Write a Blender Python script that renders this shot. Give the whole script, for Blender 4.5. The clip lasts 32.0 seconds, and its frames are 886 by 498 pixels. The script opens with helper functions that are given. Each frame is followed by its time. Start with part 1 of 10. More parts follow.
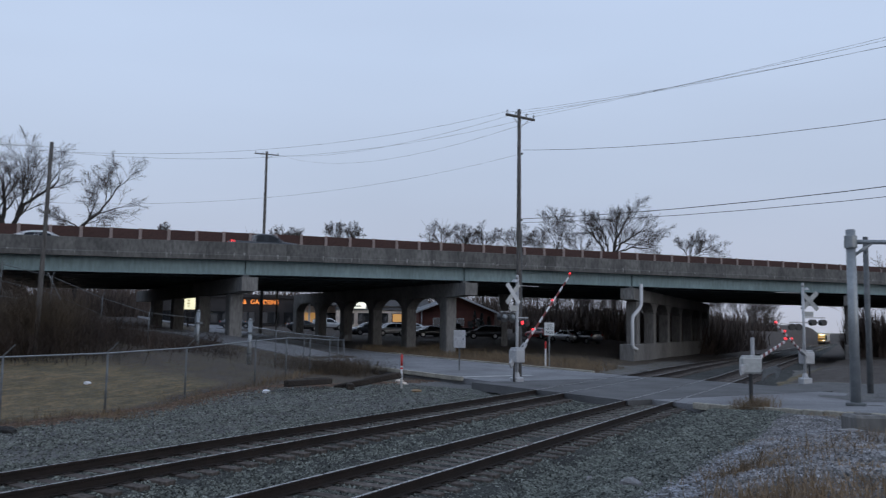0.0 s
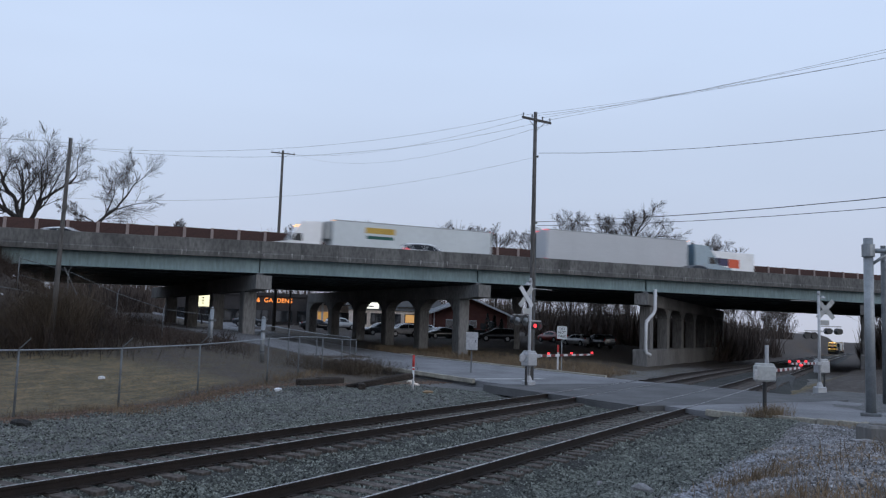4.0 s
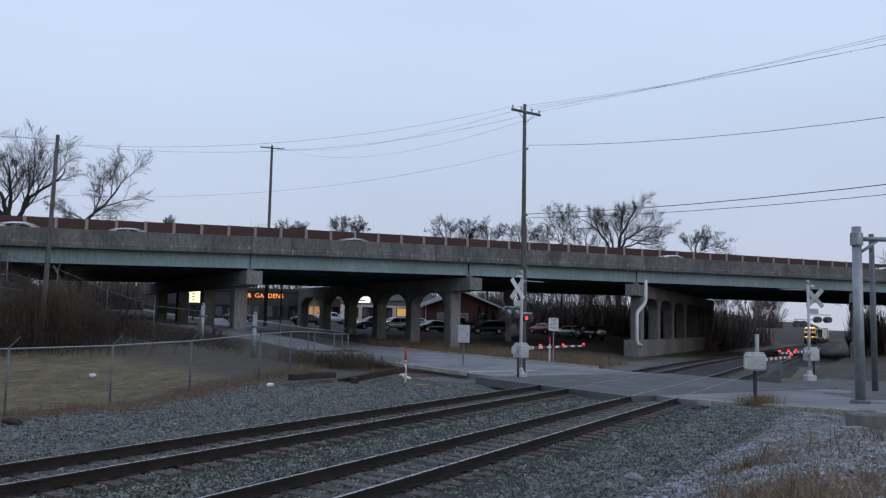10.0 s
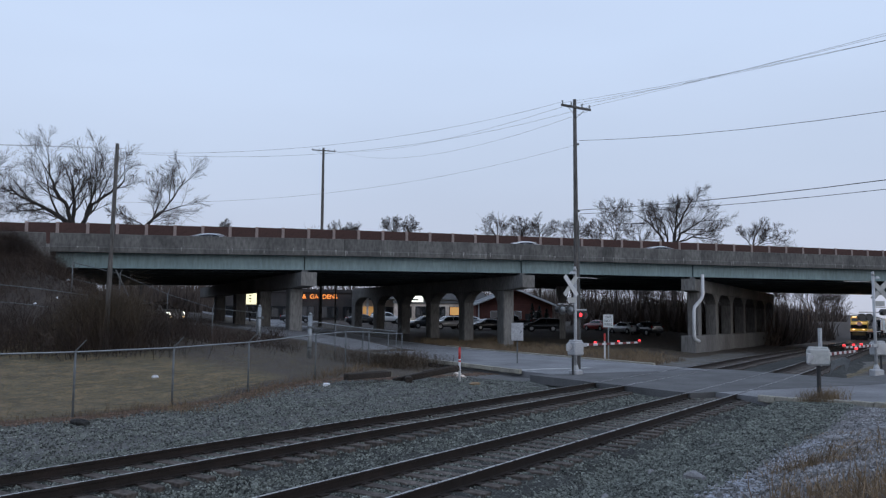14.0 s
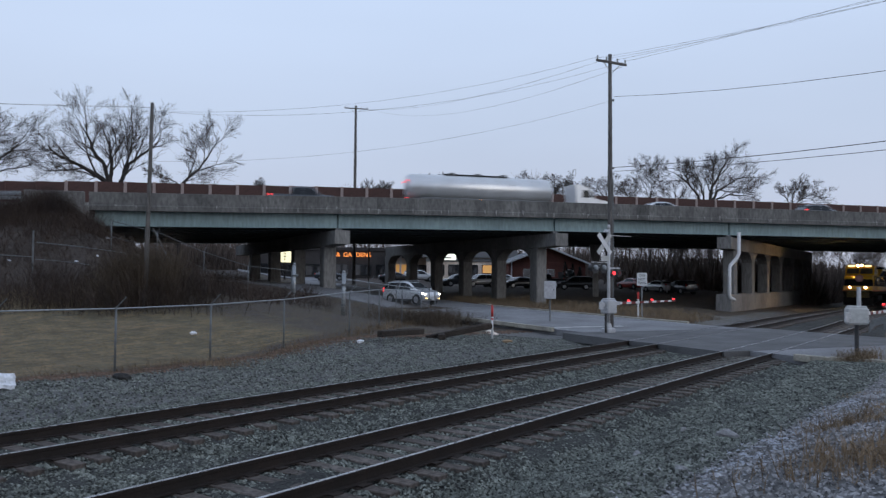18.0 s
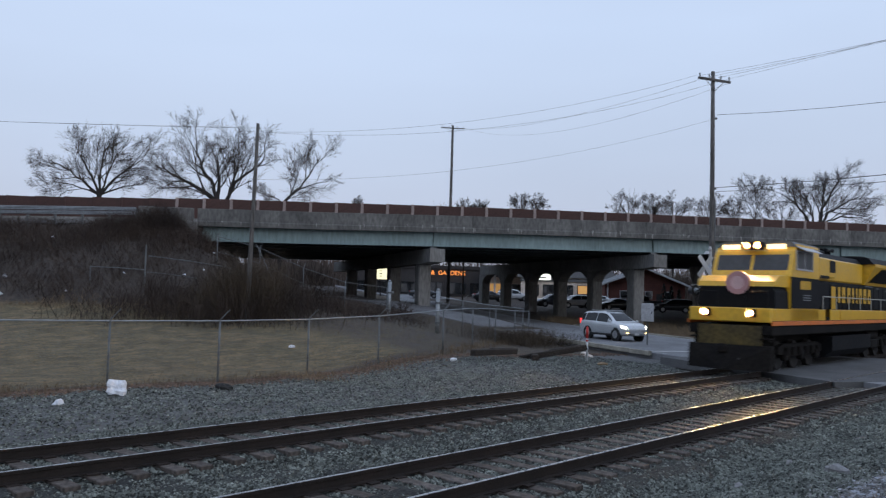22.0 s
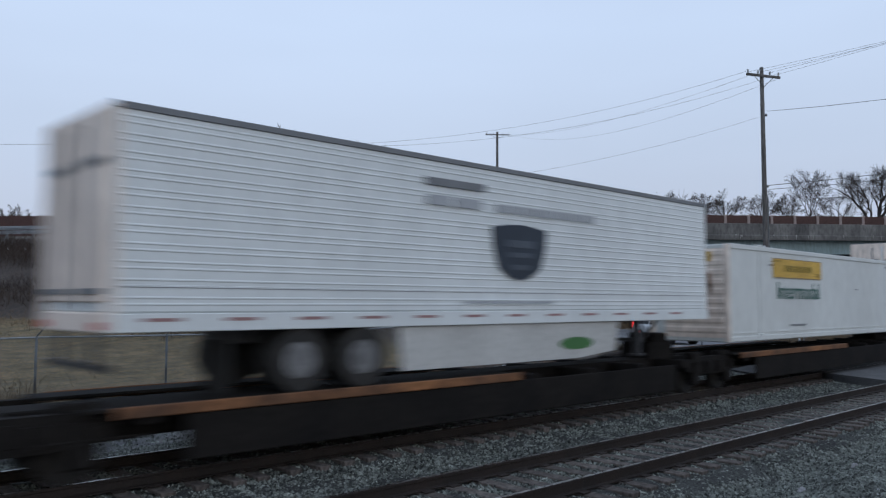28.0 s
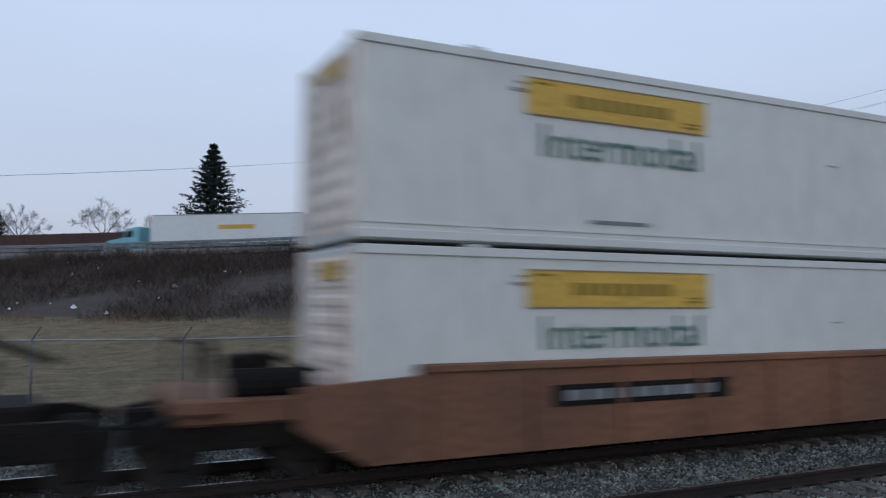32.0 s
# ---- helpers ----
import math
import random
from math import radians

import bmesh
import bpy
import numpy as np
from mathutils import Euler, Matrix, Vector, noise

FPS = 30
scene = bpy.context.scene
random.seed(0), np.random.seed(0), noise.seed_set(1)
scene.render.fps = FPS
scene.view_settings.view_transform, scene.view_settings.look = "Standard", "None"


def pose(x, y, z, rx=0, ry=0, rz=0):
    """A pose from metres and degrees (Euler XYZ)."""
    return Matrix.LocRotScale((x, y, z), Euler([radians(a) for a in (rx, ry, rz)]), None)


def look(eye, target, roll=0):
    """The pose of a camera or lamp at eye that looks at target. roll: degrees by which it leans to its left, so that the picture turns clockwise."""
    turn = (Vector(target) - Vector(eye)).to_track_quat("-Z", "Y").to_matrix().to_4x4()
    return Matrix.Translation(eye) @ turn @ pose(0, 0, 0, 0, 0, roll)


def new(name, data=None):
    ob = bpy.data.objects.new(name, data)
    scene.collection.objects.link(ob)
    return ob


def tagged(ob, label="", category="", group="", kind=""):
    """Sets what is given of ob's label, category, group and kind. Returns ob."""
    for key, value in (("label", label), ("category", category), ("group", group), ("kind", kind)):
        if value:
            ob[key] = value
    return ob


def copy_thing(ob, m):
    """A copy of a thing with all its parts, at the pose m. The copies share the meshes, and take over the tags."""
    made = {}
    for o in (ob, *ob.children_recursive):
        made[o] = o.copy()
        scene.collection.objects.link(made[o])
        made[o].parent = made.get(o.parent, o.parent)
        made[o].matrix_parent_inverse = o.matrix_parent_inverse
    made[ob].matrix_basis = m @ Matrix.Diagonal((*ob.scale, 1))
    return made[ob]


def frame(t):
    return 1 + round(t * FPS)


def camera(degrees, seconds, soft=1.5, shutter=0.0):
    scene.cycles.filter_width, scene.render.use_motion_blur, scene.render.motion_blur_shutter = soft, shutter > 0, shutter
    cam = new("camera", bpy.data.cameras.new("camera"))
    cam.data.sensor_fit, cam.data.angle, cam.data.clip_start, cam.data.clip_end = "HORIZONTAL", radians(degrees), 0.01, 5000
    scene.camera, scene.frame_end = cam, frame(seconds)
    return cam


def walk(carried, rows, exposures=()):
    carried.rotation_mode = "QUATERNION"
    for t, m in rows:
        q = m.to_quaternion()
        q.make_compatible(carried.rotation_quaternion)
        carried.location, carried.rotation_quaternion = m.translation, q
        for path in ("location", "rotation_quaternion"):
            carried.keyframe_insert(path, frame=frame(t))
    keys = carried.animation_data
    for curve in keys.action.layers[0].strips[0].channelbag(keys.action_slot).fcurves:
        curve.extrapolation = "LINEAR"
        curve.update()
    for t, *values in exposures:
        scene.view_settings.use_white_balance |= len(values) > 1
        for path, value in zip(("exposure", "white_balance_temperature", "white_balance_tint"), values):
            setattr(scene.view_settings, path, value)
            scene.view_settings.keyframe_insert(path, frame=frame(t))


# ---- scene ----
EYE = 2.454            # camera height over the rail tops
cam = camera(57.64, 32.0, soft=1.25, shutter=0.6)
PATH = [
    (0.0, pose(0, 0, EYE, 95.547, -0.835, -60.765)),
    (0.5, pose(0, 0, EYE, 95.604, -0.545, -62.012)),
    (1.0, pose(0, 0, EYE, 95.559, -0.673, -61.027)),
    (1.5, pose(0, 0, EYE, 95.262, -1.077, -59.304)),
    (2.0, pose(0, 0, EYE, 95.228, -1.203, -58.678)),
    (2.5, pose(0, 0, EYE, 95.559, -1.558, -58.763)),
    (3.0, pose(0, 0, EYE, 95.625, -1.980, -59.158)),
    (3.5, pose(0, 0, EYE, 95.749, -1.970, -59.614)),
    (5.5, pose(0, 0, EYE, 95.286, -1.974, -60.187)),
    (6.0, pose(0, 0, EYE, 95.161, -1.988, -59.893)),
    (6.5, pose(0, 0, EYE, 95.631, -2.021, -60.448)),
    (7.0, pose(0, 0, EYE, 96.053, -2.049, -60.924)),
    (7.5, pose(0, 0, EYE, 96.156, -1.764, -60.753)),
    (8.0, pose(0, 0, EYE, 95.615, -1.468, -60.435)),
    (8.5, pose(0, 0, EYE, 95.109, -1.449, -60.352)),
    (9.0, pose(0, 0, EYE, 95.184, -1.437, -60.429)),
    (9.5, pose(0, 0, EYE, 95.226, -1.378, -60.592)),
    (10.0, pose(0, 0, EYE, 95.169, -1.202, -60.468)),
    (10.5, pose(0, 0, EYE, 95.008, -1.075, -60.000)),
    (11.0, pose(0, 0, EYE, 94.820, -1.036, -59.477)),
    (11.5, pose(0, 0, EYE, 94.685, -1.107, -59.091)),
    (12.0, pose(0, 0, EYE, 94.630, -1.049, -58.837)),
    (12.5, pose(0, 0, EYE, 94.782, -0.780, -58.231)),
    (13.0, pose(0, 0, EYE, 94.953, -0.680, -57.501)),
    (13.5, pose(0, 0, EYE, 95.191, -0.602, -56.874)),
    (15.5, pose(0, 0, EYE, 94.272, 0.057, -56.795)),
    (16.0, pose(0, 0, EYE, 94.271, -0.250, -57.281)),
    (16.5, pose(0, 0, EYE, 93.735, -0.201, -56.755)),
    (17.0, pose(0, 0, EYE, 92.949, -0.828, -54.165)),
    (17.5, pose(0, 0, EYE, 92.560, -0.510, -53.333)),
    (18.0, pose(0, 0, EYE, 92.017, -0.506, -54.375)),
    (18.5, pose(0, 0, EYE, 91.616, -1.110, -55.314)),
    (19.0, pose(0, 0, EYE, 92.050, -0.761, -55.485)),
    (19.5, pose(0, 0, EYE, 92.571, 0.059, -54.596)),
    (20.0, pose(0, 0, EYE, 92.733, 0.220, -52.278)),
    (20.5, pose(0, 0, EYE, 93.184, -0.466, -50.718)),
    (21.0, pose(0, 0, EYE, 93.440, -1.121, -49.165)),
    (21.5, pose(0, 0, EYE, 93.427, -1.369, -48.526)),
    (22.0, pose(0, 0, EYE, 93.239, -1.675, -47.701)),
    (22.5, pose(0, 0, EYE, 93.010, -1.561, -45.950)),
    (23.0, pose(0, 0, EYE, 92.711, -1.305, -44.517)),
    (23.5, pose(0, 0, EYE, 92.311, -1.249, -42.984)),
    (24.0, pose(0, 0, EYE, 92.197, -1.724, -41.140)),
    (24.5, pose(0, 0, EYE, 92.764, -1.859, -41.144)),
    (26.5, pose(0, 0, EYE, 93.152, -1.418, -43.142)),
    (27.0, pose(0, 0, EYE, 93.251, -0.997, -43.636)),
    (27.5, pose(0, 0, EYE, 93.399, -0.584, -43.851)),
    (28.0, pose(0, 0, EYE, 93.721, -0.258, -44.210)),
    (28.5, pose(0, 0, EYE, 94.085, -0.208, -44.819)),
    (29.0, pose(0, 0, EYE, 94.413, 0.412, -44.981)),
    (29.5, pose(0, 0, EYE, 94.330, 0.812, -44.154)),
    (30.0, pose(0, 0, EYE, 94.120, 0.089, -42.918)),
    (30.5, pose(0, 0, EYE, 94.353, -1.001, -40.498)),
    (31.0, pose(0, 0, EYE, 94.278, -0.969, -34.645)),
    (31.5, pose(0, 0, EYE, 94.022, -0.324, -28.514)),
    (32.0, pose(0, 0, EYE, 93.803, -0.243, -26.446)),
]
walk(cam, PATH, exposures=[(0.0, -0.16, 6500, 10), (0.6, -0.05, 6500, 10), (1.0, 0.0, 6500, 10), (23.2, 0.0, 6500, 10), (24.0, 0.02, 6350, 21), (24.5, 0.02, 6350, 21), (26.0, 0.02, 6500, 10), (28.0, 0.0, 6500, 9), (29.4, -0.05, 6500, 8), (30.0, -0.16, 6400, 7), (30.7, -0.08, 6500, 9), (31.2, -0.02, 6500, 10), (32.0, -0.08, 6500, 10)])

# world: dusk under an even overcast, weak soft sun behind the cloud
world = bpy.data.worlds.new("overcast_dusk")
scene.world = world
world.use_nodes = True
wn, wl = world.node_tree.nodes, world.node_tree.links
wn.clear()
w_out = wn.new("ShaderNodeOutputWorld")
w_bg = wn.new("ShaderNodeBackground")
w_sky = wn.new("ShaderNodeTexSky")
w_sky.sky_type = "NISHITA"
w_sky.sun_disc = False
w_sky.sun_elevation, w_sky.sun_rotation = radians(13), radians(194)
w_sky.dust_density = 3.0
w_co = wn.new("ShaderNodeTexCoord")
w_sep = wn.new("ShaderNodeSeparateXYZ")
w_ramp = wn.new("ShaderNodeValToRGB")
w_noise = wn.new("ShaderNodeTexNoise")
w_noise.inputs["Scale"].default_value = 1.6
w_noise.inputs["Detail"].default_value = 3.0
w_mapn = wn.new("ShaderNodeMapping")
w_mapn.inputs["Scale"].default_value = (1.0, 1.0, 4.0)
w_ramp.color_ramp.elements[0].position = 0.0
w_ramp.color_ramp.elements[0].color = (0.574, 0.607, 0.728, 1)
w_ramp.color_ramp.elements[1].position = 0.55
w_ramp.color_ramp.elements[1].color = (0.635, 0.779, 1.057, 1)
for pos, col in ((0.06, (0.568, 0.630, 0.783, 1)), (0.18, (0.592, 0.698, 0.893, 1)), (0.32, (0.641, 0.779, 1.024, 1))):
    e = w_ramp.color_ramp.elements.new(pos)
    e.color = col
w_cl = wn.new("ShaderNodeMix")
w_cl.data_type = "RGBA"
w_cl.blend_type = "MULTIPLY"
w_cl.inputs["Factor"].default_value = 0.16
w_mix = wn.new("ShaderNodeMix")
w_mix.data_type = "RGBA"
w_mix.blend_type = "ADD"
w_mix.inputs["Factor"].default_value = 0.0015
wl.new(w_co.outputs["Generated"], w_sep.inputs[0])
wl.new(w_sep.outputs["Z"], w_ramp.inputs[0])
wl.new(w_co.outputs["Generated"], w_mapn.inputs[0])
wl.new(w_mapn.outputs[0], w_noise.inputs["Vector"])
wl.new(w_ramp.outputs[0], w_cl.inputs["A"])
wl.new(w_noise.outputs["Fac"], w_cl.inputs["B"])
wl.new(w_cl.outputs["Result"], w_mix.inputs["A"])
wl.new(w_sky.outputs[0], w_mix.inputs["B"])
wl.new(w_mix.outputs["Result"], w_bg.inputs["Color"])
w_bg.inputs["Strength"].default_value = 1.0
wl.new(w_bg.outputs[0], w_out.inputs[0])

sun = new("sun", bpy.data.lights.new("sun", "SUN"))
sun.data.energy, sun.data.angle, sun.data.color = 0.6, radians(40), (1.0, 0.95, 0.9)
sun.matrix_world = look((-15, -60, 15), (0, 0, 0))

# materials: one procedural builder, two scales of variation each
def mat(name, col, col2=None, rough=0.8, metal=0.0, big=0.4, fine=18.0, mix=0.5, bump=0.15, streak=0.0, coat=0.0, fine_amt=0.25, rnd=0.0, shift=False, loose=False):
    m = bpy.data.materials.new(name)
    m.use_nodes = True
    n, l = m.node_tree.nodes, m.node_tree.links
    b = n["Principled BSDF"]
    co = n.new("ShaderNodeTexCoord")
    mp = n.new("ShaderNodeMapping")
    l.new(co.outputs["Object"], mp.inputs[0])
    if shift:
        sh = n.new("ShaderNodeObjectInfo")
        sc = n.new("ShaderNodeMath")
        sc.operation = "MULTIPLY"
        sc.inputs[1].default_value = 60.0
        l.new(sh.outputs["Random"], sc.inputs[0])
        l.new(sc.outputs[0], mp.inputs["Location"])
    if streak:
        mp.inputs["Scale"].default_value = (1, 1, 1 / (1 + streak))
    n1 = n.new("ShaderNodeTexNoise")
    n1.inputs["Scale"].default_value, n1.inputs["Detail"].default_value = big, 5
    n2 = n.new("ShaderNodeTexNoise")
    n2.inputs["Scale"].default_value, n2.inputs["Detail"].default_value = fine, 6
    l.new(mp.outputs[0], n1.inputs["Vector"])
    l.new(mp.outputs[0], n2.inputs["Vector"])
    c2 = col2 if col2 else tuple(c * 0.6 for c in col)
    r = n.new("ShaderNodeValToRGB")
    r.color_ramp.elements[0].position, r.color_ramp.elements[1].position = 0.5 - 0.22, 0.5 + 0.22
    r.color_ramp.elements[0].color, r.color_ramp.elements[1].color = (0, 0, 0, 1), (1, 1, 1, 1)
    l.new(n1.outputs["Fac"], r.inputs[0])
    mu = n.new("ShaderNodeMath")
    mu.operation = "MULTIPLY"
    mu.inputs[1].default_value = mix * 2 if mix < 0.5 else 1.0
    l.new(r.outputs[0], mu.inputs[0])
    mx = n.new("ShaderNodeMix")
    mx.data_type = "RGBA"
    mx.inputs["A"].default_value, mx.inputs["B"].default_value = (*col, 1), (*c2, 1)
    l.new(mu.outputs[0], mx.inputs["Factor"])
    mr = n.new("ShaderNodeMapRange")
    mr.inputs["From Min"].default_value, mr.inputs["From Max"].default_value = 0.3, 0.7
    mr.inputs["To Min"].default_value, mr.inputs["To Max"].default_value = 1 - fine_amt, 1 + fine_amt
    l.new(n2.outputs["Fac"], mr.inputs["Value"])
    ml = n.new("ShaderNodeMix")
    ml.data_type, ml.blend_type = "RGBA", "MULTIPLY"
    ml.inputs["Factor"].default_value = 1.0
    l.new(mx.outputs["Result"], ml.inputs["A"])
    l.new(mr.outputs[0], ml.inputs["B"])
    last = ml.outputs["Result"]
    if rnd:
        oi = n.new("ShaderNodeObjectInfo")
        ge = n.new("ShaderNodeNewGeometry")
        ad = n.new("ShaderNodeMath")
        ad.operation = "ADD"
        if loose:
            ad.operation = "MULTIPLY"
            ad.inputs[0].default_value = 2.0
        else:
            l.new(oi.outputs["Random"], ad.inputs[0])
        l.new(ge.outputs["Random Per Island"], ad.inputs[1])
        m2 = n.new("ShaderNodeMapRange")
        m2.inputs["From Max"].default_value = 2.0
        m2.inputs["To Min"].default_value, m2.inputs["To Max"].default_value = 1 - rnd, 1 + rnd
        l.new(ad.outputs[0], m2.inputs["Value"])
        m3 = n.new("ShaderNodeMix")
        m3.data_type, m3.blend_type = "RGBA", "MULTIPLY"
        m3.inputs["Factor"].default_value = 1.0
        l.new(last, m3.inputs["A"])
        l.new(m2.outputs[0], m3.inputs["B"])
        last = m3.outputs["Result"]
    l.new(last, b.inputs["Base Color"])
    rr = n.new("ShaderNodeMapRange")
    rr.inputs["To Min"].default_value, rr.inputs["To Max"].default_value = max(0.03, rough - 0.12), min(1, rough + 0.12)
    l.new(n2.outputs["Fac"], rr.inputs["Value"])
    l.new(rr.outputs[0], b.inputs["Roughness"])
    b.inputs["Metallic"].default_value = metal
    b.inputs["Specular IOR Level"].default_value = 0.5 if rough < 0.6 else 0.25
    b.inputs["Coat Weight"].default_value = coat
    if bump:
        bp = n.new("ShaderNodeBump")
        bp.inputs["Strength"].default_value, bp.inputs["Distance"].default_value = bump, 0.02
        l.new(n2.outputs["Fac"], bp.inputs["Height"])
        l.new(bp.outputs[0], b.inputs["Normal"])
    return m


def glow(name, col, strength):
    m = bpy.data.materials.new(name)
    m.use_nodes = True
    b = m.node_tree.nodes["Principled BSDF"]
    b.inputs["Base Color"].default_value = (*[min(1, c) for c in col], 1)
    b.inputs["Emission Color"].default_value = (*col, 1)
    b.inputs["Emission Strength"].default_value = strength
    return m


def plain(name, col, rough=0.4, metal=0.0, coat=0.0):
    return mat(name, col, tuple(c * 0.8 for c in col), rough, metal, big=1.5, fine=40, bump=0.03, coat=coat, fine_amt=0.08)


# mesh gathering: lists of vertices and faces, linked as one object a part
class Mesh:
    def __init__(self):
        self.v, self.f = [], []

    def add(self, vs, fs, m=None):
        o = len(self.v)
        if m is not None:
            vs = [tuple(m @ Vector(p)) for p in vs]
        self.v += [tuple(p) for p in vs]
        self.f += [tuple(i + o for i in f) for f in fs]
        return self

    def box(self, x, y, z, sx, sy, sz, bev=0.0, m=None):
        """A box about its centre, with chamfered edges where bev is given."""
        hx, hy, hz = sx / 2, sy / 2, sz / 2
        if bev <= 0:
            vs = [(x + a * hx, y + b * hy, z + c * hz) for c in (-1, 1) for b in (-1, 1) for a in (-1, 1)]
            fs = [(0, 2, 3, 1), (4, 5, 7, 6), (0, 1, 5, 4), (2, 6, 7, 3), (0, 4, 6, 2), (1, 3, 7, 5)]
            return self.add(vs, fs, m)
        bev = min(bev, hx * 0.9, hy * 0.9, hz * 0.9)
        vs, idx = [], {}
        for a in (-1, 1):
            for b in (-1, 1):
                for c in (-1, 1):
                    for k in range(3):
                        d = [hx - bev, hy - bev, hz - bev]
                        d[k] += bev
                        idx[a, b, c, k] = len(vs)
                        vs.append((x + a * d[0], y + b * d[1], z + c * d[2]))
        fs = []
        for k in range(3):
            for sgn in (-1, 1):
                q = []
                for u, w in ((-1, -1), (1, -1), (1, 1), (-1, 1)):
                    t = [0, 0, 0]
                    t[k], t[(k + 1) % 3], t[(k + 2) % 3] = sgn, u, w
                    q.append(idx[t[0], t[1], t[2], k])
                fs.append(tuple(q) if sgn > 0 else tuple(reversed(q)))
        for k in range(3):
            i, j = (k + 1) % 3, (k + 2) % 3
            for u in (-1, 1):
                for w in (-1, 1):
                    t0, t1 = [0, 0, 0], [0, 0, 0]
                    t0[k], t0[i], t0[j] = -1, u, w
                    t1[k], t1[i], t1[j] = 1, u, w
                    q = (idx[(*t0, i)], idx[(*t1, i)], idx[(*t1, j)], idx[(*t0, j)])
                    fs.append(q if u * w < 0 else tuple(reversed(q)))
        for a in (-1, 1):
            for b in (-1, 1):
                for c in (-1, 1):
                    q = tuple(idx[a, b, c, k] for k in range(3))
                    fs.append(q if a * b * c > 0 else tuple(reversed(q)))
        return self.add(vs, fs, m)

    def cyl(self, p, q, r, r2=None, n=10, caps=True, m=None):
        p, q = Vector(p), Vector(q)
        r2 = r if r2 is None else r2
        ax = (q - p).normalized()
        u = ax.orthogonal().normalized()
        w = ax.cross(u)
        vs = []
        for c, rr in ((p, r), (q, r2)):
            vs += [tuple(c + rr * (math.cos(2 * math.pi * i / n) * u + math.sin(2 * math.pi * i / n) * w)) for i in range(n)]
        fs = [(i, (i + 1) % n, n + (i + 1) % n, n + i) for i in range(n)]
        if caps:
            fs += [tuple(reversed(range(n))), tuple(range(n, 2 * n))]
        return self.add(vs, fs, m)

    def tube(self, pts, r, n=6, r2=None):
        """A tube along a polyline; the radius runs from r to r2."""
        pts = [Vector(p) for p in pts]
        k = len(pts)
        r2 = r if r2 is None else r2
        vs = []
        up = None
        for i, p in enumerate(pts):
            d = (pts[min(i + 1, k - 1)] - pts[max(i - 1, 0)]).normalized()
            u = (up - up.dot(d) * d) if up is not None else d.orthogonal()
            u = u.normalized() if u.length > 1e-6 else d.orthogonal().normalized()
            up = u
            w = d.cross(u)
            rr = r + (r2 - r) * i / max(1, k - 1)
            vs += [tuple(p + rr * (math.cos(2 * math.pi * j / n) * u + math.sin(2 * math.pi * j / n) * w)) for j in range(n)]
        fs = [(i * n + j, i * n + (j + 1) % n, (i + 1) * n + (j + 1) % n, (i + 1) * n + j) for i in range(k - 1) for j in range(n)]
        fs += [tuple(reversed(range(n))), tuple(range((k - 1) * n, k * n))]
        return self.add(vs, fs)

    def prism(self, pts, axis, a, b, m=None):
        """A polygon given in the two axes other than axis, drawn out from a to b along axis."""
        n = len(pts)

        def put(p, h):
            t = list(p)
            t.insert(axis, h)
            return tuple(t)
        vs = [put(p, a) for p in pts] + [put(p, b) for p in pts]
        fs = [tuple(range(n)), tuple(reversed(range(n, 2 * n)))] + [(i, n + i, n + (i + 1) % n, (i + 1) % n) for i in range(n)]
        return self.add(vs, fs, m)

    def sweep(self, prof, path):
        """A closed profile of (across, up) along a path of (x, y, z) points, kept upright."""
        n, k = len(prof), len(path)
        vs = []
        for i, p in enumerate(path):
            a, b = path[max(i - 1, 0)], path[min(i + 1, k - 1)]
            d = Vector((b[0] - a[0], b[1] - a[1], 0)).normalized()
            nx, ny = -d.y, d.x
            vs += [(p[0] + nx * u, p[1] + ny * u, p[2] + w) for u, w in prof]
        fs = [(i * n + j, (i + 1) * n + j, (i + 1) * n + (j + 1) % n, i * n + (j + 1) % n) for i in range(k - 1) for j in range(n)]
        fs += [tuple(range(n)), tuple(reversed(range((k - 1) * n, k * n)))]
        return self.add(vs, fs)


def mesh_data(name, g, material, smooth=False):
    me = bpy.data.meshes.new(name)
    me.from_pydata(g.v, [], g.f)
    me.materials.append(material)
    if smooth:
        me.polygons.foreach_set("use_smooth", [True] * len(me.polygons))
    bm = bmesh.new()
    bm.from_mesh(me)
    bmesh.ops.recalc_face_normals(bm, faces=bm.faces)
    bm.to_mesh(me)
    bm.free()
    me.update()
    return me


def raw_data(name, vs, fs, material):
    me = bpy.data.meshes.new(name)
    me.from_pydata(vs, [], fs)
    me.materials.append(material)
    me.update()
    return me


APART = set("""horn brake_gear end_stain engine_door side_window windscreen end_ridge cab_lower_band name_block name_gap lettering_bar number_bar panel_bar emblem_bar lettering_block small_mark name_bar beam_plate beam_stripe reporting_bar hood_label side_label
end_stripe journal_box spring headlamp_lens number_board brake_tank end_platform end_rail cable_bracket tail_lamp pilot walkway_skirt side_plate side_sill cross_bearer upper_beam corner_casting edge_rail side_stiffener stowed_block
deck_plate reflective_tape tyre hub rib sill_stripe radiator_grille equipment_box blower_grille small_lettering underride_guard top_rail bottom_rail end_post side_wall clamp_band""".split())


def split_islands(g):
    """The separate pieces of a gathered mesh, each as a mesh of its own."""
    up = list(range(len(g.v)))

    def root(i):
        while up[i] != i:
            up[i] = up[up[i]]
            i = up[i]
        return i
    for f in g.f:
        for k in f[1:]:
            up[root(k)] = root(f[0])
    out = {}
    for f in g.f:
        out.setdefault(root(f[0]), []).append(f)
    for fs in out.values():
        m, ids = Mesh(), {}
        for f in fs:
            for k in f:
                if k not in ids:
                    ids[k] = len(m.v)
                    m.v.append(g.v[k])
            m.f.append(tuple(ids[k] for k in f))
        yield m


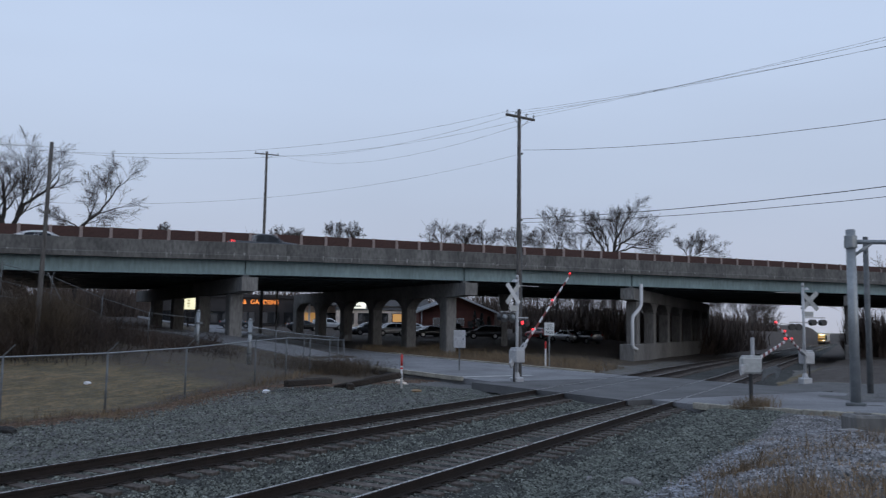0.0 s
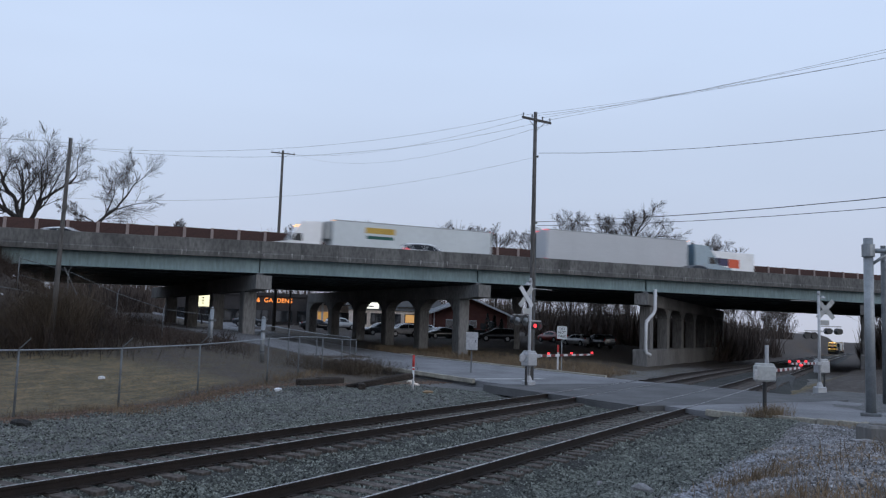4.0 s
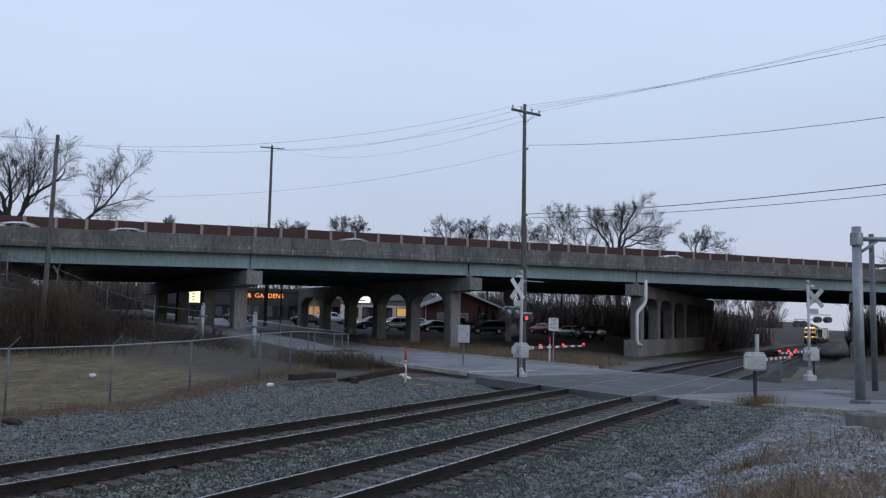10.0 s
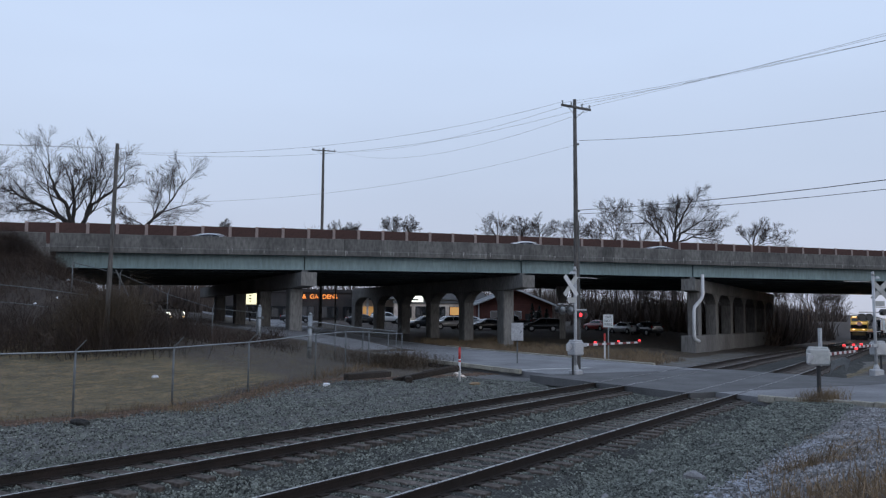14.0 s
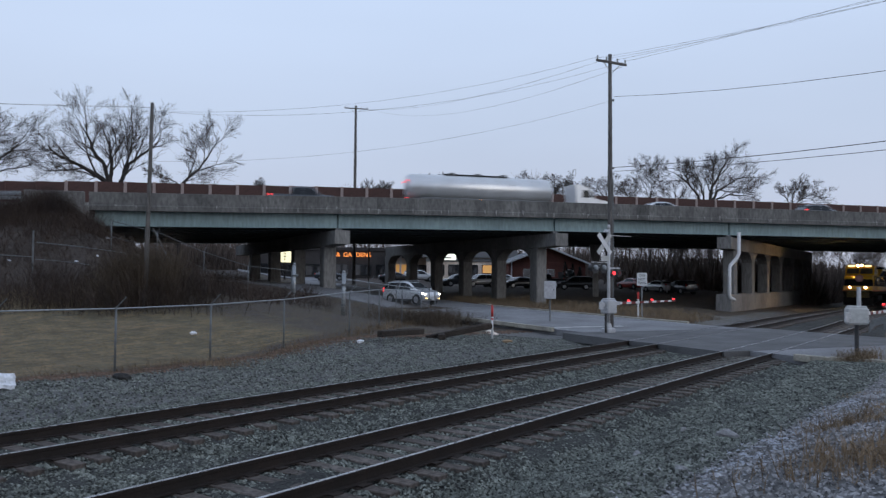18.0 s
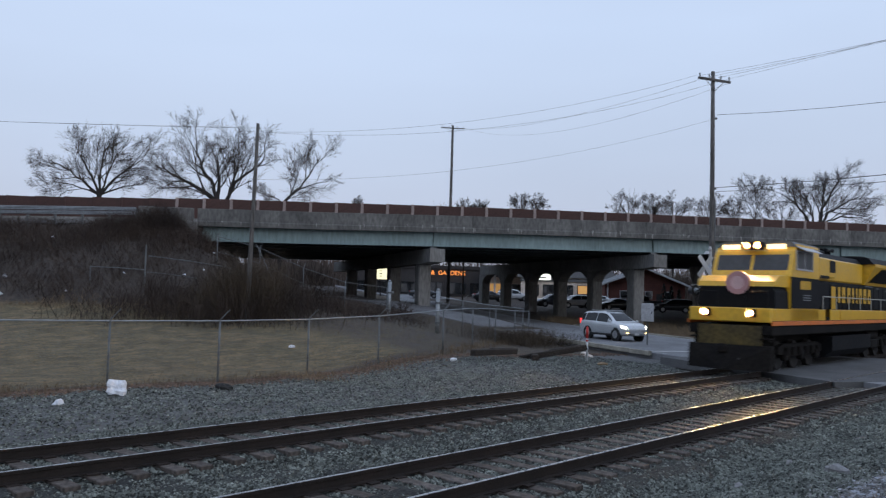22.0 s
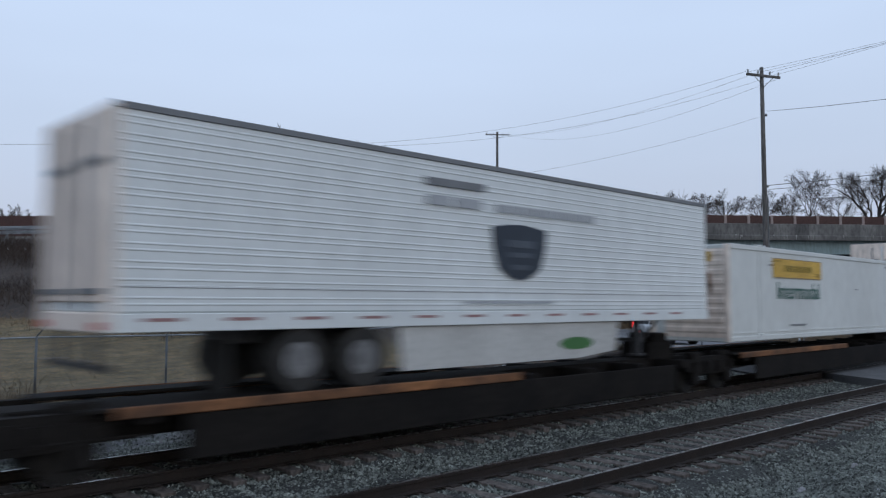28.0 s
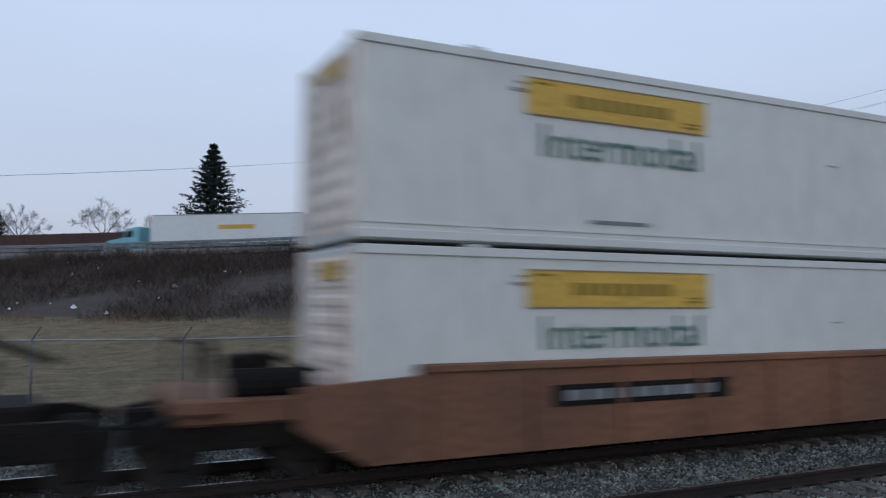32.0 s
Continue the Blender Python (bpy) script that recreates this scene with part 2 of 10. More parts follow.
def part(name, g, material, parent, label="", smooth=False):
    if name in APART:
        made = [solid_part(name, m, material, parent, label, smooth) for m in split_islands(g)]
        return made[0]
    return solid_part(name, g, material, parent, label, smooth)


def solid_part(name, g, material, parent, label="", smooth=False):
    ob = new(name, mesh_data(name, g, material, smooth))
    ob.parent = parent
    if label:
        ob["label"] = label
    return ob


def share(name, me, parent, m):
    ob = new(name, me)
    ob.parent = parent
    ob.matrix_basis = m
    return ob


def thing(name, at, label, category, group="", kind=""):
    ob = new(name)
    ob.empty_display_size = 0.3
    ob.matrix_basis = at if isinstance(at, Matrix) else pose(*at)
    return tagged(ob, label, category, group, kind)


def solo(name, g, material, label="", category="", kind="", group="", smooth=False):
    ob = new(name, mesh_data(name, g, material, smooth))
    return tagged(ob, label, category, group, kind)


def writing(name, text, size, material, parent, m, align="CENTER", depth=0.004):
    cu = bpy.data.curves.new(name, "FONT")
    cu.body, cu.size, cu.align_x, cu.align_y, cu.extrude = text, size, align, "CENTER", depth
    cu.materials.append(material)
    ob = new(name, cu)
    ob.parent, ob.matrix_basis = parent, m
    return ob


def ss(a, b, x):
    t = np.clip((np.asarray(x, float) - a) / (b - a), 0, 1)
    return t * t * (3 - 2 * t)


def wob(x, y, sc=1.0, k=0):
    """A cheap smooth ripple for uneven ground, about -1 to 1."""
    if type(x) is float:
        x, y = x / sc, y / sc
        return (math.sin(1.7 * x + 0.9 * y + k) + math.sin(-0.8 * x + 2.1 * y + 1.3 * k) + math.sin(2.9 * x - 1.6 * y + 2.2 + k) * 0.6) / 2.6
    x, y = np.asarray(x, float) / sc, np.asarray(y, float) / sc
    return (np.sin(1.7 * x + 0.9 * y + k) + np.sin(-0.8 * x + 2.1 * y + 1.3 * k) + np.sin(2.9 * x - 1.6 * y + 2.2 + k) * 0.6) / 2.6


# ---- the plan ----
TRACK_NEAR, TRACK_FAR = 7.62, 12.01       # track centre lines, metres ahead of the camera
GAUGE = 1.5                               # between rail head centres
BEND = 0.0505                             # the line veers off past the crossing
UX, UY, NX, NY = 0.7826, -0.6225, 0.6225, 0.7826   # along and across the highway bridge
ROAD_DX, ROAD_DY = 0.485, 0.875           # the street over the crossing


def track_y(x, y0):
    t = max(0.0, x - 30.0)
    return y0 + (BEND * t * t / 48.0 if t < 24 else BEND * (t - 12.0))


def track_z(x):
    """The line falls gently away past the crossing."""
    return -0.0085 * max(0.0, x - 55.0)


def track_yaw(x):
    t = max(0.0, x - 30.0)
    return math.degrees(math.atan(BEND * min(1.0, t / 24.0)))


def bp(s, d, z):
    """A point s metres along the bridge, d metres across it, z up."""
    return (s * UX + d * NX, s * UY + d * NY, z)


def deck_z(s):
    """The highway's surface: nearly level over the street, falling away to the left."""
    return float(np.interp(s, [-700, -120, -50, -30, -12, 0, 12, 28, 70, 700], [5.9, 5.9, 6.55, 6.9, 7.45, 7.6, 7.82, 7.98, 8.15, 8.4]))


FACE, BACK = 63.0, 97.5                   # near and far edge of the bridge deck
BR0, BR1 = -8.8, 151.0                     # its abutments


def ground_h(x, y):
    """Height of the ground sheet."""
    x, y = np.asarray(x, float), np.asarray(y, float)
    s, d = x * UX + y * UY, x * NX + y * NY
    yt = y - np.where(x > 30, np.where(x < 54, BEND * (x - 30) ** 2 / 48, BEND * (x - 42)), 0)
    z = -0.42 + 0 * x
    # trackside to field
    field = -0.3 + 1.45 * np.clip((d - 29) / 15, 0, 1) * ss(14, 0, s)
    z = np.where(yt > 14, z + (field - z) * ss(15.2, 17.0, yt), z)
    # gentle rise beyond the bridge
    z = np.where((yt > 17) & (d > 45), z + (np.clip(d - 45, 0, 400) * 0.018 + np.clip(d - 66, 0, 45) * 0.018) * ss(17, 26, yt), z)
    # bank on which the camera stands
    near = ss(5.9, 3.4, y) * 0.62 + ss(3.6, 0.4, y) * 0.72
    z = z + near * (1 - 0.62 * ss(9, 25, x)) * ss(60, 35, x)
    # near side beyond the street
    z = np.where((y < 5.5) & (x > 30), np.maximum(z, -0.3 + 0.25 * ss(5.2, 3.0, yt)), z)
    # shoulder beside the street on the camera's side
    k, w = (x - 36.0) * ROAD_DX + (y - 9.8) * ROAD_DY, (x - 36.0) * ROAD_DY - (y - 9.8) * ROAD_DX
    zs = np.interp(k, [-60, -14, -8, 7], [0.9, 0.25, 0.0, 0.0]) - 0.07
    z = np.where((y < 5.2) & (w < -4) & (w > -13), np.maximum(z, zs - 0.05 * np.clip(-w - 6.0, 0, 20)), z)
    # highway banks
    dz = np.interp(s, [-700, -120, -50, -30, -12, 0, 12, 28, 70, 700], [5.9, 5.9, 6.55, 6.9, 7.45, 7.6, 7.82, 7.98, 8.15, 8.4]) - 0.45
    up = np.interp(d, [42, 45, 61.2, 62.5, BACK + 1, BACK + 16], [0, 0.04, 0.93, 1.0, 1.0, 0.0])
    top = z + (dz - z) * up
    cap_l = np.where(s < -10, 99.0, 6.1 - (s + 10) * 0.44)
    cap_r = np.where(s > 152, 99.0, 6.1 - (152 - s) * 0.5)
    bank = np.minimum(top, np.maximum(cap_l, cap_r))
    clear = ss(4.6, 6.5, np.abs(yt - 9.8)) 
    z = np.where((d > 42) & (bank > z), z + (bank - z) * np.where(s > 40, clear, 1), z)
    z = z - 0.0085 * np.clip(x - 55, 0, 500) * ss(24, 8, np.abs(yt - 9.8))
    # ramp of the side lane under the bridge
    lane = ss(5.0, 3.2, np.abs(x - 46.0)) * ss(33, 40, y) * ss(72, 60, y)
    zl = np.interp(y, [33, 38, 42, 48, 58, 70], [0.35, 0.55, 1.0, 1.7, 2.0, 2.3])
    z = z + (zl - z) * lane
    z = z + 0.05 * wob(x, y, 2.3) + 0.03 * wob(x, y, 0.7, 2.0) + 0.22 * wob(x, y, 6.0, 1.0) * ss(0.1, 0.5, up) * ss(1.0, 0.9, up)
    return z


GRID = ground_h(*np.meshgrid(np.arange(-100, 300, 0.8), np.arange(-100, 300, 0.8), indexing="ij")).tolist()


FENCE = [(-30, 22.6), (-26.5, 22.5), (-23, 22.4), (-19.5, 22.3), (-16, 22.2), (-12.5, 22.1), (-9, 22.0), (-6, 21.9), (-3, 21.8), (-0.17, 21.75), (3.3, 21.65), (6.8, 21.5), (10.15, 21.4), (13.2, 20.85), (16.3, 20.6), (20.7, 22.0), (25.3, 22.95), (29.3, 24.7), (33.3, 26.5), (37.2, 28.2), (40.6, 29.7)]


def gravel_edge(x):
    """How far the trackside gravel reaches, towards the field's fence."""
    return np.minimum(np.interp(x, [p[0] for p in FENCE], [p[1] for p in FENCE]) - 0.35, 22.2 - 0.12 * np.clip(np.asarray(x, float) - 25, 0, 20))


def gh(x, y):
    """Ground height at one point, between the corners of a coarse grid."""
    if not (-99 < x < 298 and -99 < y < 298):
        return float(ground_h(x, y))
    u, w = (x + 100) / 0.8, (y + 100) / 0.8
    i, j = int(u), int(w)
    u, w = u - i, w - j
    a, b = GRID[i], GRID[i + 1]
    return (a[j] * (1 - w) + a[j + 1] * w) * (1 - u) + (b[j] * (1 - w) + b[j + 1] * w) * u


class Dice(random.Random):
    """Seeded random numbers, quick one at a time."""
    def uniform(self, a=0.0, b=1.0, n=None):
        if n is None:
            return a + (b - a) * self.random()
        return [a + (b - a) * self.random() for _ in range(n)]

    def normal(self, m=0.0, sd=1.0):
        return self.gauss(m, sd)

    def below(self, a, b):
        return self.randrange(a, b)


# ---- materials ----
# bed sheet darker than its stones: the shade of their gaps is in its colour
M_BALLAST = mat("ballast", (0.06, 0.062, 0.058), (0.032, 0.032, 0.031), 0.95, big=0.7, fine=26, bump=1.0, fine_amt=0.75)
M_STONE = mat("ballast_stone", (0.182, 0.195, 0.172), (0.055, 0.059, 0.054), 0.9, big=3, fine=30, bump=0.3, rnd=0.85, loose=True)
M_BANKSTONE = mat("pale_bank_gravel", (0.29, 0.29, 0.30), (0.13, 0.125, 0.12), 0.9, big=2, fine=30, bump=0.3, rnd=0.7, loose=True)
M_TIE = mat("creosoted_tie", (0.075, 0.062, 0.054), (0.125, 0.108, 0.096), 0.9, big=1.3, fine=14, bump=0.6, fine_amt=0.5, rnd=0.35)
M_RAIL = mat("rusty_rail_web", (0.034, 0.025, 0.021), (0.022, 0.018, 0.016), 0.75, 0.3, big=2, fine=30, bump=0.3)
M_RAILTOP = mat("polished_rail_head", (0.42, 0.42, 0.43), (0.3, 0.28, 0.27), 0.28, 1.0, big=1.5, fine=10, bump=0.02)
M_ASPHALT = mat("worn_asphalt", (0.23, 0.232, 0.24), (0.135, 0.135, 0.14), 0.9, big=0.35, fine=40, bump=0.4, fine_amt=0.3)
M_PATCH = mat("dark_asphalt", (0.13, 0.13, 0.132), (0.075, 0.075, 0.075), 0.9, big=0.6, fine=30, bump=0.4)
M_LINE = mat("worn_road_paint", (0.55, 0.55, 0.53), (0.22, 0.22, 0.21), 0.8, big=1.8, fine=30, bump=0.1)
M_CONC = mat("weathered_concrete", (0.215, 0.21, 0.20), (0.125, 0.122, 0.117), 0.9, big=0.35, fine=8, bump=0.25, streak=3.0, fine_amt=0.3)
# stained concrete; on the trackside piers its darkness stands for shade
M_CONC_D = mat("stained_shaded_concrete", (0.175, 0.17, 0.162), (0.105, 0.10, 0.096), 0.9, big=0.3, fine=7, bump=0.25, streak=4.0, fine_amt=0.3)
M_PARAPET = mat("stained_parapet_concrete", (0.165, 0.162, 0.155), (0.075, 0.074, 0.072), 0.9, big=0.55, fine=5, bump=0.25, streak=1.2, fine_amt=0.3, rnd=0.14, shift=True)
M_LIME = mat("lime_streak", (0.30, 0.30, 0.29), (0.19, 0.19, 0.185), 0.9, big=2.0, fine=14, bump=0.1, fine_amt=0.3)
M_KERB = mat("worn_kerb_concrete", (0.40, 0.37, 0.30), (0.22, 0.205, 0.175), 0.9, big=0.9, fine=12, bump=0.2)
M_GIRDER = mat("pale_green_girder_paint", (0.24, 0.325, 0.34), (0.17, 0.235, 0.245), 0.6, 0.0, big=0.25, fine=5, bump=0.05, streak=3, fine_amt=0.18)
M_GIRDER_IN = mat("shaded_girder_paint", (0.13, 0.155, 0.16), (0.08, 0.095, 0.1), 0.7, big=0.4, fine=6, bump=0.05)
M_WALLPANEL = mat("brown_barrier_panel", (0.085, 0.045, 0.038), (0.055, 0.033, 0.03), 0.85, big=0.5, fine=10, bump=0.2, rnd=0.12)
M_WALLPOST = mat("barrier_post_concrete", (0.33, 0.26, 0.24), (0.22, 0.18, 0.17), 0.85, big=1, fine=12, bump=0.1)
M_GALV = mat("galvanised_steel", (0.32, 0.34, 0.35), (0.22, 0.235, 0.245), 0.5, 0.7, big=3, fine=30, bump=0.05, fine_amt=0.15)
M_GALV_D = mat("weathered_galvanised", (0.17, 0.18, 0.185), (0.1, 0.105, 0.11), 0.65, 0.4, big=3, fine=30, bump=0.05)
M_POLE = mat("weathered_pole_wood", (0.125, 0.118, 0.112), (0.07, 0.066, 0.063), 0.95, big=0.8, fine=16, bump=0.5, streak=6, fine_amt=0.4)
M_BARK = mat("grey_bark", (0.045, 0.04, 0.037), (0.025, 0.023, 0.022), 0.95, big=1.5, fine=12, bump=0.4)
M_TWIG = mat("fine_twigs", (0.06, 0.05, 0.046), (0.035, 0.03, 0.029), 0.95, big=2, fine=12, bump=0.0)
M_BRUSH = mat("dead_brush", (0.064, 0.046, 0.036), (0.028, 0.021, 0.018), 0.95, big=0.4, fine=8, bump=0.0, rnd=0.4)
# far twigs and brush: paler copies with distance haze put into the colour
M_FARTWIG = mat("haze_paled_twigs", (0.10, 0.084, 0.077), (0.055, 0.047, 0.044), 0.95, big=0.3, fine=6, bump=0.0)
M_FARBRUSH = mat("haze_paled_brush", (0.105, 0.08, 0.066), (0.05, 0.039, 0.034), 0.95, big=0.15, fine=4, bump=0.0, rnd=0.5)
M_DRYGRASS = mat("dry_grass", (0.33, 0.235, 0.145), (0.16, 0.115, 0.075), 0.95, big=1.2, fine=10, bump=0.0, rnd=0.4)
M_GREENGRASS = mat("winter_grass", (0.15, 0.118, 0.064), (0.095, 0.078, 0.045), 0.95, big=0.8, fine=10, bump=0.0, rnd=0.4)
M_NEEDLE = mat("spruce_needles", (0.022, 0.04, 0.034), (0.012, 0.024, 0.022), 0.85, big=1.5, fine=10, bump=0.0, rnd=0.3)
M_SNOW = mat("old_snow", (0.36, 0.38, 0.42), (0.22, 0.23, 0.25), 0.8, big=2.5, fine=20, bump=0.5)
M_WHITE = mat("white_enamel", (0.62, 0.63, 0.64), (0.50, 0.50, 0.50), 0.45, big=1.2, fine=20, bump=0.03, fine_amt=0.1)
M_SILVER = mat("aluminium_paint", (0.46, 0.47, 0.48), (0.33, 0.33, 0.34), 0.5, 0.2, big=2, fine=20, bump=0.03)
M_BLACK = mat("black_paint", (0.018, 0.018, 0.02), (0.03, 0.03, 0.03), 0.5, big=2, fine=20, bump=0.03)
M_RUBBER = mat("black_rubber", (0.02, 0.02, 0.02), (0.035, 0.033, 0.03), 0.85, big=4, fine=30, bump=0.1)
M_RED = plain("red_paint", (0.5, 0.035, 0.03), 0.5)
M_GLASS = mat("tinted_window_glass", (0.012, 0.014, 0.016), (0.02, 0.022, 0.025), 0.08, big=1, fine=5, bump=0.0, coat=1.0)
M_BRICK = mat("red_brick", (0.16, 0.065, 0.05), (0.10, 0.045, 0.038), 0.9, big=0.8, fine=12, bump=0.2)
M_ROOF = mat("grey_shingle", (0.19, 0.195, 0.205), (0.13, 0.135, 0.14), 0.9, big=0.7, fine=10, bump=0.3)
M_DARKWALL = mat("dark_cladding", (0.055, 0.05, 0.05), (0.035, 0.033, 0.033), 0.85, big=0.5, fine=8, bump=0.1)
M_AMBER = glow("warm_shop_light", (1.0, 0.52, 0.16), 0.28)
M_SIGNORANGE = glow("orange_sign_letters", (1.0, 0.30, 0.06), 1.25)
M_SIGNWHITE = glow("lit_white_sign", (0.95, 0.95, 0.82), 1.0)
M_SIGNYEL = glow("lit_cream_sign", (1.0, 0.95, 0.62), 1.05)
M_REDLAMP = glow("red_lamp", (1.0, 0.04, 0.05), 1.7)
M_ARMRED = plain("faded_red_stripe", (0.17, 0.035, 0.032), 0.6)
M_DARKRED = plain("unlit_red_lens", (0.09, 0.01, 0.012), 0.3)
M_REDDIM = glow("red_tail_lamp", (1.0, 0.05, 0.06), 2.5)
M_HEAD = glow("headlamp_lens", (1.0, 0.86, 0.6), 5.0)
M_AMBERLAMP = glow("amber_marker", (1.0, 0.42, 0.08), 3.0)


M_YEL = mat("yellow_loco_paint", (0.68, 0.39, 0.02), (0.56, 0.32, 0.018), 0.4, big=0.5, fine=6, bump=0.03, coat=0.3, fine_amt=0.12)
M_LBLACK = mat("black_loco_paint", (0.006, 0.0065, 0.008), (0.011, 0.011, 0.012), 0.62, big=0.5, fine=8, bump=0.04, fine_amt=0.2)
M_NAVY = mat("sooty_black_loco_paint", (0.005, 0.007, 0.010), (0.010, 0.012, 0.014), 0.62, big=0.5, fine=8, bump=0.04, fine_amt=0.2)
M_STRIPE = mat("orange_sill_stripe", (0.62, 0.16, 0.02), (0.48, 0.13, 0.03), 0.5, big=1.2, fine=10, bump=0.02)
M_GRIME = mat("grimy_underframe", (0.008, 0.0075, 0.0075), (0.016, 0.014, 0.0125), 0.85, big=0.8, fine=10, bump=0.2, fine_amt=0.4)
M_RUSTOR = mat("faded_orange_steel", (0.35, 0.165, 0.06), (0.15, 0.08, 0.05), 0.75, big=0.9, fine=9, bump=0.15, fine_amt=0.4)
M_RUSTDARK = mat("grimy_orange_sill", (0.27, 0.12, 0.05), (0.03, 0.022, 0.018), 0.8, big=0.8, fine=7, bump=0.15, fine_amt=0.5)
M_WELL = mat("brown_well_car_paint", (0.205, 0.098, 0.055), (0.115, 0.06, 0.04), 0.75, big=0.5, fine=8, bump=0.12, fine_amt=0.3)
M_TRL = mat("white_trailer_skin", (0.61, 0.645, 0.645), (0.54, 0.57, 0.57), 0.5, big=0.3, fine=6, bump=0.03, streak=2, fine_amt=0.08)
M_SKIRT = mat("dingy_side_skirt", (0.46, 0.465, 0.45), (0.34, 0.34, 0.325), 0.6, big=0.7, fine=8, bump=0.03, fine_amt=0.15)
M_TRLDOOR = mat("dirty_trailer_doors", (0.80, 0.715, 0.63), (0.55, 0.455, 0.385), 0.65, big=0.6, fine=8, bump=0.05, streak=3)
M_CONT = mat("white_container_paint", (0.57, 0.60, 0.585), (0.50, 0.52, 0.505), 0.6, big=0.3, fine=6, bump=0.03, streak=2, fine_amt=0.08)
M_LABY = mat("yellow_container_panel", (0.56, 0.36, 0.075), (0.44, 0.28, 0.06), 0.6, big=1, fine=10, bump=0)
M_GREEN = plain("green_lettering", (0.025, 0.11, 0.085), 0.6)
M_GREENDECAL = plain("dull_green_decal", (0.055, 0.15, 0.05), 0.6)
M_BLUE = plain("blue_emblem", (0.035, 0.05, 0.26), 0.5)
M_ORED = plain("orange_red_emblem", (0.75, 0.10, 0.03), 0.5)
M_EMBAR = plain("slate_bar", (0.075, 0.09, 0.11), 0.6)
M_CREST = plain("dark_slate_emblem", (0.035, 0.045, 0.06), 0.6)
M_PALETXT = plain("faded_grey_lettering", (0.36, 0.38, 0.40), 0.6)
M_TANBRUSH = mat("tan_brush", (0.125, 0.095, 0.066), (0.06, 0.046, 0.034), 0.95, big=0.4, fine=8, bump=0.0, rnd=0.4)
M_DEADLEAF = mat("dead_leaves", (0.105, 0.06, 0.036), (0.035, 0.022, 0.016), 0.9, big=3, fine=14, bump=0.0, rnd=0.5)
M_VERGE = mat("verge_grass", (0.20, 0.145, 0.09), (0.10, 0.075, 0.05), 0.95, big=0.8, fine=10, bump=0.0, rnd=0.5)
M_GREYTXT = plain("grey_lettering", (0.17, 0.18, 0.19), 0.6)
M_ROSEPALE = plain("pale_rose_disc", (0.55, 0.36, 0.36), 0.5)
M_ENDPLATE = mat("grimy_yellow_plate", (0.09, 0.065, 0.02), (0.03, 0.025, 0.015), 0.7, big=1.2, fine=8, bump=0.05, fine_amt=0.4)
M_OCHRE = plain("ochre_lettering", (0.24, 0.17, 0.03), 0.6)
M_CABGLASS = mat("dusty_cab_glass", (0.03, 0.032, 0.035), (0.045, 0.045, 0.047), 0.5, big=1, fine=5, bump=0.0)
M_ROSE = plain("pink_round_emblem", (0.42, 0.22, 0.22), 0.5)
M_WHEEL = mat("dark_wheel_steel", (0.045, 0.042, 0.04), (0.025, 0.024, 0.023), 0.55, 0.5, big=2, fine=14, bump=0.1)
M_HUB = mat("bright_worn_steel", (0.27, 0.27, 0.27), (0.13, 0.13, 0.13), 0.45, 0.7, big=3, fine=18, bump=0.05)
M_TRAINLAMP = glow("locomotive_lamp_bulb", (1.0, 0.60, 0.24), 8000.0)
M_LAMPGLASS = glow("warm_lamp_reflector", (1.0, 0.42, 0.09), 3.0)
M_NUMBER = glow("lit_number_board", (1.0, 0.72, 0.35), 2.2)

for m_ in (M_GRIME, M_WHEEL, M_NAVY, M_LBLACK, M_BALLAST):
    m_.node_tree.nodes["Principled BSDF"].inputs["Specular IOR Level"].default_value = 0.1


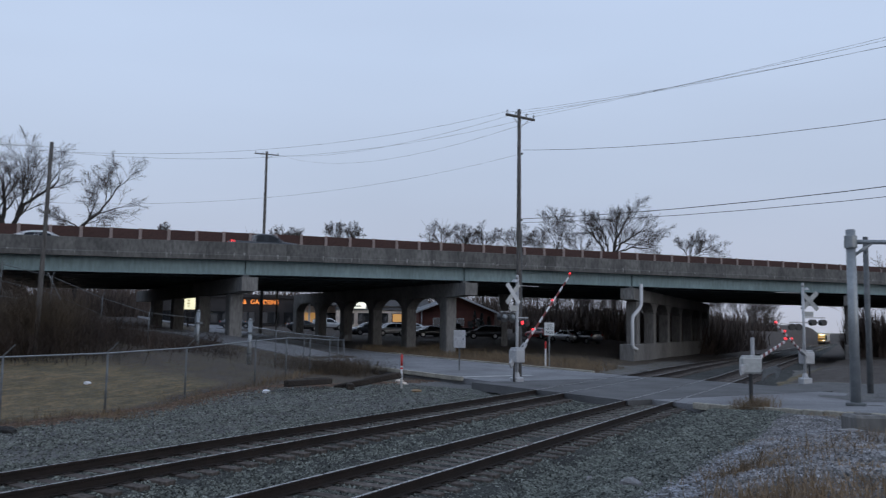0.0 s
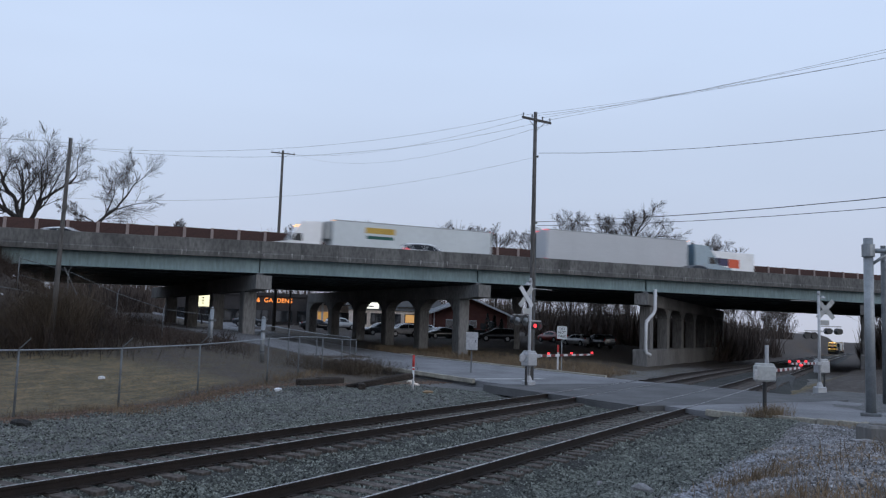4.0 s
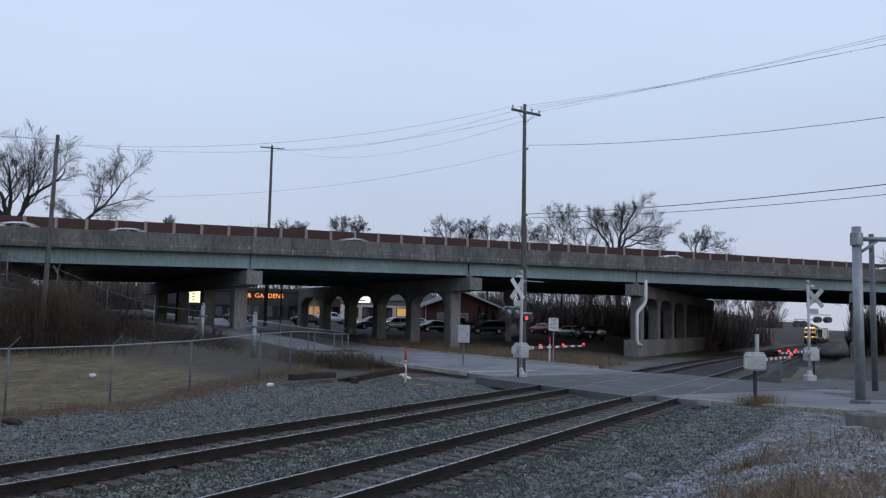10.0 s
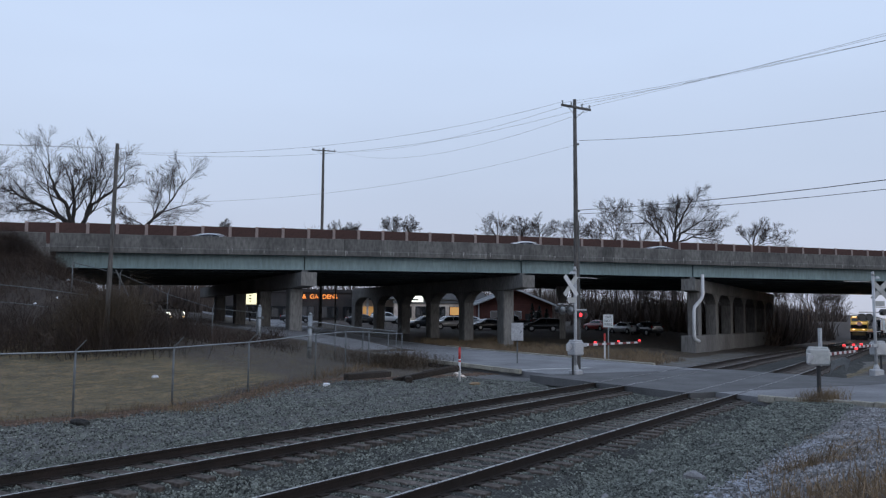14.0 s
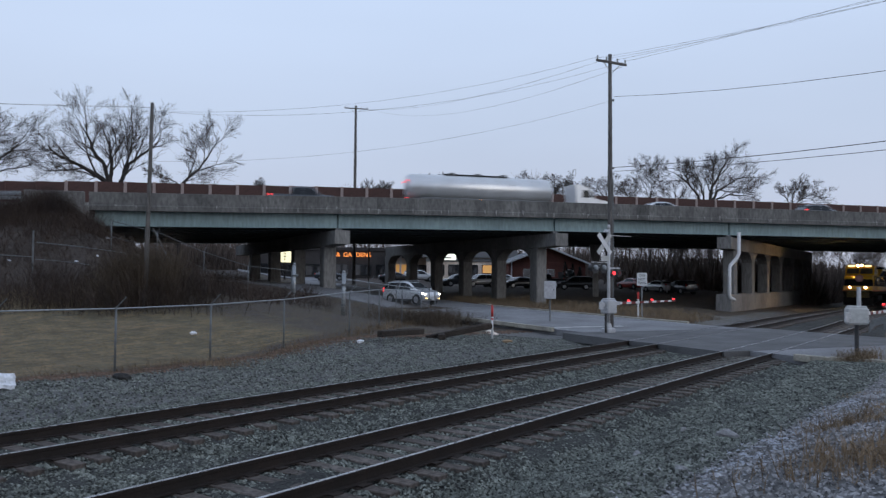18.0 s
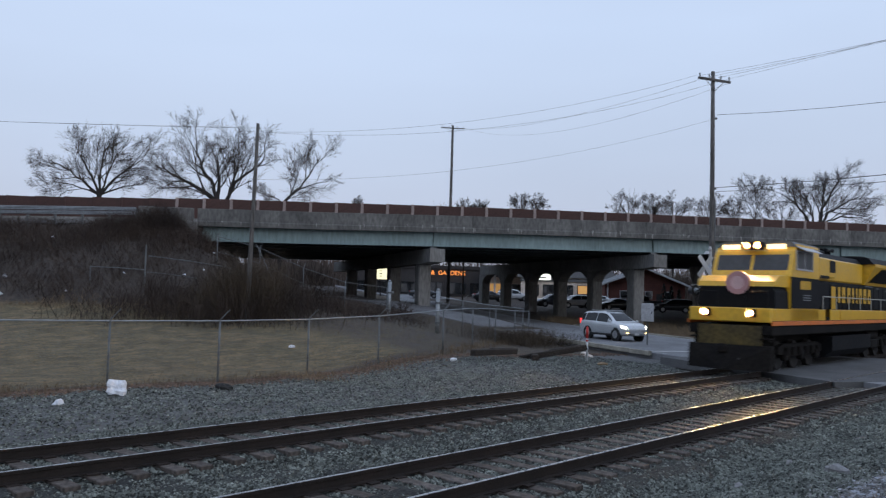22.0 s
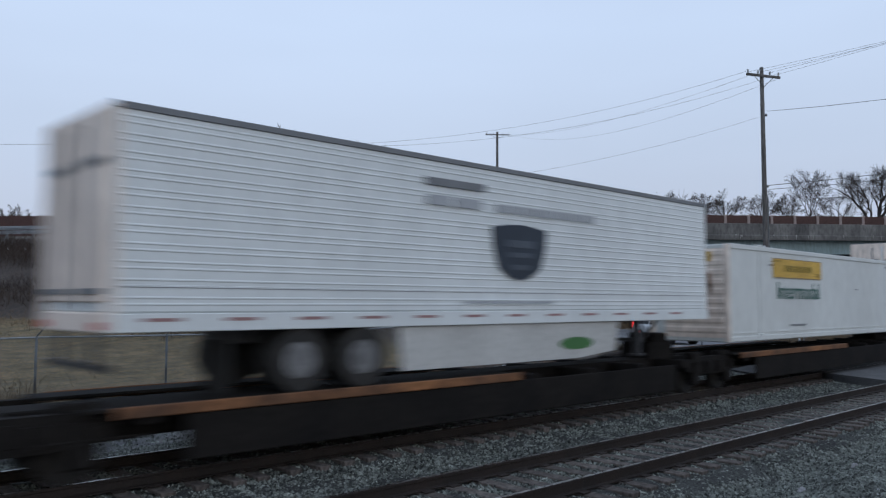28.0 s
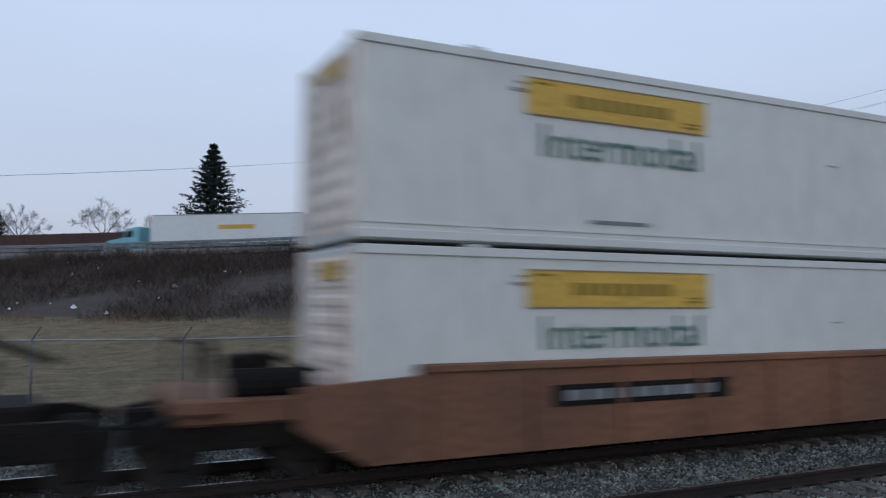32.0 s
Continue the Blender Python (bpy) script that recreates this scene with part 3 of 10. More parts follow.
def ground_material():
    """Grass, leaf litter and gravel, blended by two weights that the ground mesh carries."""
    m = bpy.data.materials.new("winter_ground")
    m.use_nodes = True
    n, l = m.node_tree.nodes, m.node_tree.links
    b = n["Principled BSDF"]
    co = n.new("ShaderNodeTexCoord")

    def noise_of(scale, detail=6, rough=0.6):
        t = n.new("ShaderNodeTexNoise")
        t.inputs["Scale"].default_value, t.inputs["Detail"].default_value, t.inputs["Roughness"].default_value = scale, detail, rough
        l.new(co.outputs["Object"], t.inputs["Vector"])
        return t.outputs["Fac"]

    def ramp(fac, stops):
        r = n.new("ShaderNodeValToRGB")
        r.color_ramp.elements[0].position, r.color_ramp.elements[0].color = stops[0][0], (*stops[0][1], 1)
        r.color_ramp.elements[1].position, r.color_ramp.elements[1].color = stops[-1][0], (*stops[-1][1], 1)
        for p, c in stops[1:-1]:
            r.color_ramp.elements.new(p).color = (*c, 1)
        l.new(fac, r.inputs[0])
        return r.outputs[0]

    def mixc(fac, a, c, mode="MIX"):
        x = n.new("ShaderNodeMix")
        x.data_type, x.blend_type = "RGBA", mode
        if isinstance(fac, float):
            x.inputs["Factor"].default_value = fac
        else:
            l.new(fac, x.inputs["Factor"])
        l.new(a, x.inputs["A"])
        l.new(c, x.inputs["B"])
        return x.outputs["Result"]

    big, mid, fine, speck = noise_of(0.22), noise_of(1.3), noise_of(9.0), noise_of(34.0)
    stretch = n.new("ShaderNodeMapping")
    stretch.inputs["Scale"].default_value = (0.5, 2.6, 1.0)
    stretch.inputs["Rotation"].default_value = (0, 0, 0.12)
    l.new(co.outputs["Object"], stretch.inputs[0])
    tm = n.new("ShaderNodeTexNoise")
    tm.inputs["Scale"].default_value, tm.inputs["Detail"].default_value = 1.4, 6
    l.new(stretch.outputs[0], tm.inputs["Vector"])
    mown = ramp(tm.outputs["Fac"], [(0.34, (0.62, 0.66, 0.60)), (0.5, (0.86, 0.87, 0.84)), (0.64, (1.08, 1.02, 0.96))])
    grass = mixc(0.65, ramp(big, [(0.35, (0.095, 0.077, 0.036)), (0.55, (0.15, 0.122, 0.062)), (0.7, (0.105, 0.09, 0.044))]),
                 ramp(mid, [(0.35, (0.064, 0.052, 0.025)), (0.52, (0.155, 0.112, 0.055)), (0.68, (0.24, 0.168, 0.09))]))
    grass = mixc(1.0, grass, mown, "MULTIPLY")
    tuft = ramp(fine, [(0.36, (0.56, 0.55, 0.52)), (0.5, (0.92, 0.9, 0.88)), (0.66, (1.45, 1.32, 1.2))])
    grass = mixc(1.0, grass, tuft, "MULTIPLY")
    leaf = mixc(0.6, ramp(mid, [(0.36, (0.022, 0.017, 0.014)), (0.5, (0.043, 0.031, 0.024)), (0.66, (0.075, 0.056, 0.041))]),
                ramp(fine, [(0.38, (0.016, 0.013, 0.011)), (0.55, (0.047, 0.034, 0.026)), (0.68, (0.11, 0.08, 0.058))]))
    grav = mixc(0.55, ramp(fine, [(0.36, (0.045, 0.044, 0.043)), (0.52, (0.10, 0.10, 0.10)), (0.68, (0.17, 0.165, 0.16))]),
                ramp(mid, [(0.36, (0.06, 0.06, 0.062)), (0.55, (0.11, 0.108, 0.105)), (0.7, (0.13, 0.115, 0.095))]))
    fac = []
    for nm in ("leaf", "gravel"):
        a = n.new("ShaderNodeAttribute")
        a.attribute_name = nm
        add = n.new("ShaderNodeMath")
        add.operation = "ADD"
        l.new(a.outputs["Fac"], add.inputs[0])
        l.new(mid, add.inputs[1])
        mr = n.new("ShaderNodeMapRange")
        mr.inputs["From Min"].default_value, mr.inputs["From Max"].default_value = 0.85, 1.15
        l.new(add.outputs[0], mr.inputs["Value"])
        fac.append(mr.outputs[0])
    col = mixc(fac[1], mixc(fac[0], grass, leaf), grav)
    sp = n.new("ShaderNodeMapRange")
    sp.inputs["From Min"].default_value, sp.inputs["From Max"].default_value = 0.3, 0.7
    sp.inputs["To Min"].default_value, sp.inputs["To Max"].default_value = 0.6, 1.4
    l.new(speck, sp.inputs["Value"])
    l.new(mixc(1.0, col, sp.outputs[0], "MULTIPLY"), b.inputs["Base Color"])
    b.inputs["Roughness"].default_value = 0.95
    bm_ = n.new("ShaderNodeBump")
    bm_.inputs["Strength"].default_value, bm_.inputs["Distance"].default_value = 0.8, 0.05
    l.new(fine, bm_.inputs["Height"])
    l.new(bm_.outputs[0], b.inputs["Normal"])
    return m


M_GROUND = ground_material()

# ---- ground sheet ----
def axis(stops):
    out = []
    for (a, b, st) in stops:
        out += list(np.arange(a, b, st))
    return np.array(out + [stops[-1][1]])


def build_ground():
    xs = axis([(-3000, -300, 300), (-300, -60, 20), (-60, -8, 2.0), (-8, 48, 0.5), (48, 110, 1.25), (110, 300, 10), (300, 800, 50), (800, 3200, 300)])
    ys = axis([(-3000, -200, 300), (-200, -20, 20), (-20, -2, 1.5), (-2, 6.5, 0.3), (6.5, 15, 0.85), (15, 36, 0.5), (36, 110, 1.25), (110, 260, 10), (260, 700, 50), (700, 3200, 300)])
    X, Y = np.meshgrid(xs, ys)
    Z = ground_h(X, Y)
    far = np.maximum(np.abs(X), np.abs(Y)) > 750
    Z = np.where(far, 1.0, Z)
    nx, ny = len(xs), len(ys)
    vs = np.stack([X, Y, Z], -1).reshape(-1, 3).tolist()
    i = np.arange(ny - 1)[:, None] * nx + np.arange(nx - 1)[None, :]
    fs = np.stack([i, i + 1, i + nx + 1, i + nx], -1).reshape(-1, 4).tolist()
    me = raw_data("ground", vs, fs, M_GROUND)
    me.polygons.foreach_set("use_smooth", [True] * len(me.polygons))
    S, D = X * UX + Y * UY, X * NX + Y * NY
    leaf = np.clip(ss(43, 47, D) * ss(8, 2, S) * ss(BACK + 18, BACK + 10, D), 0, 1)
    leaf = np.maximum(leaf, 0.85 * ss(66, 84, X))
    edge = gravel_edge(X)
    leaf = np.maximum(leaf, 0.62 * ss(1.3, 0.4, np.abs(Y - edge - 0.35)) * (X < 40))
    leaf = np.maximum(leaf, 0.6 * ss(20, 26, X) * ss(17, 20, Y))
    leaf = np.maximum(leaf, 0.5 * ss(2.4, 0.8, Y) * ss(6, 12, X))
    grav = np.maximum(ss(0.15, -0.35, Y - edge) * ss(1.4, 3.0, Y), 0.0)
    grav = np.maximum(grav, 0.75 * ss(4, 2, Y))
    grav = np.where((X > 46) & (Y < 6.0), grav * 0.35, np.where(X > 46, grav * 0.6, grav)) * ss(105, 70, X)
    leaf = np.maximum(leaf, 0.75 * ss(44, 48, X) * ss(6.0, 4.5, Y))
    for nm, w in (("leaf", leaf), ("gravel", grav)):
        a = me.attributes.new(nm, "FLOAT", "POINT")
        a.data.foreach_set("value", w.reshape(-1).astype(np.float32))
    tagged(new("ground", me), "brown winter grass, leaf litter and gravel ground", "ground", kind="structure")


build_ground()


# ---- ballast shoulders under the two tracks ----
def track_path(y0, x0, x1, z=0.0):
    xs = list(np.arange(x0, 45, 3.0)) + list(np.arange(45, 80, 1.5)) + list(np.arange(80, x1, 20.0)) + [x1]
    return [(float(x), track_y(float(x), y0), z + track_z(float(x))) for x in xs]


def build_bed():
    xs = np.concatenate([np.arange(-70, -10, 3), np.arange(-10, 50, 0.35), np.arange(50, 110, 2.5), np.arange(110, 720, 15)])
    prof = [(-5.2, -0.62), (-4.4, -0.42), (-3.7, -0.26), (-3.2, -0.215), (-2.2, -0.205), (-1.2, -0.215), (-0.5, -0.27), (0.2, -0.285), (0.9, -0.26), (1.3, -0.215), (2.2, -0.205),
            (3.1, -0.215), (3.6, -0.25), (4.2, -0.32), (4.9, -0.38), (5.8, -0.55)]
    mid = (TRACK_NEAR + TRACK_FAR) / 2
    vs, fs = [], []
    n = len(prof)
    rng = np.random.RandomState(3)
    for x in xs:
        for u, z in prof:
            j = rng.uniform(-0.02, 0.02)
            vs.append((float(x), track_y(float(x), mid) + u, track_z(float(x)) + z + j + 0.02 * math.sin(x * 1.1 + u * 3)))
    for i in range(len(xs) - 1):
        for k in range(n - 1):
            a = i * n + k
            fs.append((a, a + n, a + n + 1, a + 1))
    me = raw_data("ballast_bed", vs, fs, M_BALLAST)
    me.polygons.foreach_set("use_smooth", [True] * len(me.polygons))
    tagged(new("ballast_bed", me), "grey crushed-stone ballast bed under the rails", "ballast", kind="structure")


build_bed()

RAIL_PROF = [(-0.07, -0.172), (0.07, -0.172), (0.07, -0.158), (0.012, -0.145), (0.010, -0.05), (0.035, -0.04), (0.035, -0.006), (0.028, -0.0015), (-0.028, -0.0015), (-0.035, -0.006), (-0.035, -0.04), (-0.010, -0.05), (-0.012, -0.145), (-0.07, -0.158)]


def build_track(y0, name):
    t = thing(name, (0, y0, 0), "rusty steel rails on worn timber ties in grey ballast", "railway track", "tracks", "structure")
    for sgn in (-1, 1):
        path = [(x, y - y0 + sgn * GAUGE / 2, z) for x, y, z in track_path(y0, -70, 700)]
        part("rail", Mesh().sweep(RAIL_PROF, path), M_RAIL, t, "rusty steel rail", True).data.polygons.foreach_set("use_smooth", [False] * (len(RAIL_PROF) * (len(path) - 1) + 2))
        part("rail_head", Mesh().sweep([(-0.027, -0.004), (0.027, -0.004), (0.027, 0.001), (-0.027, 0.001)], path), M_RAILTOP, t, "polished running surface of the rail")
    tie = mesh_data("tie", Mesh().box(0, 0, -0.262, 0.225, 2.62, 0.17, 0.012), M_TIE)
    plate = mesh_data("tie_plate", Mesh().box(0, -GAUGE / 2, -0.171, 0.19, 0.34, 0.02, 0.005).box(0, GAUGE / 2, -0.171, 0.19, 0.34, 0.02, 0.005), M_RAIL)
    rng = np.random.RandomState(int(y0 * 10))
    x, k = -12.0, 0
    rest = Mesh()
    while x < 110:
        yy = track_y(x, y0) - y0
        m = pose(x + rng.uniform(-0.04, 0.04), yy + rng.uniform(-0.08, 0.08), track_z(x) + rng.uniform(-0.012, 0.008), 0, rng.uniform(-0.5, 0.5), track_yaw(x) + rng.uniform(-1.2, 1.2))
        if 29.2 < x < 43:
            x += 0.52
            continue
        if k < 130:
            share("tie", tie, t, m)
            share("tie_plate", plate, t, pose(x, yy, track_z(x)))
        else:
            rest.box(0, 0, -0.262, 0.225, 2.62, 0.17, 0.0, m)
        k += 1
        x += 0.52
    ob = part("far_ties", rest, M_TIE, t)
    ob["kind"] = "stuff"
    return t


build_track(TRACK_NEAR, "track_1")
build_track(TRACK_FAR, "track_2")


# ---- the street and its crossing ----
def street_pt(k, w):
    """k metres along the street from the tracks, w metres to its right."""
    return (36.0 + ROAD_DX * k + ROAD_DY * w, 9.8 + ROAD_DY * k - ROAD_DX * w)


def strip(name, pts, half, material, label, category, lift=0.0, hfun=None, kind="structure"):
    vs, fs = [], []
    n = 9
    for i, (x, y) in enumerate(pts):
        a, b = pts[max(0, i - 1)], pts[min(len(pts) - 1, i + 1)]
        dx, dy = b[0] - a[0], b[1] - a[1]
        q = math.hypot(dx, dy)
        nx, ny = dy / q, -dx / q
        hw = half[i] if isinstance(half, list) else half
        for j in range(n):
            w = -hw + 2 * hw * j / (n - 1)
            px_, py_ = x + nx * w, y + ny * w
            vs.append((px_, py_, hfun(px_, py_) + lift))
    for i in range(len(pts) - 1):
        for j in range(n - 1):
            a = i * n + j
            fs.append((a, a + 1, a + n + 1, a + n))
    m = len(vs)
    vs += [(v[0], v[1], v[2] - 0.35) for v in vs]
    for i in range(len(pts) - 1):
        for a, b in ((i * n, (i + 1) * n), ((i + 1) * n + n - 1, i * n + n - 1)):
            fs.append((a, b, b + m, a + m))
    fs += [tuple(range(n - 1, -1, -1)) + tuple(range(m, m + n)), tuple(range(m - n, m)) + tuple(range(2 * m - 1, 2 * m - n - 1, -1))]
    me = raw_data(name, vs, fs, material)
    return tagged(new(name, me), label, category, kind=kind)


def street_z(x, y):
    d = x * NX + y * NY
    k = (x - 36.0) * ROAD_DX + (y - 9.8) * ROAD_DY
    return float(np.interp(k, [-60, -14, -8, 7, 14, 30, 45, 70, 120], [0.9, 0.25, 0.0, 0.0, 0.05, 0.16, 0.5, 1.55, 2.6])) - 0.012


strip("road", [street_pt(k, 0.0) for k in list(np.arange(-55, -8, 3.0)) + list(np.arange(-8, 30, 1.5)) + list(np.arange(30, 110, 4.0))], 5.0, M_ASPHALT, "worn grey asphalt street crossing the tracks", "road", 0.0, street_z)
strip("side_lane", [(46.0, y) for y in np.arange(36, 72, 2.0)], 2.6, M_ASPHALT, "grey asphalt side lane sloping down under the bridge", "road", 0.06, gh)
strip("parking_lot", [(62 + 0.6 * k, 98 + 0.8 * k) for k in range(0, 60, 4)], 34.0, M_ASPHALT, "grey asphalt parking lot behind the bridge", "parking lot", 0.05, gh)
strip("dark_patch", [street_pt(k, -0.2) for k in np.arange(-5.2, 4.6, 0.7)], 6.0, M_PATCH, "dark fresh asphalt laid between the crossing rails", "road patch", 0.009, street_z)

g = Mesh()
for k0, k1, w in ((-26, -7, 4.6), (-26, -7, -4.6), (6.5, 44, -4.6), (6.5, 44, 4.6)):
    pts = [street_pt(k, w) for k in np.linspace(k0, k1, 16)]
    for p, q in zip(pts, pts[1:]):
        dx, dy = ROAD_DY * 0.06, -ROAD_DX * 0.06
        zp, zq = street_z(*p) + 0.006, street_z(*q) + 0.006
        g.add([(p[0] - dx, p[1] - dy, zp), (p[0] + dx, p[1] + dy, zp), (q[0] + dx, q[1] + dy, zq), (q[0] - dx, q[1] - dy, zq)], [(0, 1, 2, 3)])
pts = [street_pt(8.0, w) for w in (-4.4, -0.3)]
dx, dy = ROAD_DX * 0.3, ROAD_DY * 0.3
for k in (8.0,):
    p, q = street_pt(k, -4.4), street_pt(k, -0.2)
    zp, zq = street_z(*p) + 0.008, street_z(*q) + 0.008
    g.add([(p[0] - dx, p[1] - dy, zp), (q[0] - dx, q[1] - dy, zq), (q[0] + dx, q[1] + dy, zq), (p[0] + dx, p[1] + dy, zp)], [(0, 1, 2, 3)])
solo("road_markings", g, M_LINE, "worn white edge lines and stop line on the street", "road marking", "structure")

# low kerb along the near edge of the street
g = Mesh()
for k0, k1, w in ((-16, -7.2, -5.15), (7.0, 30, -5.15), (9, 34, 5.15)):
    ks = np.linspace(k0, k1, 14)
    for a, b in zip(ks, ks[1:]):
        p, q = street_pt(a, w), street_pt(b - 0.02, w)
        ang = math.atan2(q[1] - p[1], q[0] - p[0])
        mx, my = (p[0] + q[0]) / 2, (p[1] + q[1]) / 2
        g.box(0, 0, 0, math.hypot(q[0] - p[0], q[1] - p[1]), 0.18, 0.22, 0.02, pose(mx, my, street_z(mx, my) - 0.02, 0, 0, math.degrees(ang)))
solo("kerb", g, M_KERB, "pale concrete kerb along the street", "kerb", "structure")


# ---- the highway bridge ----
def along(s):
    return math.degrees(math.atan2(UY, UX))


def bmat(s, d, z):
    """A frame on the bridge: x along it, y across it away from the camera."""
    return pose(*bp(s, d, z), 0, 0, along(s))


def soffit(s):
    return deck_z(s) - 1.5


def build_bridge():
    b = thing("bridge", (0, 0, 0), "long concrete and steel highway bridge on arched concrete piers", "bridge", kind="structure")
    ss_ = list(np.arange(BR0, BR1 + 0.1, 3.03))
    # deck slab
    vs, fs = [], []
    for s in ss_:
        z = deck_z(s)
        for d, zz in ((FACE + 0.05, z), (BACK, z), (BACK, z - 0.36), (FACE + 0.05, z - 0.36)):
            vs.append(bp(s, d, zz))
    for i in range(len(ss_) - 1):
        for j in range(4):
            a, c = i * 4 + j, i * 4 + (j + 1) % 4
            fs.append((a, c, c + 4, a + 4))
    ob = new("deck", raw_data("deck", vs, fs, M_CONC_D))
    ob.parent = b
    # near parapet: panels between joints
    for s0, s1 in zip(ss_, ss_[1:]):
        m = bmat((s0 + s1) / 2, FACE, (deck_z(s0) + deck_z(s1)) / 2)
        m = m @ pose(0, 0, 0, 0, -math.degrees(math.atan2(deck_z(s1) - deck_z(s0), s1 - s0)), 0)
        g = Mesh()
        g.prism([(-0.12, -0.40), (0.32, -0.40), (0.32, -0.02), (0.28, 0.25), (0.16, 0.95), (-0.08, 0.95), (-0.10, 0.93), (-0.10, 0.02), (-0.16, -0.06)], 0, -(s1 - s0) / 2 + 0.006, (s1 - s0) / 2 - 0.006)
        ob = part("parapet_panel", g, M_PARAPET, b)
        ob.matrix_basis = m
    # pale lime streaks that run down from the parapet's joints
    rng = Dice(61)
    for s0 in ss_[1:-1]:
        for k in range(rng.below(1, 4)):
            w, h = rng.uniform(0.03, 0.09), rng.uniform(0.15, 0.55)
            x, zt = rng.uniform(-0.25, 0.25) + (rng.uniform(-1.3, 1.3) if k else 0.0), -0.10 + rng.uniform(0, 0.25)
            g = Mesh().prism([(x - w, zt), (x + w, zt), (x + w * 0.5, zt - h * 0.6), (x + w * 0.1, zt - h * 0.95), (x - w * 0.7, zt - h * 0.5)], 1, -0.168, -0.15)
            ob = part("lime_streak", g, M_LIME, b)
            ob.matrix_basis = bmat(s0, FACE, deck_z(s0))
    # girders: the outer one painted pale green, those behind with shade put into the paint
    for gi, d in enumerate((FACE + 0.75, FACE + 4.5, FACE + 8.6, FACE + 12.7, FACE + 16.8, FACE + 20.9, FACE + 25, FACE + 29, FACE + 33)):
        piers = [BR0 + 0.3, 9.4, 28.0, 45.3, 73.6, BR1]
        for s0, s1 in zip(piers, piers[1:]):
            n = 5
            g = Mesh()
            for i in range(n):
                a, c = s0 + (s1 - s0) * i / n, s0 + (s1 - s0) * (i + 1) / n
                if i == 0:
                    a += 0.03
                if i == n - 1:
                    c -= 0.03
                za, zc = deck_z(a), deck_z(c)
                for (y0, y1, top, bot) in ((-0.012, 0.012, -0.37, -1.47), (-0.2, 0.2, -1.47, -1.5), (-0.2, 0.2, -0.36, -0.39)):
                    vs = []
                    for (s, z) in ((a, za), (c, zc)):
                        vs += [bp(s, d + y0, z + top), bp(s, d + y1, z + top), bp(s, d + y1, z + bot), bp(s, d + y0, z + bot)]
                    g.add(vs, [(0, 1, 5, 4), (1, 2, 6, 5), (2, 3, 7, 6), (3, 0, 4, 7), (0, 3, 2, 1), (4, 5, 6, 7)])
                if gi == 0 and i == 0 and s0 > BR0 + 1:
                    g.add([tuple(Vector(bp(a + e, d + y, za + zz))) for e in (-0.01, 0.01) for (y, zz) in ((-0.16, -0.4), (0, -0.4), (0, -1.46), (-0.16, -1.46))],
                          [(0, 1, 2, 3), (7, 6, 5, 4), (0, 4, 5, 1), (1, 5, 6, 2), (2, 6, 7, 3), (3, 7, 4, 0)])
            part("girder", g, M_GIRDER if gi == 0 else M_GIRDER_IN, b, "pale green steel girder" if gi == 0 else "steel girder with shade in its colour")
    # piers, on lines parallel to the street
    for s in (9.4, 28.0, 45.3, 73.6):
        th = math.atan2(ROAD_DY, ROAD_DX) if s < 40 else math.atan(BEND)     # the last two flank the tracks
        cx, cy = math.cos(th), math.sin(th)
        x0, y0, _ = bp(s, FACE + 0.9, 0)
        ztop = soffit(s) - 0.22
        cap_h = 1.15
        g = Mesh()
        L = 38.0
        ang = math.degrees(th)
        m = pose(x0, y0, 0, 0, 0, ang)
        # cap beam with a tapered end
        if s > 40:
            L = 46.0
        g.prism([(-1.3, ztop - 1.05), (-1.3, ztop), (L, ztop), (L, ztop - cap_h), (0.6, ztop - cap_h), (-0.7, ztop - 1.05)], 1, -0.62, 0.62, m)
        part("pier_cap", g, M_CONC, b, "stained concrete pier cap")
        gap = 9.2 if s < 10 else 7.1
        cols = [2.4 + gap * i for i in range(4 if s < 10 else 6)]
        if s > 40:
            gap = 7.5
            cols = [0.9 + gap * i for i in range(7)]
        # trackside piers: the shade under the deck is put into darker concrete
        for ci, c in enumerate(cols):
            px_, py_ = x0 + cx * c, y0 + cy * c
            zb = min(gh(px_, py_), street_z(px_, py_) if abs((px_ - 36) * ROAD_DY - (py_ - 9.8) * ROAD_DX) < 6 else 99) - 0.4
            g = Mesh()
            g.box(0, 0, (zb + ztop - cap_h) / 2, 1.15, 1.05, ztop - cap_h - zb, 0.07, pose(px_, py_, 0, 0, 0, ang))
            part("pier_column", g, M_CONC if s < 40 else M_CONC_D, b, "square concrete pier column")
            # haunches that arch the openings
            if ci < len(cols) - 1 and s > 10 and cols[ci + 1] - c < 8:
                g = Mesh()
                a0, a1 = c + 0.55, c + gap - 0.55
                zc, hs = ztop - cap_h, [(0.0, -1.05), (0.22, -0.72), (0.7, -0.34), (1.3, -0.10), (1.7, -0.02)]
                g.prism([(a0, zc + 0.01)] + [(a0 + u, zc + w) for u, w in hs] + [(a0 + 1.7, zc + 0.01)], 1, -0.52, 0.52, m)
                g.prism([(a1, zc + 0.01)] + [(a1 - u, zc + w) for u, w in hs] + [(a1 - 1.7, zc + 0.01)], 1, -0.52, 0.52, m)
                part("haunch", g, M_CONC_D, b)
        for d in (FACE + 0.75, FACE + 4.5, FACE + 8.6, FACE + 12.7, FACE + 16.8):
            k = (d - FACE - 0.9) / (cx * NX + cy * NY)
            g = Mesh()
            g.box(0, 0, ztop + 0.11, 0.5, 0.5, 0.21, 0.02, pose(x0 + cx * k, y0 + cy * k, 0, 0, 0, along(s)))
            part("bearing", g, M_GALV_D, b)
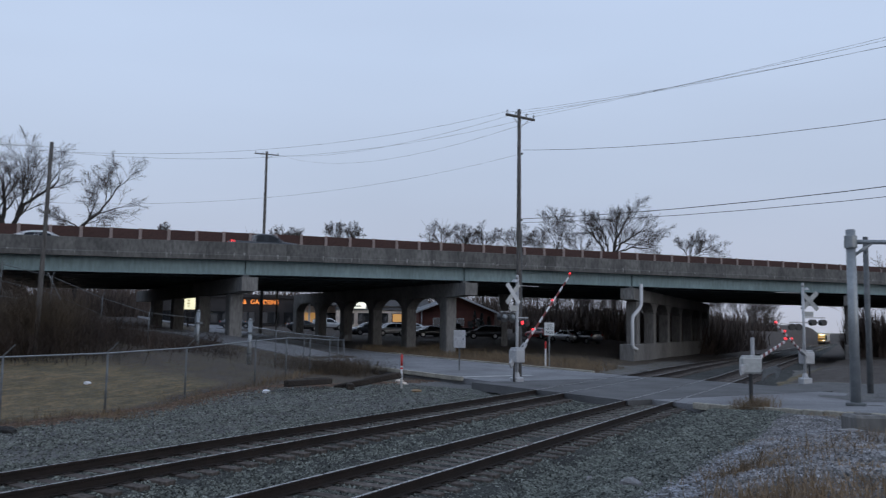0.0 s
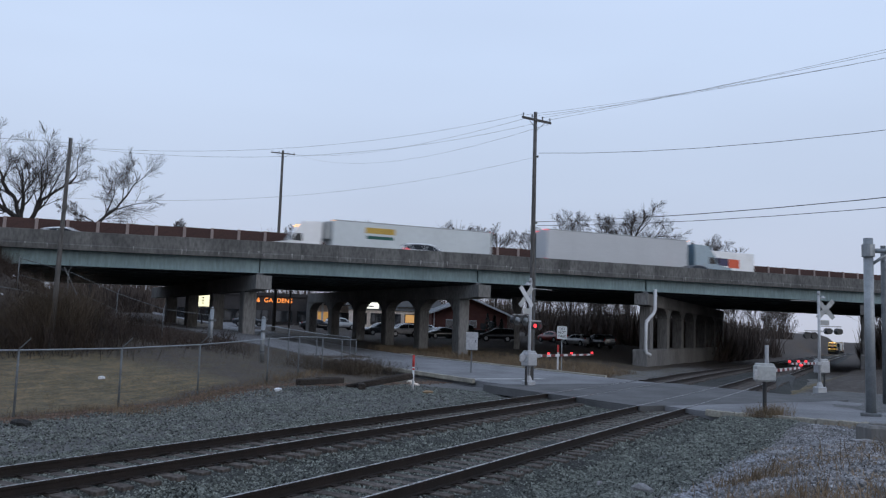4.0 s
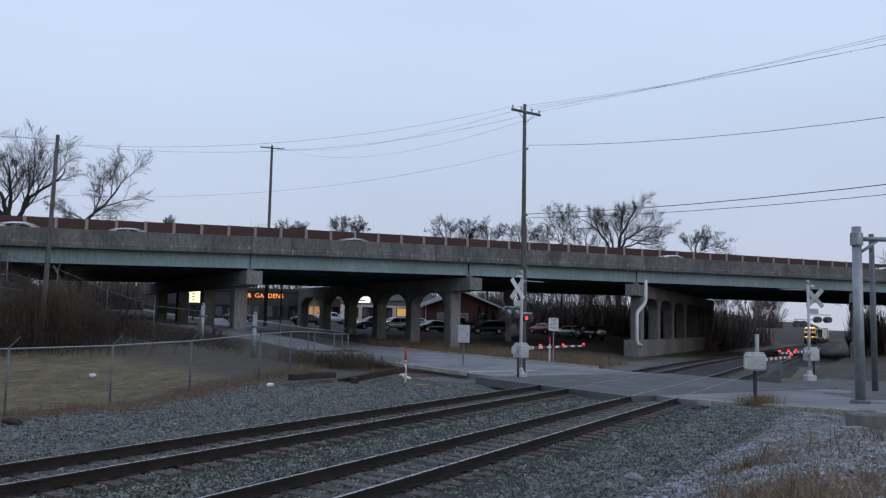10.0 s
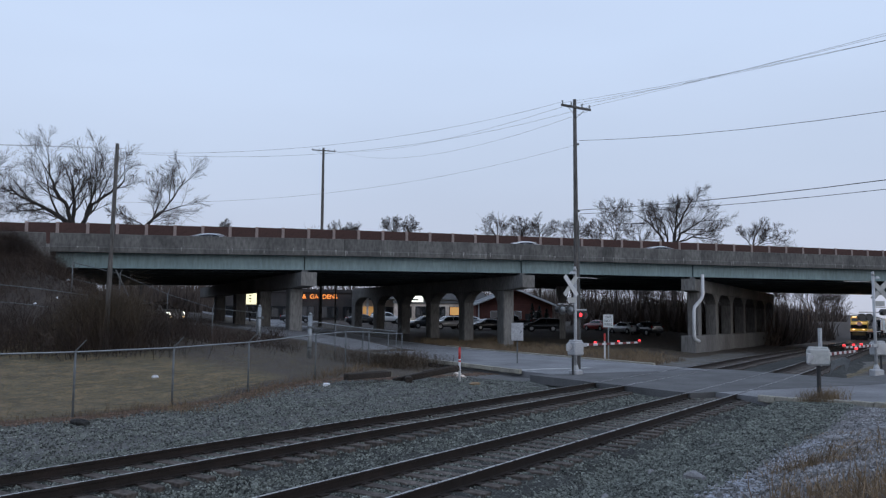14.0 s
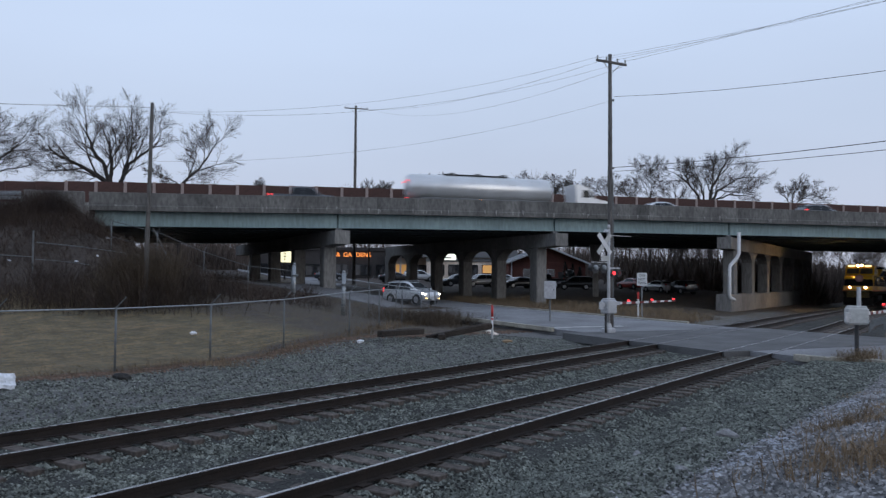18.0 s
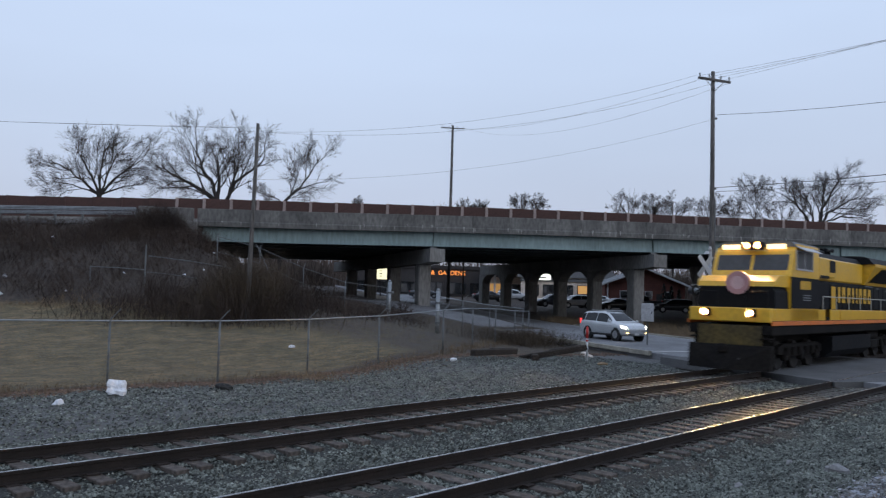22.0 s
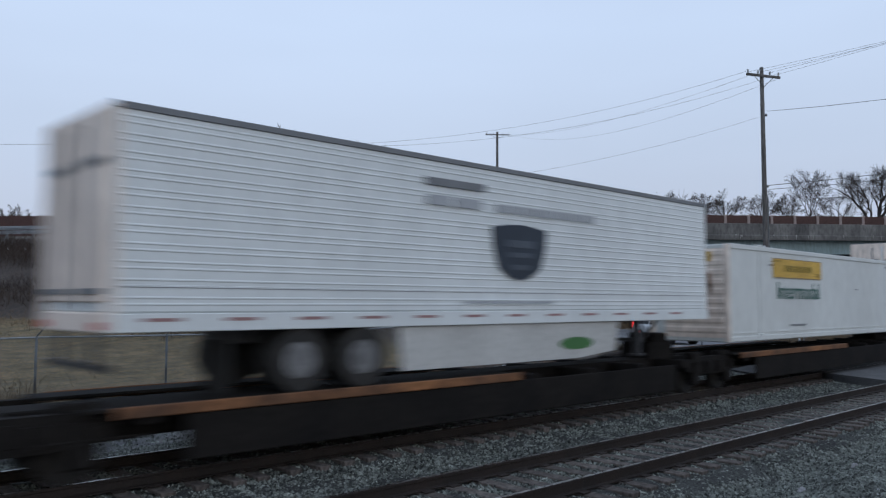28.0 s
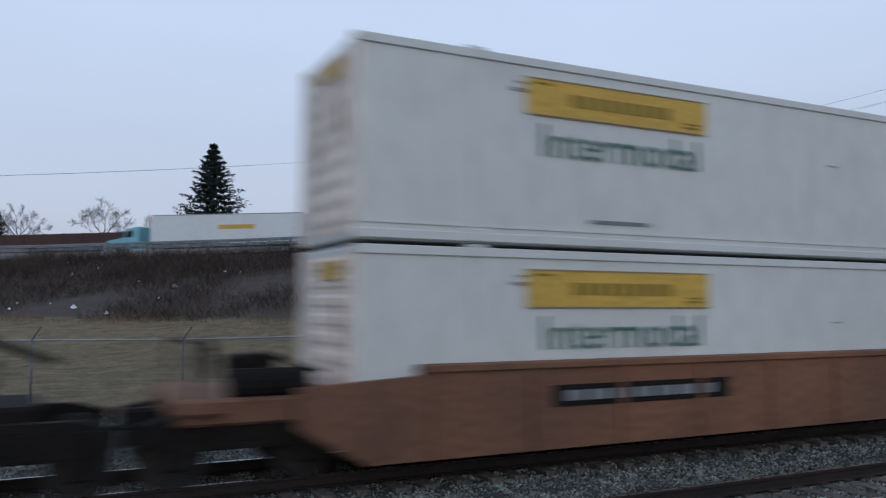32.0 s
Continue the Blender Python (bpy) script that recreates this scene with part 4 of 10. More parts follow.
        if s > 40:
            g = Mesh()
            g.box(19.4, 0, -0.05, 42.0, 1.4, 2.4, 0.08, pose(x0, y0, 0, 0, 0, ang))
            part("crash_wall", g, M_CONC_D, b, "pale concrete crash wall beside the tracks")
    # abutment walls
    for s, sg in ((BR0 - 0.4, -1), (BR1 + 0.4, 1)):
        g = Mesh()
        g.box(0, (BACK - FACE) / 2, -2.4, 0.9, BACK - FACE + 0.6, 4.7, 0.04, bmat(s, FACE, deck_z(s)))
        part("abutment", g, M_CONC_D, b)
    # wing wall with its parapet, left of the deck
    g = Mesh()
    g.box(-2.2, 0.1, -0.55, 4.0, 0.42, 3.0, 0.05, bmat(BR0 - 0.1, FACE, deck_z(BR0)))
    part("wing_wall", g, M_CONC_D, b, "stained concrete wing wall")
    # slim pale column with a flared head under the far girders
    px_, py_ = 88.0 * math.cos(radians(24.9)), 88.0 * math.sin(radians(24.9))
    zt_, zb_ = 6.1, gh(px_, py_) - 0.3
    g = Mesh().prism([(-0.3, zb_), (0.3, zb_), (0.3, zt_ - 1.9), (0.62, zt_ - 0.9), (0.62, zt_), (-0.62, zt_), (-0.62, zt_ - 0.9), (-0.3, zt_ - 1.9)], 1, -0.45, 0.45, pose(px_, py_, 0, 0, 0, -62))
    part("pier_column", g, M_CONC, b, "slim pale concrete column with a flared head")
    # rainwater pipe on the pier by the tracks
    x0, y0, _ = bp(45.6, FACE - 0.35, 0)
    zt = soffit(45.3) + 0.2
    pipe = Mesh().tube([(x0, y0, zt), (x0, y0, zt - 1.9), (x0 - 0.25, y0 + 0.1, zt - 2.3), (x0 - 0.9, y0 + 0.5, zt - 3.0), (x0 - 1.0, y0 + 0.55, zt - 3.4), (x0 - 1.05, y0 + 0.55, zt - 5.6), (x0 - 0.95, y0 + 0.5, zt - 5.9), (x0 - 0.4, y0 + 0.3, zt - 6.1)], 0.16, 10)
    part("rainwater_pipe", pipe, M_WHITE, b, "white plastic rainwater pipe", True)
    return b


build_bridge()

# highway surface beyond the bridge ends
for nm, s0, s1 in (("highway_west", -1250, BR0 - 0.85), ("highway_east", BR1 + 0.85, 1250)):
    vs, fs = [], []
    st = [s0] + [x for x in range(-1200, 1201, 25) if s0 < x < s1] + [s1]
    for s in st:
        for d, dz in ((FACE + 0.4, -0.01), (BACK, -0.01), (BACK, -0.3), (FACE + 0.4, -0.3)):
            vs.append(bp(s, d, deck_z(s) + dz))
    for i in range(len(st) - 1):
        for j in range(4):
            a, c = i * 4 + j, i * 4 + (j + 1) % 4
            fs.append((a, c, c + 4, a + 4))
    tagged(new(nm, raw_data(nm, vs, fs, M_ASPHALT)), "grey asphalt highway on its bank", "highway", kind="structure")


def build_barrier():
    """Tall brown noise barrier along the far edge of the highway."""
    t = thing("noise_barrier", (0, 0, 0), "tall brown noise barrier panels between pale posts", "noise barrier", kind="structure")
    d, st = BACK - 1.0, 3.05
    for k in range(-42, 62):
        s0, s1 = k * st - 0.6, (k + 1) * st - 0.6
        za, zb = deck_z(s0), deck_z(s1)
        if s0 < -18:
            hh = 5.3
        else:
            hh = 5.35
        m = bmat((s0 + s1) / 2, d, (za + zb) / 2)
        dark = s0 < -16.5
        g = Mesh().box(0, 0.0, hh / 2, st - (0.16 if dark else 0.30), 0.14, hh, 0.02).box(0, -0.085, hh * 0.5, st - 0.36, 0.03, 0.1)
        ob = part("panel", g, M_WALLPANEL, t)
        ob.matrix_basis = m
        g = Mesh().box(0, 0, hh / 2, 0.34 if not dark else 0.2, 0.3, hh + 0.12, 0.03)
        ob = part("post", g, M_WALLPOST if not dark else M_WALLPANEL, t)
        ob.matrix_basis = bmat(s0, d, za)


build_barrier()


def build_guardrail():
    t = thing("guardrail", (0, 0, 0), "weathered steel guardrail along the bank top", "guardrail", kind="structure")
    st = 1.9
    pm = mesh_data("rail_post", Mesh().box(0, 0, 0.2, 0.16, 0.18, 1.3, 0.02), M_GALV_D)
    pts1 = []
    for k in range(0, 40):
        s = -13.3 - k * st
        share("rail_post", pm, t, bmat(s, FACE + 0.2, deck_z(s)))
        pts1.append(bp(s, FACE + 0.08, deck_z(s)))
    for z in (0.45, 0.78):
        g = Mesh().sweep([(-0.03, -0.14), (0.03, -0.1), (0.0, -0.05), (0.04, 0.0), (0.0, 0.05), (0.03, 0.1), (-0.03, 0.14)], [(p[0], p[1], p[2] + z) for p in pts1])
        part("rail_beam", g, M_GALV, t)
    # median barrier on the deck
    vs = Mesh()
    ss_ = list(np.arange(-120, 100, 5.0))
    vs.sweep([(-0.3, 0), (0.3, 0), (0.22, 0.2), (0.09, 0.8), (-0.09, 0.8), (-0.22, 0.2)], [bp(s, 70.6, deck_z(s)) for s in ss_])
    solo("median_barrier", vs, M_CONC, "concrete median barrier of the highway", "barrier", "structure")


build_guardrail()

# ---- trackside things ----
def polar(az, r):
    return r * math.cos(radians(az)), r * math.sin(radians(az))


def utility_pole(x, y, h, r, label, arm_yaw, arms=((0.35, 2.4),), lean=0.0, gear=True):
    zb = gh(x, y)
    t = thing("utility_pole", (x, y, zb, 0, lean, 0), label, "utility pole", "utility poles")
    H = h - zb
    part("shaft", Mesh().tube([(0, 0, -0.6), (0, 0, H * 0.35), (0.01, 0, H * 0.7), (0, 0, H)], r, 10, r * 0.62), M_POLE, t, "weathered wooden shaft", True)
    for dz, w in arms:
        m = pose(0, 0, H - dz, 0, 0, arm_yaw)
        a = part("crossarm", Mesh().box(0, -r * 0.8, 0, w, 0.1, 0.12, 0.01, m), M_POLE, t)
        for k in (-0.46, -0.16, 0.2, 0.46):
            part("insulator", Mesh().cyl(tuple(m @ Vector((k * w, -r * 0.8, 0.05))), tuple(m @ Vector((k * w, -r * 0.8, 0.24))), 0.03, 0.05, 8), M_GALV, a)
        for sg in (-1, 1):
            part("brace", Mesh().tube([tuple(m @ Vector((sg * w * 0.3, -r, -0.03))), tuple(m @ Vector((0, -r, -0.55)))], 0.015, 5), M_GALV_D, a)
    if gear:
        part("cable_bracket", Mesh().box(0.0, -r - 0.03, H - 2.4, 0.08, 0.1, 0.12, 0.02).box(0.0, -r - 0.03, H - 5.9, 0.08, 0.1, 0.12, 0.02), M_GALV_D, t)
        part("conduit", Mesh().tube([(r * 0.7, -r * 0.8, 0.1), (r * 0.6, -r * 0.8, H * 0.55)], 0.04, 6), M_GALV_D, t)
    return t


P1 = polar(23.9, 42.0)
P2 = polar(41.95, 102.0)
P3 = polar(55.9, 41.0)
utility_pole(P1[0], P1[1], 14.0, 0.145, "tall weathered wooden utility pole beside the street crossing", -25, ((0.45, 2.0),), -0.3)
utility_pole(P2[0], P2[1], 24.1, 0.24, "tall wooden utility pole behind the highway bridge", -40, ((0.4, 3.0),), 0.0, False)
utility_pole(P3[0], P3[1], 10.75, 0.125, "dark wooden utility pole standing in bank brush", -50, (), 1.0, False)
FP = polar(52.3, 170.0)
utility_pole(FP[0], FP[1], 21.6, 0.2, "distant wooden utility pole behind the barrier", -40, ((0.3, 2.6), (1.6, 2.6)), 0.0, False)


def wire(a, b, sag, r, label="thin black overhead wire between utility poles", n=14):
    pts = []
    for i in range(n + 1):
        k = i / n
        p = Vector(a).lerp(Vector(b), k)
        p.z -= sag * 4 * k * (1 - k)
        pts.append(tuple(p))
    ob = solo("overhead_wire", Mesh().tube(pts, r, 5), M_BLACK, label, "wire", group="overhead wires")
    return ob


NEXT = (20.0, -26.0)
for dx, z0, z1, sag, r in ((0.9, 13.75, 13.2, 0.55, 0.006), (0.3, 13.75, 12.9, 0.75, 0.006), (-0.4, 13.7, 12.2, 0.9, 0.006), (-0.9, 13.7, 11.9, 0.95, 0.006)):
    wire((P1[0] + dx * 0.9, P1[1] - dx * 0.42, z0), (NEXT[0] + dx, NEXT[1], z1), sag, r)
for z0, z1, sag, r in ((11.8, 11.0, 1.75, 0.011), (8.15, 9.0, 1.05, 0.016), (7.95, 8.4, 1.05, 0.012)):
    wire((P1[0], P1[1] - 0.2, z0), (NEXT[0], NEXT[1], z1), sag, r)
for dx, sag in ((-0.9, 0.9), (0.9, 1.1)):
    wire((P1[0] + dx * 0.9, P1[1] - dx * 0.42, 13.75), (P3[0] + dx * 0.3, P3[1] - dx * 0.3, 10.3), sag, 0.006)
wire((P1[0], P1[1], 11.6), (P3[0], P3[1], 7.9), 0.9, 0.005)
for dx, sag in ((-1.3, 1.2), (1.3, 1.7)):
    wire((P1[0] + dx * 0.6, P1[1] - dx * 0.28, 13.5), (P2[0] + dx * 0.8, P2[1] - dx * 0.6, 23.9), sag, 0.007)
for dx in (-0.8, 0.8):
    wire((P3[0] + dx * 0.6, P3[1] - dx * 0.6, 10.5), (P3[0] - 62, P3[1] + 34, 9.6), 1.2, 0.006)


def crossing_signal(x, y, yaw, label, gate=True, blade=None):
    """Mast with crossbuck, two pairs of lamps and a gate mechanism. The arm is made apart."""
    t = thing("crossing_signal", (x, y, 0.0, 0, 0, yaw), label, "crossing signal", "crossing signals")
    part("mast", Mesh().cyl((0, 0, -0.3), (0, 0, 4.75), 0.075, 0.07, 12).cyl((0, 0, 4.75), (0, 0, 4.95), 0.09, 0.05, 10), M_SILVER, t, "silver-painted mast", True)
    part("base", Mesh().box(0, 0, -0.05, 0.5, 0.5, 0.5, 0.05).cyl((0, 0, 0.2), (0, 0, 0.42), 0.16, 0.1, 12), M_SILVER, t)
    for sg in (-1, 1):
        part("crossbuck_blade", Mesh().box(0, -0.12 - 0.01 * sg, 0, 1.22, 0.015, 0.23, 0.0, pose(-0.42, 0, 4.05, 0, sg * 47, 0)), blade or (M_WHITE if sg > 0 else M_SKIRT), t, "grey back of a crossbuck blade" if blade else "white crossbuck blade, weathered")
    part("track_count_sign", Mesh().box(-0.35, -0.12, 3.38, 0.5, 0.015, 0.26), M_SKIRT, t)
    part("lamp_arm", Mesh().box(0, 0, 2.95, 1.5, 0.06, 0.06), M_SILVER, t)
    part("light_bar", Mesh().box(0.75, -0.1, 4.45, 1.3, 0.03, 0.03), M_SILVER, t)
    disc = 0.25 if blade is None else 0.16
    for k in (-0.98, -0.44):
        h = part("lamp_hood", Mesh().cyl((k, -0.10, 2.96), (k, -0.08, 2.96), disc, disc, 20).cyl((k, -0.08, 2.96), (k, 0.22, 2.96), 0.16, 0.15, 16), M_BLACK, t, "round black background disc")
        part("lamp_back", Mesh().cyl((k, -0.22, 2.96), (k, -0.18, 2.96), 0.07, 0.11, 14).cyl((k, -0.18, 2.96), (k, -0.101, 2.96), 0.11, 0.13, 14), M_GALV, h, "grey lamp back")
    part("lamp_arm", Mesh().box(-0.6, 0, 3.2, 1.1, 0.05, 0.05), M_SILVER, t)
    for i, k in enumerate((0.3, 0.66)):
        h = part("lamp_hood", Mesh().cyl((k, -0.05, 2.72), (k, 0.12, 2.72), 0.17, 0.17, 16).box(k + 0.2, 0.1, 2.86, 0.5, 0.2, 0.02), M_BLACK, t)
        part("lamp_lens", Mesh().cyl((k, -0.075, 2.72), (k, -0.05, 2.72), 0.09, 0.09, 14), M_REDLAMP if i == 0 else M_DARKRED, h, "lit red lens" if i == 0 else "unlit red lens")
    part("bell", Mesh().cyl((-0.2, 0, 4.6), (-0.2, 0, 4.72), 0.14, 0.06, 12), M_SILVER, t)
    if gate:
        part("gate_mechanism", Mesh().box(-0.22, -0.2, 1.18, 0.62, 0.5, 0.62, 0.05).box(-0.22, -0.2, 1.52, 0.5, 0.4, 0.1, 0.03), M_SILVER, t, "grey gate machine")
        part("conduit", Mesh().tube([(-0.3, -0.1, 0.0), (-0.3, -0.1, 0.9)], 0.05, 8), M_BLACK, t)
    return t


def gate_arm(parent, length, lights, label):
    """A striped arm that turns about its pivot at the origin; x runs along the arm."""
    t = part("gate_arm", Mesh().box(0.3, 0.07, 0, 0.9, 0.05, 0.16, 0.01).box(0.3, -0.07, 0, 0.9, 0.05, 0.16, 0.01).box(-0.45, 0.1, -0.05, 0.9, 0.05, 0.16, 0.01).box(-0.75, 0.1, -0.08, 0.35, 0.09, 0.34, 0.03), M_SILVER, parent, label)
    n = 14
    for i in range(n):
        a, b = 0.6 + (length - 0.6) * i / n, 0.6 + (length - 0.6) * (i + 1) / n
        part("stripe", Mesh().box((a + b) / 2, 0, 0, b - a, 0.05, 0.12 - 0.04 * i / n, 0.006), M_WHITE if i % 2 == 0 else M_ARMRED, t, "white stripe" if i % 2 == 0 else "red stripe")
    for k in lights:
        part("arm_lamp", Mesh().cyl((k, -0.05, 0.1), (k, 0.05, 0.1), 0.042, 0.042, 12), M_REDLAMP, t, "lit red lamp")
    return t


SIG1 = (34.56, 15.39)
SIGNAL_1 = crossing_signal(SIG1[0], SIG1[1], -18, "silver crossing signal with white crossbuck and lit red lamps")
ARM1 = gate_arm(SIGNAL_1, 7.3, (1.8, 4.45, 7.1), "red and white striped gate arm")
SIG2 = (44.5, 4.05)
SIGNAL_2 = crossing_signal(SIG2[0], SIG2[1], 125, "silver crossing signal across the street, seen from its back", gate=True, blade=M_GALV)

ARM3 = gate_arm(SIGNAL_2, 5.1, (2.4, 3.6, 5.0), "red and white striped gate arm")

# gate machine on its own post at the near corner
GATE_MACHINE = t = thing("gate_machine", (30.2, 4.5, 0.0, 0, 0, -70), "pale grey gate machine on a dark post", "gate machine")
part("post", Mesh().cyl((0, 0, -0.5), (0, 0, 1.0), 0.07, 0.07, 10), M_BLACK, t)
part("housing", Mesh().box(0, 0, 1.28, 0.68, 0.5, 0.58, 0.06).box(0, 0, 1.58, 0.58, 0.4, 0.08, 0.03), M_SKIRT, t, "pale grey housing")
part("stub_mast", Mesh().cyl((0.12, 0.2, 1.5), (0.12, 0.2, 2.25), 0.07, 0.07, 10), M_SILVER, t)
part("arm_bracket", Mesh().prism([(0.3, 0.75), (0.35, 1.15), (0.75, 1.3), (0.95, 1.2), (0.8, 0.85), (0.75, 1.05), (0.5, 0.98)], 1, -0.32, -0.26), M_GALV_D, t)
ARM2 = gate_arm(GATE_MACHINE, 5.6, (5.5,), "red and white striped gate arm")

# cantilever mast with a pipe arm, by the street
t = thing("cantilever_mast", (30.0, 1.22, gh(30.0, 1.22)), "tall pale grey steel mast with a pipe arm", "steel mast")
part("mast", Mesh().cyl((0, 0, -0.3), (0, 0, 5.9 - gh(30.0, 1.22)), 0.16, 0.15, 14), M_GALV, t, "", True)
part("arm", Mesh().cyl((0.0, -0.1, 5.45), (3.2, -5.2, 5.5), 0.08, 0.08, 10).cyl((0.0, -0.1, 5.0), (0.35, -0.66, 5.45), 0.05, 0.05, 8), M_GALV, t, "", True)
part("collar", Mesh().cyl((0, 0, 5.25), (0, 0, 5.65), 0.2, 0.2, 14), M_GALV, t)
part("cap", Mesh().cyl((0, 0, 5.6), (0, 0, 5.72), 0.17, 0.1, 12), M_GALV, t)
part("base_plate", Mesh().box(0, 0, 0.1, 0.6, 0.6, 0.12, 0.02), M_GALV_D, t)
t = thing("steel_post", (36.2, 0.95, gh(36.2, 0.95)), "slim grey steel post behind the mast", "steel post")
part("post", Mesh().cyl((0, 0, -0.3), (0, 0, 6.2), 0.12, 0.1, 12), M_GALV_D, t, "", True)
part("bracket", Mesh().box(0.1, 0, 5.6, 0.5, 0.08, 0.08, 0.01), M_GALV_D, t)

# street sign DO NOT PASS
M_SIGNFACE = plain("white_sign_sheet", (0.66, 0.67, 0.66), 0.5)
M_INK = plain("black_ink", (0.02, 0.02, 0.02), 0.6)
sx, sy = polar(21.75, 56.0)
t = thing("road_sign", (sx, sy, gh(sx, sy), 0, 0, -66), "white DO NOT PASS sign on a slim post", "road sign")
zt = 2.45 + 56 * math.tan(radians(0.35)) - gh(sx, sy)
part("post", Mesh().box(0, 0.03, zt / 2, 0.07, 0.05, zt + 0.3, 0.005), M_GALV, t)
part("plate", Mesh().box(0, -0.02, zt - 0.35, 0.66, 0.012, 0.86, 0.0), M_SIGNFACE, t, "white sign plate")
for i, w in enumerate(("DO", "NOT", "PASS")):
    writing("sign_text", w, 0.24, M_INK, t, pose(0, -0.03, zt - 0.1 - 0.25 * i, 90, 0, 0))
part("marker_board", Mesh().box(-0.25, -0.05, 0.75, 0.12, 0.05, 1.5, 0.01), M_WHITE, t)
part("marker_tip", Mesh().box(-0.25, -0.055, 1.6, 0.13, 0.06, 0.5, 0.01), M_RED, t)

# buried-line marker, leaning
t = thing("marker_post", (30.6, 19.2, gh(30.6, 19.2), 0, -5, 30), "leaning white plastic marker post with a red cap", "marker post")
part("tube", Mesh().cyl((0, 0, -0.2), (0, 0, 1.0), 0.05, 0.05, 12), M_WHITE, t, "", True)
part("cap", Mesh().cyl((0, 0, 1.0), (0, 0, 1.48), 0.056, 0.056, 12).cyl((0, 0, 1.48), (0, 0, 1.53), 0.056, 0.02, 12), M_RED, t, "red cap", True)
part("label_band", Mesh().cyl((0, 0, 0.86), (0, 0, 0.94), 0.053, 0.053, 12), M_RED, t)

# electrical cabinet on a post
cx_, cy_ = polar(28.05, 46.0)
t = thing("utility_cabinet", (cx_, cy_, gh(cx_, cy_), 0, 0, -60), "pale grey utility cabinet on a slim post", "utility cabinet")
zt = 2.3 - gh(cx_, cy_)
part("post", Mesh().cyl((0, 0, -0.2), (0, 0, zt - 0.9), 0.04, 0.04, 8), M_GALV_D, t)
part("cabinet", Mesh().box(0, 0, zt - 0.5, 0.66, 0.34, 1.0, 0.02), M_SILVER, t)
part("door_handle", Mesh().box(0.2, -0.19, zt - 0.5, 0.05, 0.04, 0.15, 0.01), M_GALV_D, t)


# ---- chain-link fences ----
def fence(name, pts, height, label, barbed=True, posts=None, fabric=True, lo=0.05, second=False, r=0.032):
    t = thing(name, (0, 0, 0), label, "fence", kind="")
    top = []
    for i, (x, y) in enumerate(pts):
        z = gh(x, y)
        h = height
        part("post", Mesh().cyl((x, y, z - 0.3), (x, y, z + h), r, r, 8), M_GALV_D, t, "", True)
        if barbed:
            a, b = pts[max(0, i - 1)], pts[min(len(pts) - 1, i + 1)]
            dx, dy = b[0] - a[0], b[1] - a[1]
            q = math.hypot(dx, dy)
            part("barb_arm", Mesh().tube([(x, y, z + h), (x + dy / q * 0.05 + 0.18, y - dx / q * 0.22, z + h + 0.3)], 0.016, 5), M_GALV_D, t)
        top.append((x, y, z + h - 0.03))
    part("top_rail", Mesh().tube(top, 0.018 if second else 0.024, 6), M_GALV_D if second else M_GALV, t, "", True)
    if second:
        part("mid_rail", Mesh().tube([(x, y, z - height * 0.5) for x, y, z in top], 0.016, 6), M_GALV_D, t, "", True)
    if fabric:
        vs, fs = [], []
        for (x0, y0, z0), (x1, y1, z1) in zip(top, top[1:]):
            L = math.hypot(x1 - x0, y1 - y0)
            n = int(L / 0.085)
            hh = height - 0.08
            for k in range(-int(hh / 0.085), n + 1):
                for sg in (0, 1):
                    a0, a1 = k * 0.085, k * 0.085 + hh
                    lo_, hi_ = 0.0, 1.0
                    if a0 < 0:
                        lo_ = -a0 / hh
                    if a1 > L:
                        hi_ = (L - a0) / hh
                    if hi_ <= lo_:
                        continue
                    e = []
                    for f in (lo_, hi_):
                        s = (a0 + hh * f) / L
                        zz = (z0 + (z1 - z0) * s) - (hh * (1 - f) if sg == 0 else hh * f)
                        e.append((x0 + (x1 - x0) * s, y0 + (y1 - y0) * s, zz))
                    w = 0.0028
                    b0 = len(vs)
                    vs += [(e[0][0], e[0][1], e[0][2] - w), (e[1][0], e[1][1], e[1][2] - w), (e[1][0], e[1][1], e[1][2] + w), (e[0][0], e[0][1], e[0][2] + w)]
                    fs.append((b0, b0 + 1, b0 + 2, b0 + 3))
        ob = new("mesh_fabric", raw_data("mesh_fabric", vs, fs, M_GALV_D))
        ob.parent = t
        ob["kind"] = "stuff"
    return t


front = FENCE
fence("chain_link_fence", front, 1.83, "weathered grey chain-link fence with barbed arms along the field")
back = [(33.2, 34.7), (31.9, 37.0), (30.6, 39.4), (29.2, 42.0), (27.8, 44.6)]
fence("chain_link_fence", back, 1.9, "sagging grey chain-link fence climbing the brushy bank", second=True, fabric=False)
t = thing("rail_fence", (0, 0, 0), "bent remains of a grey rail fence on the bank", "fence")
part("post", Mesh().cyl(bp(-9.45, 48, 2.2), bp(-9.45, 48, 4.8), 0.05, 0.05, 8), M_GALV_D, t)
for a, b, z0, z1 in ((-9.3, -4.7, 4.17, 3.65), (-9.3, -6.6, 3.24, 2.97), (-12.4, -9.45, 3.45, 3.36)):
    part("rail", Mesh().tube([bp(a, 48, z0), bp((a + b) / 2, 48, (z0 + z1) / 2 + 0.04), bp(b, 48, z1)], 0.028, 6), M_GALV_D, t)
part("post", Mesh().cyl(bp(-4.75, 48, 1.6), bp(-4.75, 48, 3.7), 0.04, 0.04, 8), M_GALV_D, t)
part("post", Mesh().cyl(bp(-12.4, 48, 2.0), bp(-12.4, 48, 3.5), 0.04, 0.04, 8), M_GALV_D, t)
mid_f = [(31.6, 29.2), (34.2, 29.6), (37.0, 29.9), (40.4, 30.0)]
fence("chain_link_fence", mid_f, 1.95, "grey chain-link fence beside the old gate", second=False, fabric=True)
